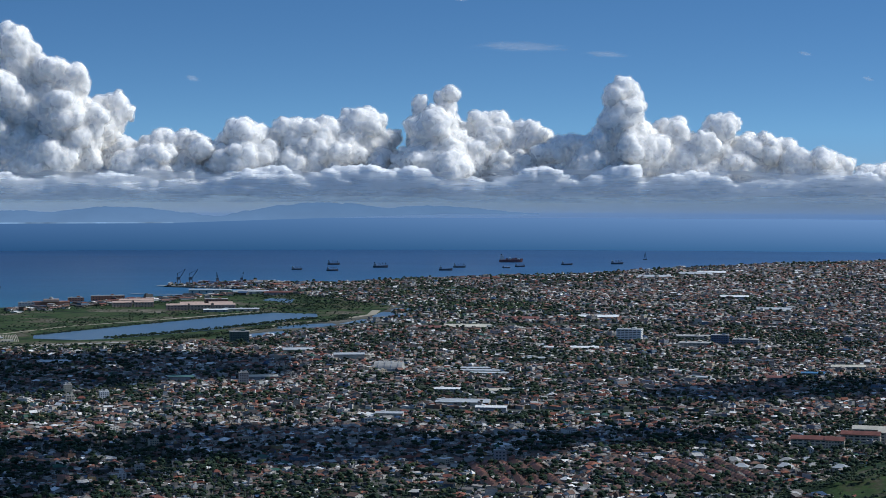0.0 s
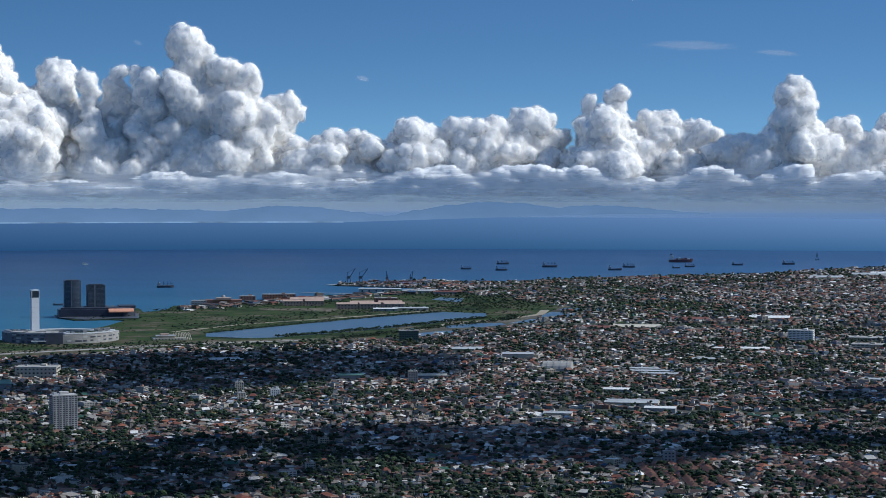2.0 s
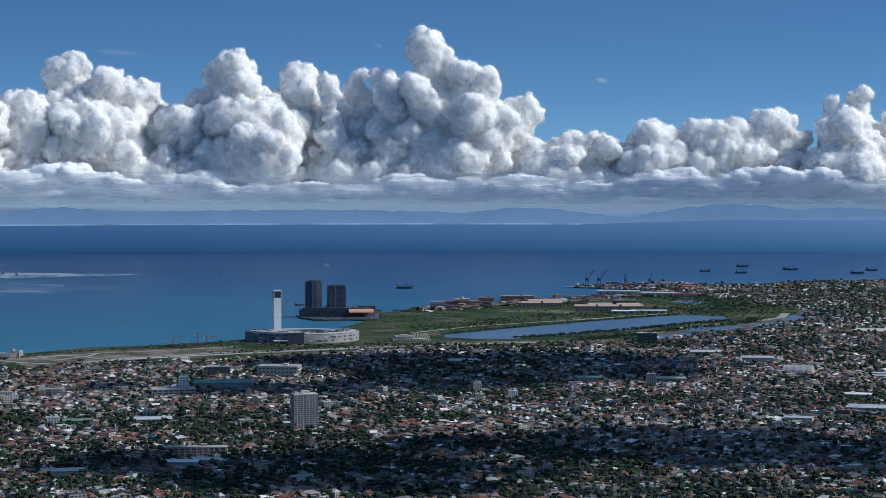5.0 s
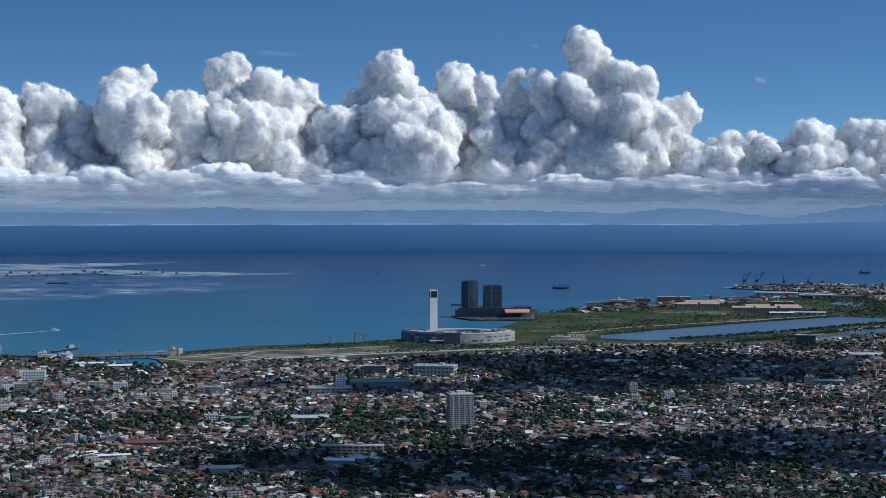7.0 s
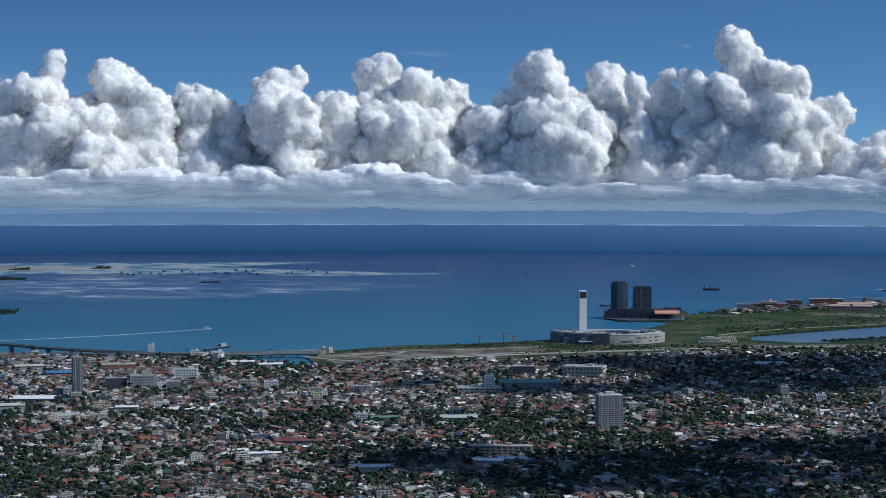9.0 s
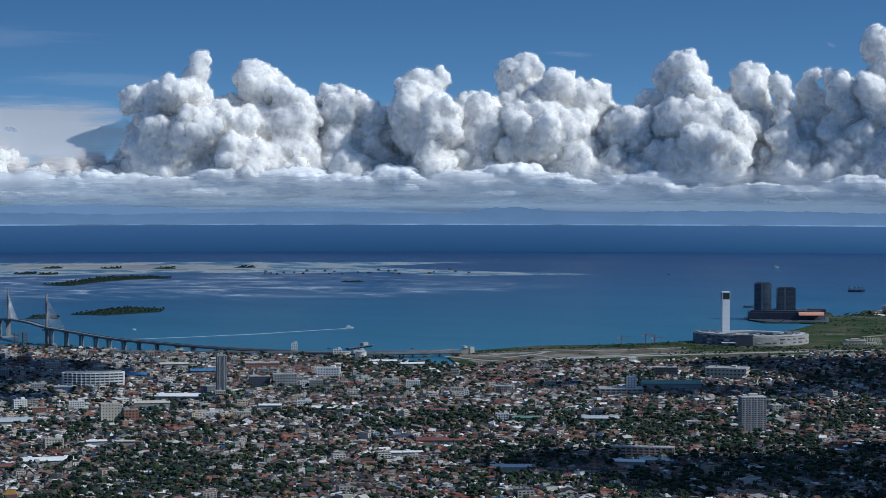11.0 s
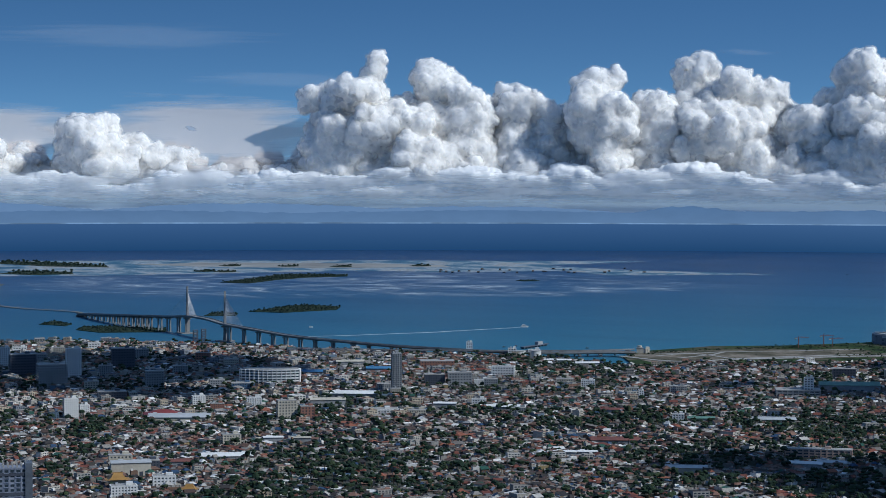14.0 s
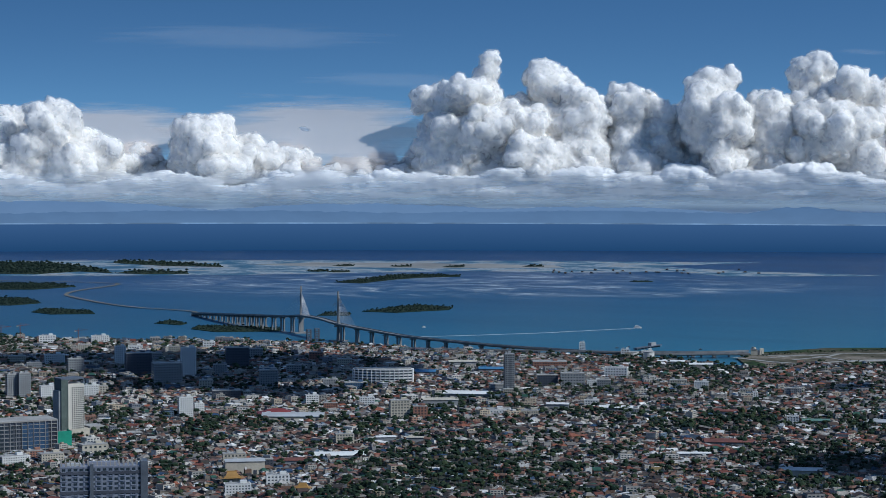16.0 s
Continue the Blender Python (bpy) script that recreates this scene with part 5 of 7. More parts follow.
def pagoda(x, y, s, turn):
    e = thing("temple", x, y, turn, "small temple with an upswept golden tiled roof", "temple", "golden temples", clear=s)
    part("wall", box_bm(-s * .4, s * .4, -s * .3, s * .3, 0, s * .35), CREAM, e)
    b = bmesh.new()
    steps = [(.62, .46, .32), (.5, .34, .36), (.34, .2, .48), (.22, .05, .66)]
    loops = [[b.verts.new((sx * px * s, sy * py * s, z * s + (.05 * s if i == 0 else 0))) for sx, sy in ((-1, -1), (1, -1), (1, 1), (-1, 1))] for i, (px, py, z) in enumerate(steps)]
    for lo, hi in zip(loops, loops[1:]):
        for i in range(4):
            b.faces.new((lo[i], lo[(i + 1) % 4], hi[(i + 1) % 4], hi[i]))
    b.faces.new(loops[-1])
    b.faces.new(loops[0][::-1])
    part("roof", b, GOLD, e)
    part("ridge", box_bm(-s * .26, s * .26, -.15, .15, s * .65, s * .7), GOLD, e)


pagoda(-762, 1076, 12, 8)
pagoda(-707, 1070, 9, -10)
e = thing("school", -930, 1372, 6, "broad hall under a low red hipped roof", "school", clear=17)
part("wall", box_bm(-13, 13, -9, 9, 0, 3), WHITE, e)
b = bmesh.new()
lo = [b.verts.new(p) for p in ((-14.5, -10.5, 2.8), (14.5, -10.5, 2.8), (14.5, 10.5, 2.8), (-14.5, 10.5, 2.8))]
hi = [b.verts.new(p) for p in ((-4, 0, 6.4), (4, 0, 6.4))]
for f in ((lo[0], lo[1], hi[1], hi[0]), (lo[1], lo[2], hi[1]), (lo[2], lo[3], hi[0], hi[1]), (lo[3], lo[0], hi[0]), lo[::-1]):
    b.faces.new(f)
part("roof", b, surface("red_hall_roof", (0.21, 0.045, 0.04), 0.5, vary=0.2), e)

e = thing("building", -989, 1624, -6, "broad curved white five-storey building with ribbon windows", "building", clear=28)
part("wall", prism_bm(arc(0, 46, 60, 60, 244, 296, 16) + [(26, 4), (-26, 4)], 0, 12.5), WHITE, e)
part("roof_slab", prism_bm(arc(0, 46, 58, 58, 245, 295, 16) + [(24, 2), (-24, 2)], 12.5, 13.2), CONCRETE, e)
for k in range(5):
    part("window_band", prism_bm(arc(0, 46, 60.12, 60.12, 245, 295, 16) + arc(0, 46, 59.5, 59.5, 295, 245, 16), 1.2 + k * 2.4, 2.3 + k * 2.4), GLASS, e)
for k in range(14):
    a = radians(246 + k * 3.8)
    part("pilaster", box_bm(60.1 * math.cos(a) - .3, 60.1 * math.cos(a) + .3, 46 + 60.1 * math.sin(a) - .25, 46 + 60.1 * math.sin(a) + .25, 0, 12.5), WHITE, e)
block(-867, 1610, 17, 9, 6.5, 5, GREY, 10)
e = thing("hall", -49, 1988, -8, "pale grey vaulted hall with ribs across its roof", "hall", clear=16)
vault = [(11 * -math.cos(radians(a)), 9.5 * math.sin(radians(a)) ** .7) for a in range(0, 181, 15)]
part("vault", profile_bm(vault, -13, 13), CONCRETE, e)
for k in range(4):
    part("rib", profile_bm([(y * 1.02, z * 1.03) for y, z in vault], -9 + k * 6, -8.4 + k * 6), GREY, e)


def bridge():
    e = new("bridge")
    tagged(e, "long cable-stayed concrete bridge on many piers over the strait", "bridge")
    path = [(-806, 2011, 4.5), (-842, 1989, 4.5), (-875, 1969, 4.2), (-911, 1955, 4.8), (-950, 1946, 5.2), (-997, 1939, 6.3), (-1044, 1932, 7.8), (-1098, 1937, 9.4),
            (-1141, 1941, 10.8), (-1175, 1952, 11.8), (-1214, 1960, 15.0), (-1255, 1968, 18.6), (-1299, 2000, 20.6), (-1346, 2034, 19.8), (-1376, 2042, 17.6),
            (-1435, 2072, 14.5), (-1507, 2117, 10.0), (-1603, 2186, 3.6)]
    pts = []
    for i in range(len(path) - 1):
        p0, p1, p2, p3 = (np.array(path[max(0, min(len(path) - 1, i + k))], float) for k in (-1, 0, 1, 2))
        for k in range(6):
            t = k / 6
            pts.append(.5 * (2 * p1 + (p2 - p0) * t + (2 * p0 - 5 * p1 + 4 * p2 - p3) * t * t + (3 * p1 - 3 * p2 + p3 - p0) * t ** 3))
    pts.append(np.array(path[-1], float))
    b, rail = bmesh.new(), bmesh.new()
    rows, rrows = [], [[], []]
    for i, p in enumerate(pts):
        d = pts[min(i + 1, len(pts) - 1)] - pts[max(i - 1, 0)]
        s = np.array([d[1], -d[0], 0]) / math.hypot(d[0], d[1])
        rows.append([b.verts.new(p + s * a + np.array([0, 0, z])) for a, z in ((-4, 0), (4, 0), (4, -.6), (2.2, -1.7), (-2.2, -1.7), (-4, -.6))])
        for j, a in enumerate((-4, 3.7)):
            rrows[j].append([rail.verts.new(p + s * (a + o) + np.array([0, 0, z])) for o, z in ((0, 0), (.3, 0), (.3, .75), (0, .75))])
    for lo, hi in zip(rows, rows[1:]):
        for i in range(6):
            b.faces.new((lo[i], hi[i], hi[(i + 1) % 6], lo[(i + 1) % 6]))
    for rr in rrows:
        for lo, hi in zip(rr, rr[1:]):
            for i in range(4):
                rail.faces.new((lo[i], hi[i], hi[(i + 1) % 4], lo[(i + 1) % 4]))
    bmesh.ops.recalc_face_normals(b, faces=list(b.faces))
    part("deck", b, BRIDGE_GREY, e)
    part("parapet", rail, BRIDGE_GREY, e)
    # piers along the deck, skipping the main span
    run, gap = 0.0, 10.0
    for i in range(1, len(pts)):
        run += float(np.linalg.norm(pts[i][:2] - pts[i - 1][:2]))
        x, y, z = pts[i]
        far = x < -1346
        if run - gap < (11 if far else 18) or -1346 < x < -1255:
            continue
        gap = run
        d = pts[i] - pts[i - 1]
        a = math.degrees(math.atan2(d[1], d[0]))
        pier = new("pier")
        pier.parent = e
        pier.matrix_local = pose(x, y, 0, 0, 0, a)
        for s in (-1, 1):
            part("pier_column", box_bm(-.8, .8, s * 2.0 - .8, s * 2.0 + .8, -2, z - 2.6), BRIDGE_GREY, pier)
        part("pile_cap", box_bm(-2.2, 2.2, -4, 4, -2, .5), STEEL, pier)
        cap = part("pier_cap", prism_bm([(-1.4, -4.2), (1.4, -4.2), (1.4, 4.2), (-1.4, 4.2)], z - 2.7, z - 1.8), BRIDGE_GREY, pier)
    for px, py, hz, top in ((-1255, 1968, 18.6, 53.5), (-1346, 2034, 19.8, 52.5)):
        m = pose(px, py, 0, 0, 0, -36)
        pyl = new("pylon")
        pyl.parent = e
        pyl.matrix_local = m
        tagged(pyl, "slender pale concrete pylon")
        shaft = bmesh.new()
        loops = [[shaft.verts.new((sx * w / 2, sy * w * .55, z)) for sx, sy in ((-1, -1), (1, -1), (1, 1), (-1, 1))] for w, z in ((3.0, -1), (2.3, hz), (1.9, hz + 12), (1.6, top - 1), (1.0, top))]
        for lo, hi in zip(loops, loops[1:]):
            for i in range(4):
                shaft.faces.new((lo[i], lo[(i + 1) % 4], hi[(i + 1) % 4], hi[i]))
        shaft.faces.new(loops[-1])
        part("pylon_shaft", shaft, BRIDGE_GREY, pyl)
        part("crossbeam", box_bm(-1.1, 1.1, -4.4, 4.4, hz - 3.6, hz - 1.8), BRIDGE_GREY, pyl)
        part("pile_cap", box_bm(-6, 6, -9, 9, -1.5, 1.2), BRIDGE_GREY, pyl)
        near_i = min(range(len(pts)), key=lambda i: math.hypot(pts[i][0] - px, pts[i][1] - py))
        for side in (-1, 1):
            gap = 1.2 if side < 0 else 2.4
            i, acc, n = near_i, 0.0, 0
            while 0 < i < len(pts) - 1 and acc < (27 if side < 0 else 40):
                a, b2 = pts[i], pts[i + side]
                step = float(np.linalg.norm(b2 - a))
                while gap * (n + 1) < acc + step:
                    n += 1
                    q = a + (b2 - a) * (gap * n - acc) / step
                    part("stay_cable", beam_bm((px, py, top - 14 + n * .4), (q[0], q[1], q[2]), .13 if side < 0 else .05), STAY, e)
                acc += step
                i += side
    return e


bridge()


def ramp_viaduct():
    e = new("viaduct")
    tagged(e, "low concrete ramp viaduct on squat piers beside the bridge", "viaduct")
    line = [(-1118, 1882), (-1026, 1912), (-951, 1940), (-917, 1956), (-887, 1973), (-855, 1990), (-833, 2008), (-814, 2029)]
    for p, q in zip(line, line[1:]):
        part("deck", beam_bm((*p, 5.4), (*q, 5.4), 1.3), BRIDGE_GREY, e)
        n = max(1, int(math.dist(p, q) / 12))
        for k in range(n):
            f = (k + .5) / n
            x, y = p[0] + (q[0] - p[0]) * f, p[1] + (q[1] - p[1]) * f
            part("pier", box_bm(x - .8, x + .8, y - .8, y + .8, -1.5, 4.8), STEEL, e)
            part("pile_cap", box_bm(x - 2.6, x + 2.6, y - 1.6, y + 1.6, 2.6, 4.6), STEEL, e)
    return e


ramp_viaduct()
for x, y in ((-1266, 1928), (-1265, 1942)):
    e = thing("work_tower", x, y, 10, "dark lattice work tower standing in the water", "tower", "work towers by the bridge", z=0)
    for sx in (-1, 1):
        for sy in (-1, 1):
            part("leg", box_bm(sx * 2 - .4, sx * 2 + .4, sy * 2 - .4, sy * 2 + .4, -1, 15), STEEL, e)
    for k in range(6):
        part("ring_beam", box_bm(-2.5, 2.5, -2.5, 2.5, 1.5 + k * 2.5, 2.4 + k * 2.5), STEEL, e)


ROCKFILL = surface("rock_causeway", (0.20, 0.185, 0.16), 0.95, grain=0.2)


def smooth_line(pts, n=5):
    """A line rounded through its points."""
    got = []
    for i in range(len(pts) - 1):
        p0, p1, p2, p3 = (np.array(pts[max(0, min(len(pts) - 1, i + k))], float) for k in (-1, 0, 1, 2))
        for k in range(n):
            t = k / n
            got.append(tuple(.5 * (2 * p1 + (p2 - p0) * t + (2 * p0 - 5 * p1 + 4 * p2 - p3) * t * t + (3 * p1 - 3 * p2 + p3 - p0) * t ** 3)))
    return got + [tuple(pts[-1])]


def strip(name, pts, w, z, mat, label, category):
    """A flat road or track along a line."""
    b = bmesh.new()
    rows = []
    for i, p in enumerate(pts):
        q, r = Vector(pts[max(i - 1, 0)]), Vector(pts[min(i + 1, len(pts) - 1)])
        d = (r - q).normalized()
        s = Vector((d.y, -d.x)) * w / 2
        rows.append([b.verts.new((p[0] + k * s.x, p[1] + k * s.y, z)) for k in (-1, 1)])
    for lo, hi in zip(rows, rows[1:]):
        b.faces.new((lo[0], lo[1], hi[1], hi[0]))
    bmesh.ops.recalc_face_normals(b, faces=list(b.faces))
    for f in b.faces:
        if f.normal.z < 0:
            f.normal_flip()
    g = bmesh.ops.extrude_face_region(b, geom=list(b.faces))
    for v in g["geom"]:
        if isinstance(v, bmesh.types.BMVert):
            v.co.z -= .12
    bmesh.ops.recalc_face_normals(b, faces=list(b.faces))
    ob = new(name, mesh_of(name, b, mat))
    return tagged(ob, label, category, kind="structure")


strip("road_coast", [(-713, 2009), (-631, 2084), (-561, 2143), (-492, 2198), (-409, 2256), (-319, 2296)], 9, 1.32, CONCRETE, "pale coastal concrete road", "road")
VERGE = land_mat("dusty_verge", [(0.35, (0.045, 0.05, 0.03)), (0.5, (0.13, 0.115, 0.085)), (0.62, (0.24, 0.21, 0.17))], 0.03)
strip("ground_verge", [(-774, 1960), (-700, 2035), (-626, 2098), (-557, 2155), (-470, 2222), (-343, 2292), (-250, 2318)], 34, 1.27, VERGE, "dusty bare verge beside the coast road", "verge")
strip("road_dirt", [(-231, 2400), (-188, 2524), (-127, 2606), (-88, 2686), (-84, 2762)], 11, 1.5, SAND, "sandy strip between lagoon and channel", "track")
MUD = land_mat("pond_mud", [(0.35, (0.055, 0.055, 0.045)), (0.55, (0.12, 0.115, 0.095)), (0.68, (0.17, 0.16, 0.135))], 0.02)
sheet("ground_mudflat", [(-214, 2315), (-151, 2403), (-93, 2498), (-56, 2566), (-14, 2731), (-18, 2800), (-68, 2809), (-81, 2700), (-124, 2599), (-184, 2512), (-227, 2379)], 1.42, MUD, .15, label="grey mudflats between old fish ponds", category="mudflat")
for k, poly in enumerate(([(-187, 2464), (-144, 2489), (-122, 2522), (-128, 2547), (-160, 2538), (-189, 2496)], [(-209, 2357), (-186, 2365), (-140, 2426), (-151, 2449), (-190, 2425), (-213, 2394)],
                          [(-88, 2644), (-57, 2636), (-41, 2683), (-49, 2730), (-77, 2729)], [(-67, 2759), (-14, 2741), (-18, 2800), (-61, 2799)], [(-121, 2539), (-82, 2557), (-63, 2600), (-97, 2608)])):
    sheet("water_fishpond", poly, 1.5, LAGOON, .1, label="shallow pale fish pond", category="pond")
sheet("ground_plot", [(-443, 2729), (-346, 2712), (-346, 2771), (-438, 2768)], 1.3, VERGE, .1, label="bare brown building plot on the meadow", category="plot")
sheet("ground_embankment", [(-814, 1995), (-733, 1968), (-700, 2022), (-607, 2119), (-627, 2188), (-749, 2111), (-808, 2056)], 1.22, VERGE, .1, label="levelled dusty fill with scrub", category="fill")
for k, line in enumerate(([(-815, 1995), (-769, 1973), (-733, 1968), (-702, 2028), (-659, 2075), (-609, 2125)], [(-797, 2027), (-766, 2057), (-736, 2042), (-703, 2015)],
                          [(-785, 2012), (-772, 2042), (-740, 2087), (-687, 2125), (-625, 2182)], [(-757, 2002), (-740, 2053), (-740, 2087)])):
    strip("road_fill", line, 6 if k == 0 else 4, 1.45 + k * .02, CONCRETE, "pale new road on the levelled fill", "road")
strip("road_meadow", [(-483, 2388), (-428, 2498), (-326, 2611), (-229, 2735)], 6, 1.36, SAND, "sandy track over the meadow", "track")
strip("road_causeway", smooth_line([(-1595, 2180), (-1637, 2232), (-1688, 2248), (-1750, 2258), (-1841, 2303), (-1946, 2373), (-1993, 2415), (-2034, 2493), (-2067, 2616), (-2100, 2655), (-2182, 2648), (-2291, 2616), (-2500, 2560)]), 6, 1.1, ROCKFILL, "pale causeway curving over the shallows", "causeway")
strip("water_wake", [(-1056, 2290), (-1085, 2235), (-1116, 2176), (-1172, 2102), (-1223, 2046)], 3.2, .15, FOAM, "white wake trailing behind a ferry", "wake")
strip("water_wake_far", [(-926, 3815), (-915, 3770), (-900, 3720), (-880, 3660)], 1.4, .15, surface("faint_foam", (0.14, 0.24, 0.32), 0.9, grain=0.05), "faint wake behind a far boat", "wake")
strip("breakwater", [(-439, 3086), (-349, 3052)], 5, 1.2, CONCRETE, "low grey breakwater", "breakwater")
strip("pier_harbour", [(-425, 3262), (-300, 3238)], 12, 1.8, CONCRETE, "long concrete harbour pier", "pier")


def islet(poly, sandy, seed, tree=2.5, step=5.4):
    sheet("ground_islet", poly, 0.7, MANGROVE, 2.0, label="low mangrove islet in the strait", category="islet")
    rng = np.random.default_rng(seed)
    xs, ys = [p[0] for p in poly], [p[1] for p in poly]
    x, y = jitter_grid(min(xs), max(xs), min(ys), max(ys), step, rng)
    ok = within(poly, x, y)
    if ok.any():
        trees(x[ok], y[ok], rng, TREES_SMALL, tree * 1.15, "mangroves", 0.7 - 0.36 * tree, MANGROVE_LEAF)


islet([(-1833, 2861), (-1781, 2858), (-1790, 2958), (-1784, 3035), (-1742, 3099), (-1762, 3135), (-1834, 3120), (-1865, 3081), (-1837, 2966)], 1, 1)
islet([(-1463, 2349), (-1416, 2354), (-1383, 2432), (-1404, 2479), (-1465, 2492), (-1469, 2428)], 1, 2)
islet([(-1474, 2263), (-1440, 2283), (-1458, 2317), (-1494, 2318)], 0, 3)
islet([(-1483, 2015), (-1437, 1997), (-1376, 2042), (-1406, 2080), (-1477, 2075), (-1505, 2059)], 0, 4, 2.4)
islet([(-1569, 2060), (-1527, 2055), (-1536, 2080), (-1585, 2111)], 0, 5, 2.4)
islet([(-1812, 2127), (-1766, 2109), (-1725, 2145), (-1767, 2188), (-1842, 2190)], 0, 6, 2.4)
islet([(-1965, 2177), (-1914, 2208), (-1909, 2262), (-1991, 2331), (-2088, 2314)], 0, 7)
islet([(-2191, 2429), (-2107, 2480), (-2098, 2565), (-2178, 2616), (-2315, 2566)], 0, 8)
islet([(-2488, 2759), (-2371, 2791), (-2363, 2897), (-2282, 2885), (-2388, 2987), (-2579, 3098), (-2759, 3059)], 0, 9, 4.6, 10)
islet([(-2492, 3151), (-2354, 3119), (-2243, 3143), (-2281, 3187), (-2431, 3238), (-2536, 3222)], 0, 10, 4.4, 10)
islet([(-2278, 2888), (-2214, 2887), (-2165, 2937), (-2210, 2991), (-2304, 2974)], 0, 11, 4.2, 10)
for k, (x, y) in enumerate(((-2085, 3290), (-1990, 3330), (-1900, 3360), (-2030, 3120), (-1990, 3125), (-1790, 3450))):
    islet([(x + r * 20 * math.cos(a * .9), y + r * 26 * math.sin(a * .9)) for a, r in ((0, 1), (1, .8), (2, 1.1), (3, .7), (4, 1), (5, .8), (6, .9))], 0, 20 + k, 3.2, 6)
def stilt_huts():
    """Small dark fishing huts on stilts, strewn over the reef's far edge."""
    r = random.Random(9)
    deck = mesh_of("deck", box_bm(-4, 4, -3, 3, 1.0, 1.4), STEEL)
    hut = mesh_of("hut_wall", box_bm(-2.6, 2.2, -2, 2, 1.4, 3.4), DARK)
    top = mesh_of("hut_roof", profile_bm([(-2.6, 3.3), (0, 4.5), (2.6, 3.3), (2.6, 3.5), (0, 4.8), (-2.6, 3.5)], -3, 2.6), BARK)
    leg = mesh_of("stilt", box_bm(-.2, .2, -.2, .2, -1, 1.1), STEEL)
    for k in range(26):
        az = -27.2 + 5.6 * r.random() ** .8
        x, y = polar(az, 3640 + 150 * r.random() + (az + 24) * 12)
        e = thing("stilt_hut", x, y, r.uniform(-30, 30), "small dark fishing hut on stilts over the reef", "hut", "stilt huts on the reef", z=0)
        e.scale = (r.uniform(.5, .95), .7, r.uniform(.5, .8))
        again("deck", deck, e), again("hut_wall", hut, e), again("hut_roof", top, e)
        for sx, sy in ((-3.6, -2.6), (3.6, -2.6), (3.6, 2.6), (-3.6, 2.6)):
            again("stilt", leg, e, pose(sx, sy, 0))


stilt_huts()
islet([(-1452, 3122), (-1436, 3112), (-1420, 3122), (-1418, 3136), (-1438, 3142), (-1450, 3134)], 0, 31, 2.0, 5)
BAR_SAND = surface("reef_sand", (0.25, 0.25, 0.24), 0.95, grain=0.02, vary=0.3)
sheet("ground_sandbar", [(-2261, 3246), (-2070, 3249), (-1917, 3299), (-1724, 3440), (-1776, 3499), (-1960, 3456), (-2156, 3383)], .25, BAR_SAND, 1.0, label="bare sandbank awash on the reef", category="sandbank")


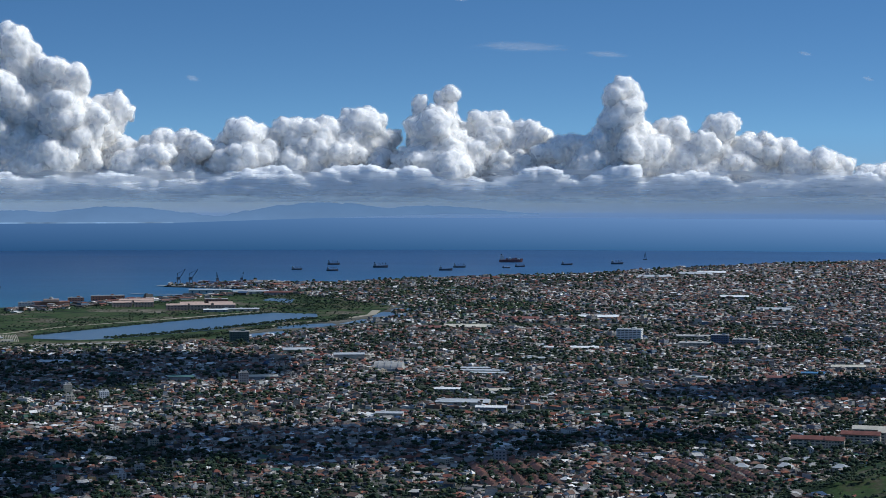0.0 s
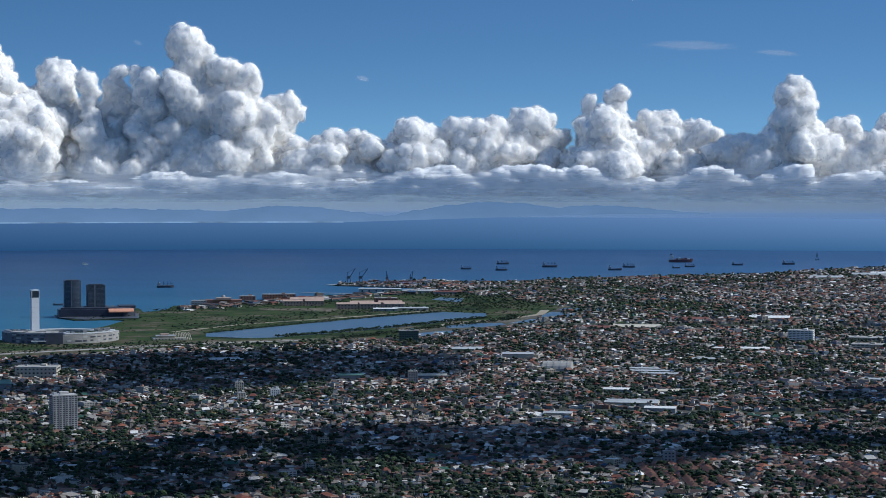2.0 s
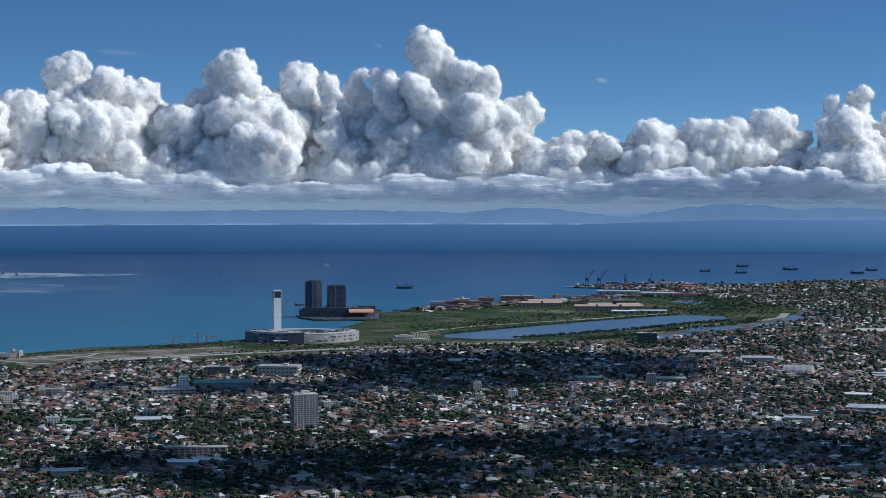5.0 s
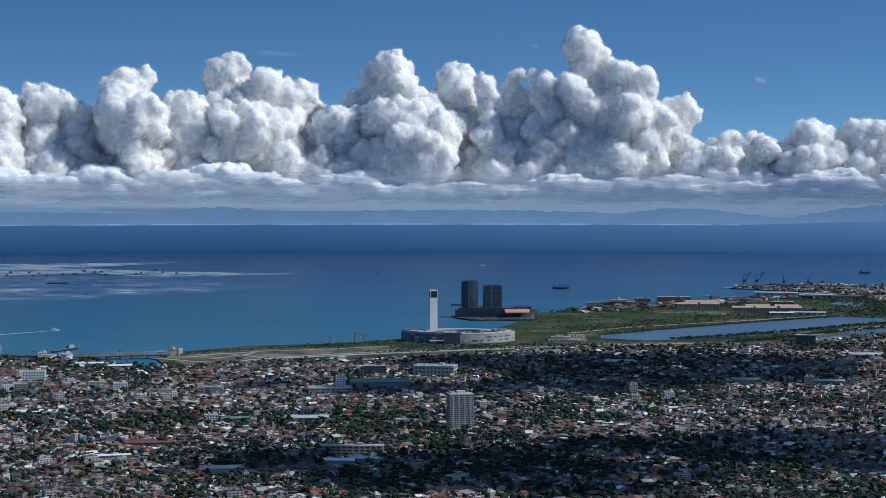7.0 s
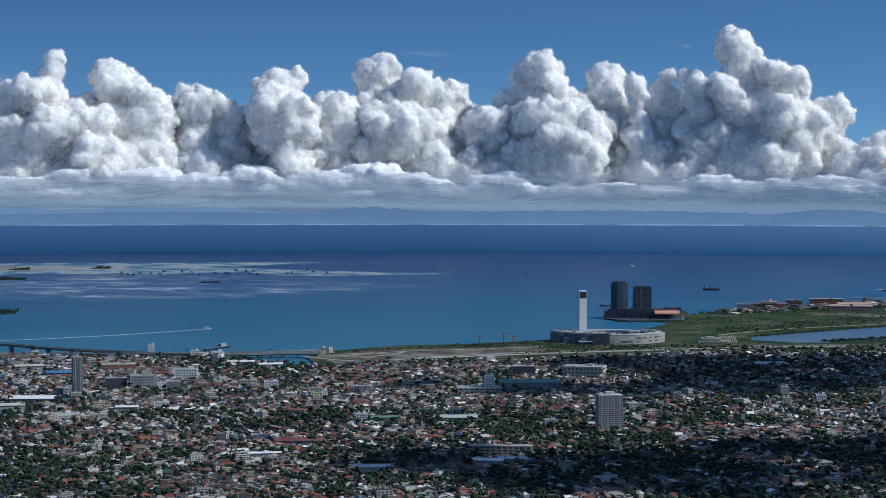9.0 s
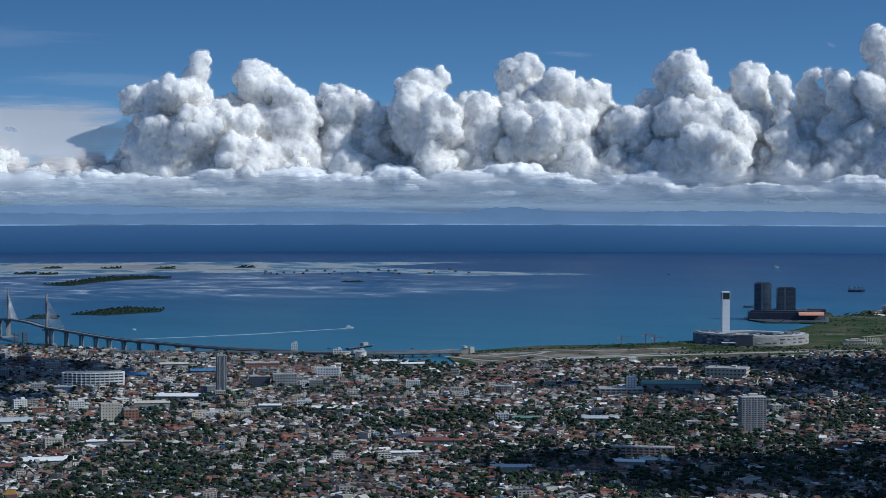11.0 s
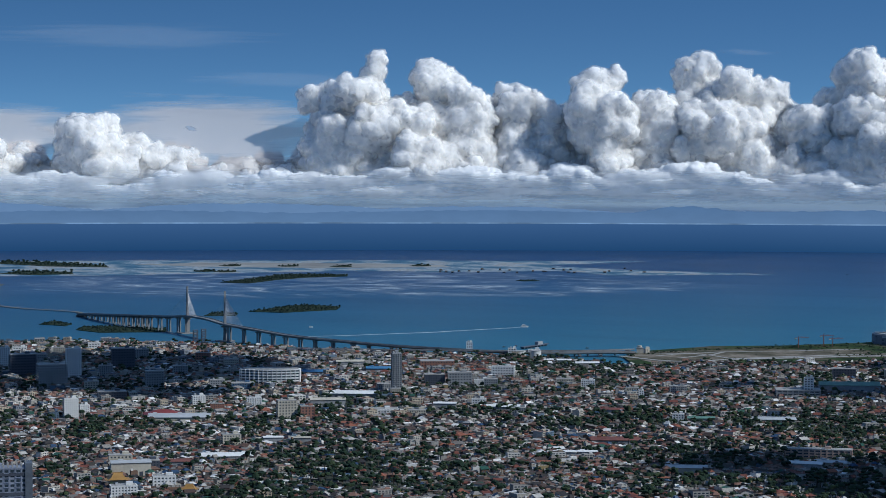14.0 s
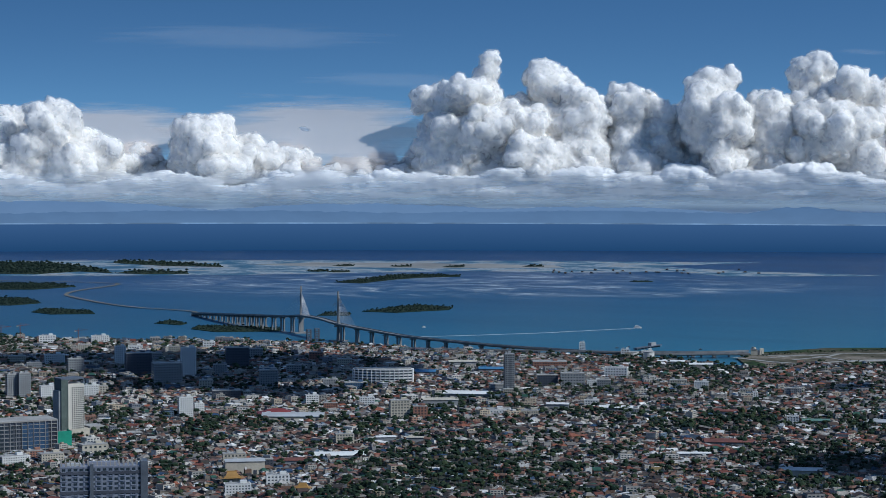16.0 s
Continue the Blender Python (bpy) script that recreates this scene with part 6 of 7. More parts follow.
def ship(x, y, n, kind):
    """A vessel of length n, broadside on: hull with raked bow, deck house, masts or derricks."""
    words = {"cargo": "dark cargo ship with deck cranes at anchor", "tanker": "small dark tanker at anchor", "red": "large ship with red and white superstructure at anchor",
             "rig": "small lattice work platform on the sea", "ferry": "small white ferry under way", "boat": "small dark outrigger boat"}
    e = thing("ship" if kind not in ("boat", "rig") else ("boat" if kind == "boat" else "platform"), x, y, 0, words[kind], "ship" if kind != "rig" else "platform", "vessels in the strait", z=0)
    wd, hh = n * .16 + .6, n * .10 + .3
    hull = bmesh.new()
    outline = [(-.5, -.8), (-.42, -1), (.3, -1), (.44, -.55), (.52, 0), (.44, .55), (.3, 1), (-.42, 1), (-.5, .8)]
    lo = [hull.verts.new((px * n * .94, py * wd / 2 * .8, -.5)) for px, py in outline]
    hi = [hull.verts.new((px * n, py * wd / 2, hh + (hh * .5 if px > .4 else 0))) for px, py in outline]
    for i in range(len(outline)):
        j = (i + 1) % len(outline)
        hull.faces.new((lo[i], lo[j], hi[j], hi[i]))
    hull.faces.new(hi)
    part("hull", hull, SAIL_WHITE if kind == "ferry" else (HULL_RED if kind == "red" else HULL), e)
    if kind in ("cargo", "tanker", "red"):
        part("deck_house", box_bm(-.45 * n, -.28 * n, -wd * .38, wd * .38, hh, hh + n * .15), SAIL_WHITE if kind == "red" else GREY, e)
        part("bridge_deck", box_bm(-.43 * n, -.31 * n, -wd * .45, wd * .45, hh + n * .15, hh + n * .19), SAIL_WHITE, e)
        part("funnel", box_bm(-.42 * n, -.37 * n, -wd * .1, wd * .1, hh + n * .19, hh + n * .25), HULL, e)
    if kind == "cargo":
        for px in (-.1, .12, .32):
            part("mast", box_bm(px * n - .012 * n, px * n + .012 * n, -.3, .3, hh, hh + n * .24), STEEL, e)
            part("derrick", beam_bm((px * n, 0, hh + n * .2), (px * n + n * .13, 0, hh + n * .08), .018 * n), STEEL, e)
        for px in (-.2, .0, .2):
            part("hatch", box_bm(px * n - .07 * n, px * n + .07 * n, -wd * .3, wd * .3, hh, hh + n * .03), STEEL, e)
    if kind == "red":
        for k in range(5):
            part("container", box_bm((-.2 + k * .12) * n, (-.1 + k * .12) * n, -wd * .4, wd * .4, hh, hh + n * (.06 + .03 * (k % 2))), (HULL_RED, SAIL_WHITE, RUST_ROOF)[k % 3], e)
    if kind == "ferry":
        part("cabin", box_bm(-.4 * n, .25 * n, -wd * .42, wd * .42, hh, hh + n * .13), SAIL_WHITE, e)
        part("cabin", box_bm(-.3 * n, .12 * n, -wd * .36, wd * .36, hh + n * .13, hh + n * .24), SAIL_WHITE, e)
        part("window_band", box_bm(-.38 * n, .22 * n, -wd * .43, wd * .43, hh + n * .05, hh + n * .09), GLASS, e)
    if kind == "rig":
        for px in (-.3, .3):
            part("lattice_mast", beam_bm((px * n, 0, hh), (0, 0, n * 1.9), .1 * n), STEEL, e)
    if kind == "boat":
        part("cabin", box_bm(-.2 * n, .1 * n, -wd * .3, wd * .3, hh, hh + .9), GREY, e)


def harbour_crane(x, y, s, lean):
    e = thing("harbour_crane", x, y, 0, "dark slewing harbour crane with raised jib", "crane", "harbour cranes", z=1.6)
    for px in (-.16, .16):
        for py in (-.16, .16):
            part("leg", beam_bm((px * s, py * s, 0), (px * .5 * s, py * .5 * s, .42 * s), .05 * s), STEEL, e)
    part("cab", box_bm(-.16 * s, .1 * s, -.09 * s, .09 * s, .42 * s, .6 * s), STEEL, e)
    part("jib", beam_bm((.05 * s, 0, .5 * s), (lean * s, 0, 1.15 * s), .05 * s), STEEL, e)
    part("tie", beam_bm((-.1 * s, 0, .85 * s), (lean * s, 0, 1.15 * s), .02 * s), STEEL, e)
    part("mast", beam_bm((-.06 * s, 0, .55 * s), (-.1 * s, 0, .86 * s), .04 * s), STEEL, e)


for x, y, s, lean in ((-393, 3264, 21, .45), (-375, 3264, 21, .5), (-339, 3300, 16, -.1), (-303, 3305, 16, .15)):
    harbour_crane(x, y, s, lean)
rng = np.random.default_rng(77)
for k in range(46):
    u, v = rng.random(), rng.random()
    x, y = -372 + u * 95, 3330 - u * 20 - v * 75
    w = rng.uniform(6, 16)
    e = thing("container", x, y, rng.uniform(-4, 4), "stack of shipping containers on the harbour apron", "container", "harbour containers")
    part("body", box_bm(-w / 2, w / 2, -2.5, 2.5, 0, rng.uniform(2, 5)), (RUST_ROOF, HULL_RED, METAL_ROOF, BLUE_ROOF)[k % 4], e)


def mast(x, y, h):
    e = thing("radio_mast", x, y, 0, "slim lattice radio mast above the roofs", "mast", "radio masts")
    for sx, sy in ((-1, -1), (1, -1), (1, 1), (-1, 1)):
        part("leg", beam_bm((sx * 1.1, sy * 1.1, 0), (sx * .25, sy * .25, h), .22), STEEL, e)
    for k in range(1, 9):
        f = k / 9
        r = 1.1 - .85 * f
        part("brace", box_bm(-r, r, -r, r, h * f - .08, h * f + .08), STEEL, e)
    part("antenna", box_bm(-.12, .12, -.12, .12, h, h + 2.5), SAIL_WHITE, e)


mast(4, 1396, 14)
mast(-75, 1575, 13)
mast(234, 1635, 9)
mast(-640, 1700, 12)
mast(-1090, 1420, 10)


def crane_tower(x, y, h):
    e = thing("tower_crane", x, y, 30, "rusty red tower crane on a building site", "crane", "tower cranes")
    part("mast", box_bm(-.32, .32, -.32, .32, 0, h), RUST_ROOF, e)
    part("jib", box_bm(-4, 12, -.25, .25, h, h + .4), RUST_ROOF, e)
    part("cat_head", beam_bm((0, 0, h), (0, 0, h + 2.4), .4), RUST_ROOF, e)
    part("tie", beam_bm((0, 0, h + 2.3), (9, 0, h + .4), .16), RUST_ROOF, e)
    part("counterweight", box_bm(-4.5, -2.5, -.6, .6, h - 1, h), CONCRETE, e)


for x, y, h in ((-690, 2170, 10), (-668, 2185, 12), (-660, 2190, 9), (-1540, 1790, 16), (-1575, 1800, 12), (-1470, 1800, 13)):
    crane_tower(x, y, h)

# reclaimed land: dome hall, red blocks, cream flats, pale ruin, shore fort, jetty
e = thing("hall", -509, 2850, 0, "low red-brown seaside hall with a pale dome", "hall", clear=20)
part("wall", box_bm(-24, 24, -8, 8, 0, 5), RUST_WALL, e)
part("wing", box_bm(-10, 10, -10, 6, 5, 8), SALMON, e)
dome = bmesh.new()
bmesh.ops.create_uvsphere(dome, u_segments=16, v_segments=8, radius=2.8)
bmesh.ops.translate(dome, verts=list(dome.verts), vec=(0, 0, 8.4))
part("dome", dome, CONCRETE, e)
for x, y, w, d, h, fl, m in ((-451, 2950, 44, 14, 6, 2, RUST_WALL), (-490, 2925, 20, 12, 5, 2, RUST_WALL), (-412, 2815, 24, 12, 5.5, 3, SALMON), (-385, 2822, 24, 12, 5.5, 3, SALMON), (-400, 2860, 44, 12, 5.5, 3, SALMON),
                             (-335, 2760, 26, 12, 6, 3, SALMON), (-306, 2764, 26, 12, 6, 3, SALMON), (-276, 2770, 26, 12, 6, 3, SALMON), (-320, 2795, 30, 12, 6, 3, SALMON), (-284, 2800, 30, 12, 6, 3, SALMON),
                             (-300, 2900, 30, 12, 5, 2, RUST_WALL), (-540, 2840, 20, 10, 4, 2, GREY)):
    e = block(x, y, w, d, h, fl, m, 4, 4.0, "blocks on the reclaimed land")
    if m is SALMON:
        part("roof", profile_bm([(-d / 2 - .6, h + .5), (0, h + 2.2), (d / 2 + .6, h + .5), (d / 2 + .6, h + .8), (0, h + 2.6), (-d / 2 - .6, h + .8)], -w / 2 - .5, w / 2 + .5), SALMON, e)
shed(-253, 2745, 45, 14, 4, METAL_ROOF, 3)
shed(-283, 2730, 30, 12, 4, WHITE, 3)
shed(-270, 3080, 50, 16, 5, METAL_ROOF, 5)
shed(-230, 3060, 40, 16, 5, RUST_ROOF, 5)
shed(-330, 3110, 60, 14, 5, METAL_ROOF, -4)
e = thing("pavilion", -466, 2293, 6, "pale unfinished pavilion of slanting ribs on a meadow", "pavilion", clear=22)
part("base", box_bm(-19, 16, -7, 7, 0, 2.2), CREAM, e)
part("terrace", box_bm(-15, 4, -5, 6, 2.2, 4.4), CREAM, e)
part("terrace_roof", box_bm(-16, 5, -6, 6.5, 4.4, 4.9), METAL_ROOF, e)
part("upper_hall", box_bm(-11, -2, -3, 5, 4.9, 6.4), SALMON, e)
slot = mesh_of("opening", box_bm(-.6, .6, -.06, .06, 0, 1.3), GLASS)
for k in range(9):
    again("opening", slot, e, pose(-16 + k * 3.4, -7.03, .4))
fin = mesh_of("rib", profile_bm([(-5, 0), (-4, 0), (1.5, 5.6), (3.5, 7.2), (1.5, 6.8), (-1, 5)], -.22, .22), CREAM)
for k in range(11):
    again("rib", fin, e, pose(3 + k * 1.7, 0, 0, 0, 0, -12 + k * 3))
e = thing("fort", -811, 2038, 0, "squat pale stone tower at the bridge head", "tower")
part("wall", box_bm(-4, 2, -4, 4, 0, 5.2), CREAM, e)
part("wing", box_bm(2, 7, -3, 3, 0, 4.4), CONCRETE, e)
part("wing", prism_bm([(5, -3.5), (9, -2), (8, 3), (5, 3)], 0, 6.4), CREAM, e)
part("turret", prism_bm(arc(-1, 0, 2.2, 2.2, 0, 330, 11), 5.2, 7.6), CREAM, e)
part("roof", box_bm(-4.4, 2.4, -4.4, 4.4, 5.2, 5.7), GREY, e)
e = thing("jetty", -936, 2058, 60, "small dark jetty running out from the shore", "jetty", z=0)
part("deck", box_bm(-26, 26, -2.2, 2.2, 1.6, 2.4), STEEL, e)
for k in range(8):
    part("pile", box_bm(-24 + k * 6.6, -23 + k * 6.6, -1.6, 1.6, -1.5, 1.6), STEEL, e)
part("shelter", box_bm(4, 14, -2, 2, 2.4, 5.5), GREY, e)
for x, y in ((-897, 1938), (-884, 1946)):
    e = thing("storage_tank", x, y, 0, "white cylindrical storage tank on the shore", "tank", "storage tanks on the shore")
    part("shell", prism_bm(arc(0, 0, 5.5, 5.5, 0, 345, 23), 0, 6.5), SAIL_WHITE, e)
    part("rim", prism_bm(arc(0, 0, 5.7, 5.7, 0, 345, 23), 6.5, 6.9), CONCRETE, e)

# cream walk-up flats with red and white sheet roofs, below the hill
for k, (x, y, w) in enumerate(((248, 1468, 28), (262, 1462, 12), (285, 1492, 26), (312, 1500, 26), (300, 1520, 30), (330, 1530, 24))):
    e = block(x, y, w, 9, 7.5, 4, CREAM, -6, 2.0, "walk-up flats on the slope", "cream walk-up flats with rusty sheet roof")
    part("roof", profile_bm([(-5.5, 7.6), (0, 9.6), (5.5, 7.6), (5.5, 7.9), (0, 10.0), (-5.5, 7.9)], -w / 2 - .5, w / 2 + .5), RUST_ROOF if k < 3 else CREAM, e)


def villa(x, y, w, turn, roof, label, group):
    e = thing("house", x, y, turn, label, "house", group, clear=w * .45)
    part("wall", box_bm(-w / 2, w / 2, -w * .4, w * .4, 0, 3.4), CREAM, e)
    b = bmesh.new()
    lo = [b.verts.new((sx * w * .6, sy * w * .5, 3.3)) for sx, sy in ((-1, -1), (1, -1), (1, 1), (-1, 1))]
    hi = [b.verts.new((sx * w * .16, 0, 3.3 + w * .26)) for sx in (-1, 1)]
    for f in ((lo[0], lo[1], hi[1], hi[0]), (lo[1], lo[2], hi[1]), (lo[2], lo[3], hi[0], hi[1]), (lo[3], lo[0], hi[0]), lo[::-1]):
        b.faces.new(f)
    part("roof", b, roof, e)
    for k in (-1, 1):
        part("window", box_bm(k * w * .25 - .5, k * w * .25 + .5, -w * .4 - .05, -w * .4 + .05, 1.2, 2.4), GLASS, e)
    part("door", box_bm(-.4, .4, -w * .4 - .05, -w * .4 + .05, 0, 2.0), DARK, e)
    return e


rng = np.random.default_rng(5)
BROWN_TILE = surface("brown_roof_tiles", (0.110, 0.055, 0.041), 0.7, vary=0.35)
for k in range(9):
    villa(185 + (k % 5) * 16 + rng.uniform(-3, 3), 1365 + (k // 5) * 34 + rng.uniform(-5, 5), rng.uniform(7, 9), rng.uniform(-20, 20), CONCRETE if k % 2 else METAL_ROOF,
          "large villa with a pale hipped roof on the slope", "villas on the slope")
for x0, x1, n, tilt in ((24, 62, 5, -.3), (118, 184, 8, .3)):
    for row in range(n):
        for k in range(15):
            x = x0 + (x1 - x0) * row / (n - 1) + (7 - k) * (tilt + 1.1)
            y = 1288 + k * 6.6 + row * 2.4
            if (row * 3 + k) % 13 == 5:
                continue
            villa(x + rng.uniform(-.6, .6), y + rng.uniform(-.6, .6), rng.uniform(5.6, 6.4), -66 + rng.uniform(-4, 4), BROWN_TILE if rng.random() < .85 else RUST_ROOF,
                  "terrace house with a brown hipped roof", "terrace houses of the estate")

# green hillside in the near corner
def hillside():
    n = 60
    xs, ys = np.meshgrid(np.linspace(150, 620, n), np.linspace(1080, 1480, n))
    h = np.clip((xs - 185) * .16 - np.abs(ys - 1270) * .10, 0, 60) + field(xs, ys, 25, 41) * 2.5 - 1.5
    h = np.where(h < .4, -.5, h)
    v = np.stack([xs.ravel(), ys.ravel(), h.ravel() + 1], -1)
    i = (np.arange(n - 1)[:, None] * n + np.arange(n - 1)).ravel()
    t = np.concatenate([np.stack([i, i + 1, i + n + 1], -1), np.stack([i, i + n + 1, i + n], -1)])
    ob = tagged(new("ground_hillside", mesh_from("ground_hillside", v, t, [MEADOW], None, True)), "grassy green hillside with scrub", "hill", kind="structure")
    r = np.random.default_rng(12)
    x, y = r.uniform(190, 420, 3600), r.uniform(1150, 1440, 3600)
    hh = np.clip((x - 185) * .16 - np.abs(y - 1270) * .10, 0, 60)
    ok = (hh > 1) & (field(x, y, 22, 43) > .36)
    for band in range(20):
        s = ok & (hh >= band * 2) & (hh < band * 2 + 2)
        if s.any():
            trees(x[s], y[s], r, TREES_FAR, 3.2, "hillside_trees", band * 2 + 1)
    return ob


hillside()


def tree_line(pts, n, size, seed, spread):
    r = np.random.default_rng(seed)
    seg = r.integers(len(pts) - 1, size=n)
    f = r.random(n)
    p, q = np.array(pts)[seg], np.array(pts)[seg + 1]
    xy = p + (q - p) * f[:, None] + r.normal(0, spread, (n, 2))
    trees(xy[:, 0], xy[:, 1], r, TREES_FAR, size, "tree_line", 1.0 - 0.3 * size)


tree_line([(-290, 2320), (-238, 2401), (-195, 2488), (-124, 2599), (-118, 2660)], 900, 3.3, 1, 5)
tree_line([(-443, 2374), (-375, 2491), (-275, 2639), (-213, 2716)], 620, 2.6, 2, 3)
tree_line([(-732, 2127), (-645, 2225), (-579, 2195), (-516, 2215), (-420, 2262)], 260, 3.0, 3, 9)
tree_line([(-560, 2700), (-500, 2760), (-430, 2820), (-350, 2900)], 420, 3.0, 4, 18)
tree_line([(-480, 2420), (-420, 2560), (-330, 2680), (-230, 2800), (-160, 2900)], 620, 3.2, 5, 26)
tree_line([(-620, 2100), (-560, 2160), (-470, 2215), (-380, 2260)], 240, 3.0, 6, 7)
tree_line([(-200, 2750), (-120, 2850), (-160, 3000), (-260, 3050)], 700, 4.5, 7, 40)
tree_line([(-810, 2000), (-780, 2080), (-715, 2150), (-655, 2210)], 160, 2.6, 8, 4)

tree_line([(-356, 2338), (-300, 2406), (-246, 2476), (-202, 2553), (-150, 2628)], 1000, 3.0, 9, 3)

# large sheds and halls
shed(-513, 1556, 31.4, 18.8, 4.2, METAL_ROOF, 4)
shed(16, 1730, 41.9, 25.2, 4.6, METAL_ROOF, -6)
shed(5, 1823, 23.3, 14.0, 3.7, WHITE, -6)
shed(45, 1821, 28.0, 16.8, 2.8, CREAM, 4)
shed(37, 1679, 23.6, 14.2, 5.2, WHITE, -5)
shed(-90, 2097, 29.5, 17.7, 7.5, METAL_ROOF, 3)
shed(26, 2006, 35.8, 11, 2.6, METAL_ROOF, -4)
shed(34, 1983, 35.5, 11, 2.5, METAL_ROOF, -4)
shed(42, 1960, 35.1, 11, 2.5, METAL_ROOF, -4)
shed(-525, 1790, 49.9, 30.0, 8.1, GREEN_ROOF, 5)
shed(-337, 1339, 10.6, 6.4, 4.2, METAL_ROOF, 8)
block(-428, 1390, 44, 9, 5.6, 3, SALMON, -3)
shed(-408, 1358, 24, 14, 3.4, METAL_ROOF, -12)
shed(-419, 1334, 21.5, 12.9, 5.0, WHITE, -8)
shed(-574, 1310, 14.7, 8.8, 5.1, WHITE, 4)
shed(-561, 1317, 12.8, 7.7, 5.1, WHITE, 4)
shed(-480, 1285, 26.6, 16.0, 4.9, METAL_ROOF, 2)
shed(-721, 1528, 25.9, 15.6, 5.2, WHITE, -4)
shed(-564, 1539, 20.1, 12.1, 3.4, GREEN_ROOF, 6)
shed(-843, 1907, 26, 12, 3.6, WHITE, 0)
shed(-801, 1879, 22, 13.0, 5.2, WHITE, 8)
shed(-572, 1393, 34.6, 20.8, 4.6, RUST_ROOF, 3)
shed(-643, 1553, 21.5, 12.9, 4.3, RUST_ROOF, -3)
shed(-770, 1208, 34.7, 20.8, 3.7, WHITE, 3)
shed(-869, 1559, 38.7, 23.2, 5.5, WHITE, -8)
shed(-860, 1498, 27.4, 16.4, 6.2, CREAM, 3)
shed(-779, 1282, 13.5, 8.1, 5.4, WHITE, 6)
shed(-992, 1707, 31.3, 18.8, 4.0, BLUE_ROOF, 2)
shed(-765, 1515, 17.4, 10.4, 6.1, WHITE, -3)
shed(-782, 1118, 24.4, 14.6, 9.1, METAL_ROOF, 5)
shed(-780, 1158, 25.0, 15.0, 5.0, RUST_ROOF, -3)
shed(-999, 1782, 26.2, 15.7, 6.3, CREAM, 4)
shed(-947, 1751, 30.5, 18.3, 5.1, BLUE_ROOF, -2)
shed(-907, 1360, 45.8, 27.5, 5.8, METAL_ROOF, -4)
shed(-757, 1284, 11.5, 6.9, 6.1, CREAM, 0)
shed(87, 2097, 21.5, 12.9, 3.8, METAL_ROOF, 0)
shed(187, 2641, 47.4, 28.4, 4.1, WHITE, 2)
shed(143, 2220, 28.5, 17.1, 3.4, WHITE, 3)
shed(109, 2216, 17.1, 10.2, 3.4, WHITE, 0)
shed(398, 3000, 38.7, 23.2, 4.6, WHITE, 2)
shed(417, 2768, 43.0, 25.8, 4.3, METAL_ROOF, 3)
shed(225, 1918, 19.8, 11.9, 4.0, METAL_ROOF, -6)
shed(292, 1917, 29.8, 17.9, 4.5, RUST_ROOF, 0)
shed(330, 1954, 20.3, 12.2, 4.1, BLUE_ROOF, 0)
shed(371, 2008, 31.3, 18.8, 5.2, CREAM, 6)
shed(338, 3500, 54.0, 32.4, 4.5, METAL_ROOF, 0)
shed(442, 3615, 46.6, 28.0, 4.7, WHITE, 0)
shed(411, 3583, 55.4, 33.2, 4.6, METAL_ROOF, 0)
shed(26, 2497, 57.4, 34.4, 3.8, CREAM, 0)
shed(-16, 2474, 38.0, 22.8, 3.8, RUST_ROOF, 0)
shed(91, 2621, 46.9, 28.2, 3.4, RUST_ROOF, 0)
shed(-158, 1913, 27.0, 16.2, 4.9, CREAM, 4)
shed(-40, 1641, 21.0, 12.6, 5.0, METAL_ROOF, -8)
shed(-143, 2184, 33.6, 20.2, 4.5, METAL_ROOF, 4)
shed(-227, 1896, 22.0, 13.2, 5.9, GREEN_ROOF, 4)
shed(-245, 2090, 21.6, 12.9, 3.2, METAL_ROOF, 0)
shed(-367, 2063, 32.2, 19.3, 3.2, METAL_ROOF, 2)

# mid-rise and high-rise blocks
block(-213, 2291, 20.0, 12.0, 11.8, 5, GREEN_GLASS, 3)
block(197, 2315, 26.0, 16, 13.1, 7, WHITE, -8)
block(265, 2332, 36.0, 21.6, 4.8, 2, CREAM, -5)
block(287, 2272, 17.6, 10.6, 10.6, 5, BLUE_GLASS, -5)
block(312, 2262, 26.3, 15.8, 7.0, 4, GREY, -5)
block(257, 2237, 31.7, 19.0, 5.8, 3, CREAM, -5)
block(-504, 1896, 36.1, 21.7, 10.0, 3, CREAM, -10)
block(-542, 1733, 7.5, 6.0, 15.8, 8, WHITE, 0)
block(-551, 1732, 36.2, 21.7, 6.0, 3, GREY, 3)
block(-559, 1889, 20.2, 12.1, 9.1, 4, DARK, 3)
block(-294, 1725, 6.3, 6.0, 7.2, 6, CREAM, 10)
block(-170, 1866, 7.7, 6.0, 11.5, 8, GREY, 8)
block(-306, 1785, 6.5, 6.0, 9.3, 7, CREAM, 8)
block(-270, 1745, 7.2, 6.0, 8.2, 6, WHITE, 8)
block(36, 1390, 7.1, 6.0, 10.0, 5, GREY, 10)
block(-645, 1705, 14.0, 8.4, 6.5, 4, GREY, 5)
block(-652, 1640, 3.6, 6.0, 9.1, 6, WHITE, 5)
block(-834, 1679, 20.2, 12.1, 11.5, 5, GREY, 5)
block(-854, 1671, 17.3, 10.4, 9.6, 5, DARK, 5)
block(-811, 1675, 12.4, 7.4, 6.7, 4, WHITE, 5)
block(-834, 1767, 20.0, 12.0, 9.0, 4, WHITE, -5)
block(-748, 1707, 14.3, 8.6, 7.6, 4, CREAM, 0)
block(-729, 1712, 11.5, 6.9, 6.7, 4, WHITE, 0)
block(-920, 1805, 31.1, 18.7, 7.3, 3, RUST_WALL, 3)
block(-910, 1948, 7.7, 6.0, 7.7, 4, WHITE, 0)
block(-895, 1967, 11.1, 6.7, 5.5, 3, WHITE, 0)
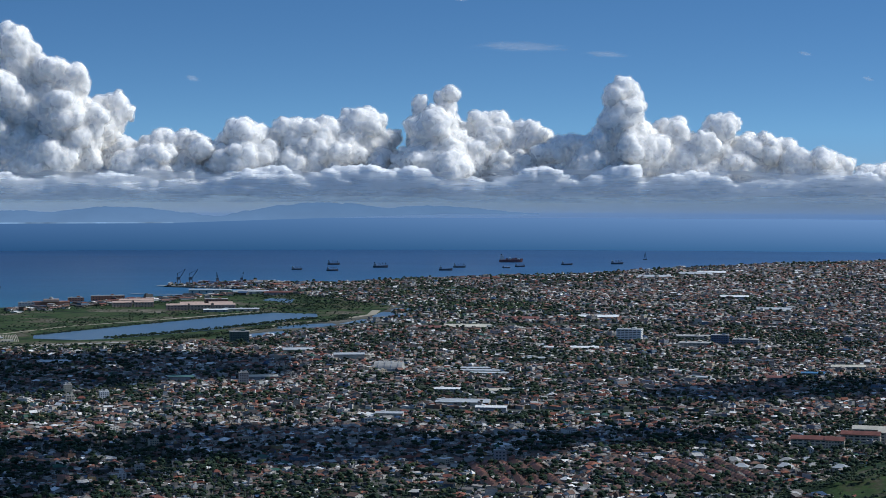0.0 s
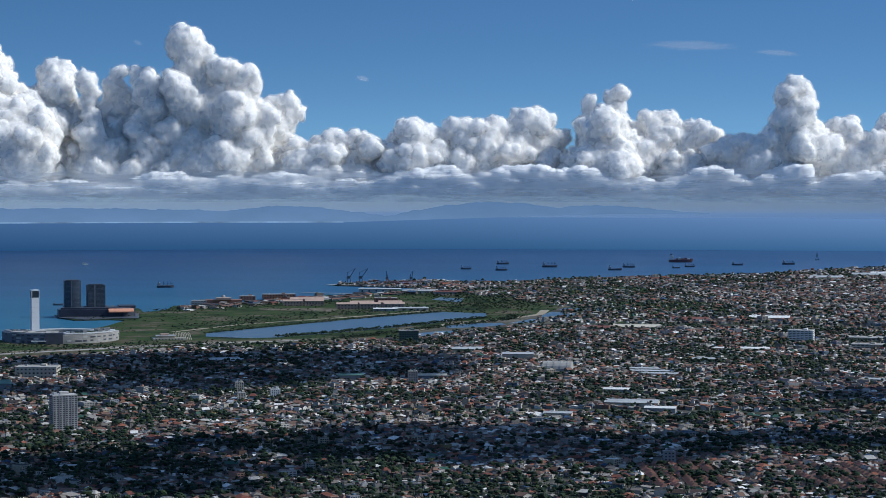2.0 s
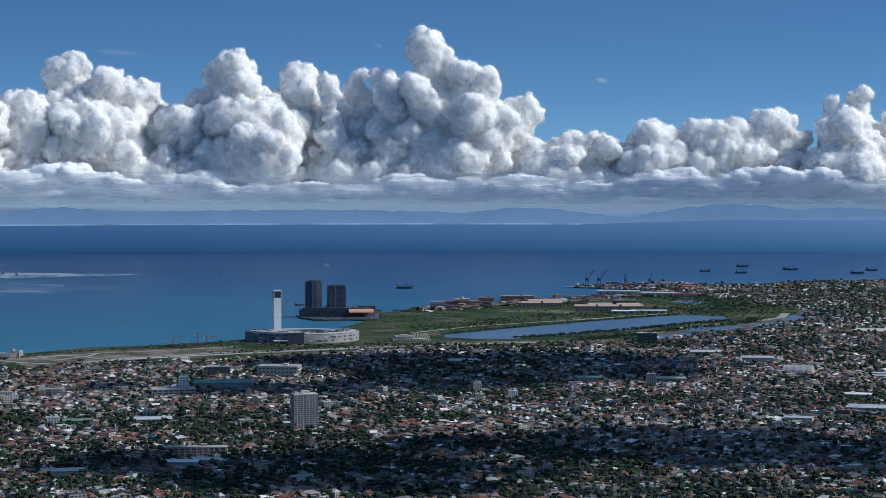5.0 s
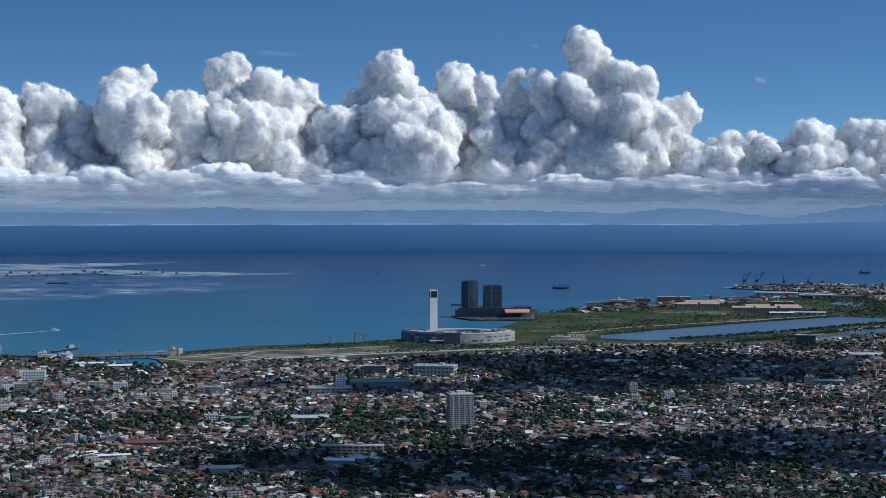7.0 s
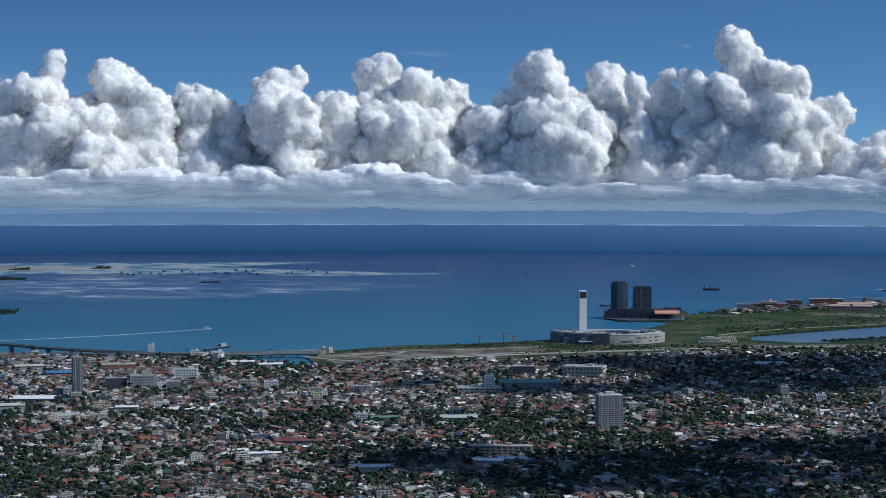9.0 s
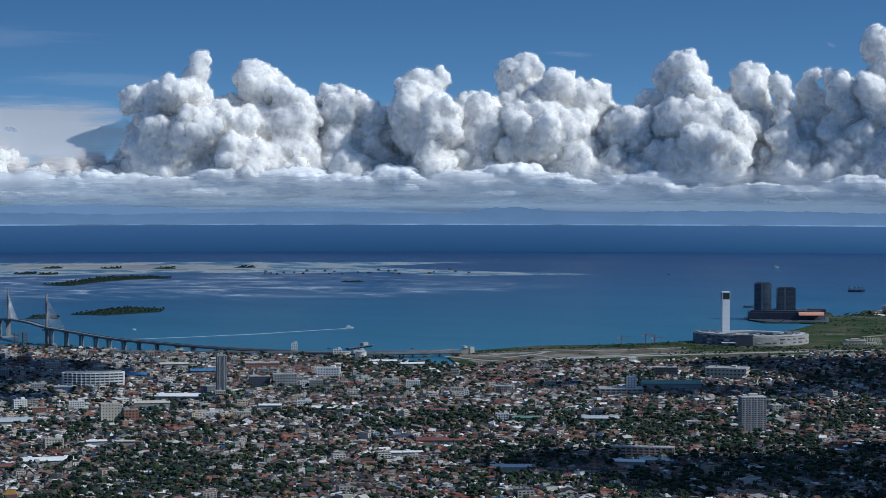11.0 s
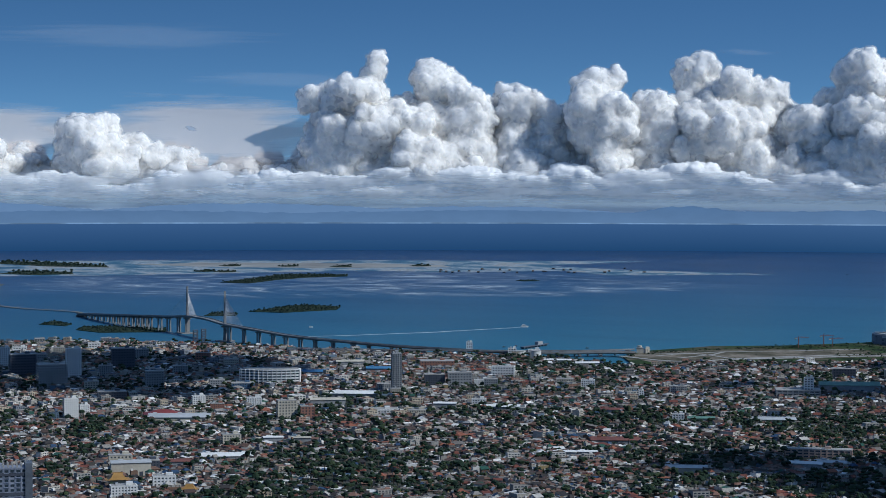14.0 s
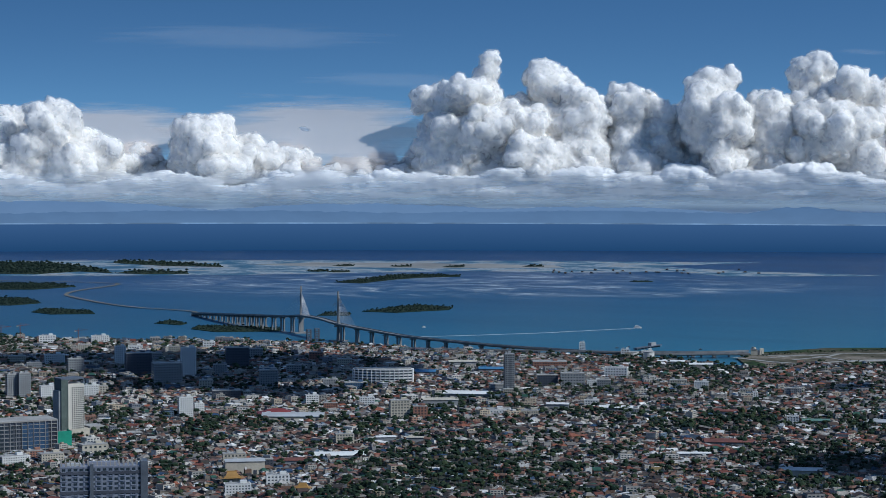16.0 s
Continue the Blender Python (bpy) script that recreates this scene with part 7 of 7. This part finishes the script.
block(-977, 1989, 5.7, 6.0, 8.0, 5, WHITE, 0)
block(-839, 1400, 14.2, 8.5, 15.1, 7, CREAM, 12)
block(-824, 1405, 10.0, 6.0, 10.9, 5, RUST_WALL, 8)
block(-904, 1459, 11.4, 6.9, 7.9, 5, WHITE, 5)
block(-797, 1257, 12.2, 7.3, 8.4, 5, CREAM, 12)
block(-799, 1668, 11.4, 6.8, 8.5, 5, GREY, 0)
block(-733, 1082, 13.4, 8.0, 7.4, 4, WHITE, 5)
block(-781, 1135, 14.1, 8.5, 7.1, 4, DARK, 5)
block(-804, 1138, 14.3, 8.6, 8.6, 4, CREAM, 5)
block(-1057, 1545, 13.4, 8.1, 16.3, 8, BLUE_GLASS, 4)
block(-848, 1598, 16.7, 10.0, 4.6, 3, CREAM, 0)
block(-1178, 1359, 9.2, 6.0, 20.3, 14, GREY, 18)
block(-1170, 1364, 9.2, 6.0, 21.2, 14, GREY, 18)
block(-1149, 1368, 11.9, 7.1, 11.9, 8, WHITE, 15)
block(-1279, 1627, 9.6, 6.0, 18.1, 10, WHITE, 10)
block(-1152, 1561, 12.9, 7.8, 27.9, 15, WHITE, 8)
block(-1136, 1509, 24.2, 14.5, 19.3, 9, GREY, 10)
block(-1203, 1556, 22.2, 13.3, 21.2, 9, DARK, 8)
block(-1262, 1541, 13.3, 8.0, 14.3, 7, GREY, 12)
block(-1484, 1767, 16.6, 9.9, 9.5, 4, WHITE, 5)
block(-1446, 1806, 17.8, 10.7, 8.3, 4, WHITE, 4)
block(-1337, 1602, 18.2, 10.9, 9.6, 5, WHITE, 6)
block(-982, 1327, 10.2, 6.1, 16.1, 10, WHITE, 15)
block(-988, 1352, 6.9, 6.0, 8.6, 6, WHITE, 15)
block(-1045, 1529, 15.2, 9.1, 16.1, 8, GREY, 6)
block(-1175, 1668, 20.9, 12.5, 18.8, 8, DARK, 6)
block(-1198, 1729, 16.2, 9.7, 11.9, 6, GREY, 0)
block(-1032, 1450, 22.8, 13.7, 7.3, 4, DARK, 3)
block(-949, 1449, 9.8, 6.0, 8.0, 5, WHITE, 12)
block(-916, 1425, 10.4, 6.3, 6.1, 4, RUST_WALL, 5)
block(-1132, 1401, 12.0, 7.2, 10.2, 6, WHITE, 10)
block(-1137, 1422, 9.3, 6.0, 7.5, 4, CREAM, 10)
block(-930, 1074, 18.2, 10.9, 5.8, 4, WHITE, 18)
block(-914, 1091, 14.6, 8.8, 6.6, 4, CREAM, 18)
block(-935, 1099, 11.1, 6.7, 5.9, 4, RUST_WALL, 18)
block(-908, 1126, 17.0, 10.2, 8.9, 3, CREAM, 20)
block(-736, 1045, 15.1, 9.0, 6.5, 4, WHITE, 6)
block(-1305, 1746, 11.2, 6.7, 7.8, 4, CREAM, 0)
block(-1313, 1815, 11.5, 6.9, 6.9, 3, WHITE, 0)
block(-1147, 1759, 12.9, 7.8, 8.6, 4, RUST_WALL, 0)
block(-1094, 1726, 13.6, 8.2, 7.3, 4, CREAM, 0)
block(-1006, 1648, 14.9, 8.9, 8.9, 5, GREY, 0)
block(-1393, 1716, 13.6, 8.2, 7.9, 4, CREAM, 0)
block(-1374, 1592, 16.2, 9.7, 7.5, 4, CREAM, 5)
block(-1324, 1558, 13.6, 8.2, 6.3, 4, GREY, 5)
block(-1350, 1742, 13.6, 8.1, 6.8, 3, WHITE, 0)
block(-1279, 1680, 13.0, 7.8, 7.6, 4, GREY, 0)
block(-1091, 1637, 13.1, 7.9, 9.1, 5, GREY, 0)
block(-1089, 1501, 11.4, 6.9, 7.6, 4, CREAM, 0)
block(-1139, 1591, 12.0, 7.2, 11.0, 6, GREY, 0)
block(-1004, 1562, 12.4, 7.4, 7.6, 4, GREY, 5)
block(-982, 1567, 19.0, 11.4, 5.7, 3, BLUE_GLASS, 5)
block(-754, 1552, 10.6, 6.4, 5.3, 3, WHITE, 0)
block(-764, 1466, 12.7, 7.6, 5.1, 3, CREAM, 4)
block(-702, 1515, 11.1, 6.7, 5.1, 4, GREY, 0)
block(-580, 1534, 8.4, 6.0, 5.0, 3, WHITE, 0)
block(-677, 1684, 10.2, 6.1, 5.6, 3, CREAM, 0)
block(-794, 1465, 25.6, 15.3, 4.3, 2, WHITE, 4)

# ships and boats
ship(-249, 3733, 18.3, 'cargo')
ship(-195, 3905, 22.1, 'cargo')
ship(-187, 3700, 20.0, 'cargo')
ship(-109, 3812, 26.5, 'cargo')
ship(4, 3724, 23.0, 'tanker')
ship(28, 3817, 21.6, 'cargo')
ship(123, 4008, 43.3, 'red')
ship(109, 3801, 13.7, 'tanker')
ship(134, 3840, 17.8, 'cargo')
ship(220, 3911, 20.1, 'tanker')
ship(312, 3944, 22.4, 'cargo')
ship(378, 4113, 7.4, 'rig')
ship(-656, 3189, 25.1, 'cargo')
ship(-719, 2808, 13.4, 'tanker')
ship(-1039, 3526, 3.8, 'tanker')
ship(-928, 3815, 11.1, 'ferry')
ship(-1054, 2289, 9.1, 'ferry')
ship(-1269, 2172, 4.5, 'ferry')
ship(-883, 2071, 3.5, 'boat')
ship(-958, 2059, 3.5, 'boat')
ship(-964, 2043, 3.5, 'boat')

# ---- clouds overhead, whose shade lies over parts of the town ----
def overhead(x, y, rx, ry, seed, z=760):
    """A flat-based cumulus high over the town, standing between the sun and the ground at (x, y)."""
    r = np.random.default_rng(seed)
    c = Vector((x, y, 0)) + sun_dir * (z / sun_dir.z)
    chunks = []
    for k in range(26):
        a, q = r.random() * 6.3, math.sqrt(r.random())
        s = min(rx, ry) * r.uniform(.28, .5)
        tv, tt = LUMPS[3][r.integers(8)]
        v, t = stamp(tv, tt, np.array([[c.x + rx * q * math.cos(a) * .85, c.y + ry * q * math.sin(a) * .85, z + r.uniform(0, 25)]]), np.array([[s, s, s * .45]]), np.array([r.random() * 6.3]))
        chunks.append((v, t, np.zeros(len(t), int)))
    v, t, m = gather(chunks)
    tagged(new("cloud", mesh_from("cloud", v, t, [THIN_CLOUD], m, True)), "fair-weather cumulus high over the town", "cloud", "cumulus clouds overhead", "structure")


overhead(-330, 2010, 185, 135, 1)
overhead(-500, 1770, 130, 45, 2)
overhead(-345, 1845, 115, 55, 14)
overhead(-325, 1325, 170, 85, 3)
overhead(-225, 1445, 90, 55, 13)
overhead(245, 1800, 75, 60, 4)
overhead(-50, 1475, 190, 100, 5)
overhead(130, 1515, 100, 52, 9)
overhead(-1190, 1650, 230, 130, 6)
overhead(345, 1840, 90, 70, 7)
overhead(-1060, 1500, 140, 60, 11)


# ---- the town ----
def green_share(x, y):
    """How wooded the town is at a place, 0 to 1."""
    g = 0.3 * field(x, y, 170, 31) + 0.4 * field(x, y, 52, 32) + 0.3 * field(x, y, 19, 33)
    for cx, cy, r in WOODS:
        g = np.maximum(g, 0.66 - 0.4 * np.hypot(x - cx, (y - cy) * 0.6) / r)
    g = g - 0.05 * np.clip((np.hypot(x, y) - 1500) / 250, 0, 1) * (np.degrees(np.arctan2(x, y)) < -12)
    return g


WOODS = [(-330, 1330, 60), (-420, 1400, 50), (130, 1560, 50), (80, 1500, 40), (270, 1750, 50), (320, 1780, 45), (-250, 1330, 40), (-610, 1500, 40)]
for r0, r1, a0, a1, step, size, templ, tstep, tsize, cut in (
        (1180, 1700, -41.9, 11.9, 5.0, 4.2, TREES_NEAR, 6.2, 5.2, .55), (1700, 2560, -41.9, 11.9, 5.0, 3.9, TREES_FAR, 6.8, 5.2, .57), (2560, 4300, -8, 11.9, 6.4, 4.4, TREES_SMALL, 8.2, 4.4, .60)):
    x, y = town_points(step, r0, r1, a0, a1, RNG)
    g = green_share(x, y)
    wood = within(WOOD_POLY, x, y)
    centre = np.clip((-np.degrees(np.arctan2(x, y)) - 17) / 16, 0, 1) * np.clip((np.hypot(x, y) - 1400) / 300, 0, 1)
    tall = (RNG.random(len(x)) < 0.008 + 0.035 * centre) & ~wood & (g < .55)
    keep = (RNG.random(len(x)) < np.clip((cut - g) * 9 + .5, 0.2, 0.85)) & (~wood | (RNG.random(len(x)) < 0.5)) & ~tall
    az, rr = np.degrees(np.arctan2(x, y)), np.hypot(x, y)
    one = keep & (rr > 1288) & (rr < 1318) & (az > -31) & (az < -25.2)
    single_houses(x[one], y[one], RNG, size)
    keep &= ~one
    houses(x[keep], y[keep], RNG, size, "houses", HOUSES_NEAR if r1 < 1800 else HOUSES_FAR)
    flat_blocks(x[tall], y[tall], RNG, "flat_blocks")
    x, y = town_points(tstep, r0, r1, a0, a1, RNG)
    g = green_share(x, y)
    wood = within(WOOD_POLY, x, y)
    keep = (RNG.random(len(x)) < np.clip((g - cut) * 9 + .75, 0.26, 0.86)) | (wood & (RNG.random(len(x)) < np.clip((field(x, y, 70, 51) - .45) * 5, .04, .8)))
    trees(x[keep], y[keep], RNG, templ, tsize, "trees")

# low buildings strung along the shore of the reclaimed land and the harbour
r = np.random.default_rng(61)
line = np.array([(-560, 2735), (-500, 2835), (-440, 2950), (-360, 3010), (-310, 3120), (-230, 3190), (-270, 3300)], float)
seg, f = r.integers(len(line) - 1, size=330), r.random(330)
xy = line[seg] + (line[seg + 1] - line[seg]) * f[:, None] + r.normal(0, 16, (330, 2)) + np.array([18, -6])
ok = within(LAND_POLY, xy[:, 0] - 12, xy[:, 1] + 12)
houses(xy[ok, 0], xy[ok, 1], r, 8.0, "shore_buildings", HOUSES)
x, y = jitter_grid(-720, -100, 2000, 3050, 8, r)
ok = within(MEADOW_POLY, x, y) & (field(x, y, 60, 71) * .6 + field(x, y, 18, 72) * .4 > .53) & (r.random(len(x)) < .7)
for p in (LAGOON_POLY, CHANNEL_POLY, POND_POLY, BASIN_POLY):
    ok &= ~within(p, x, y)
for cx, cy, cr in KEEP_CLEAR:
    ok &= np.hypot(x - cx, y - cy) > cr
trees(x[ok], y[ok], r, TREES_FAR, 2.2, "scrub", 0.6)
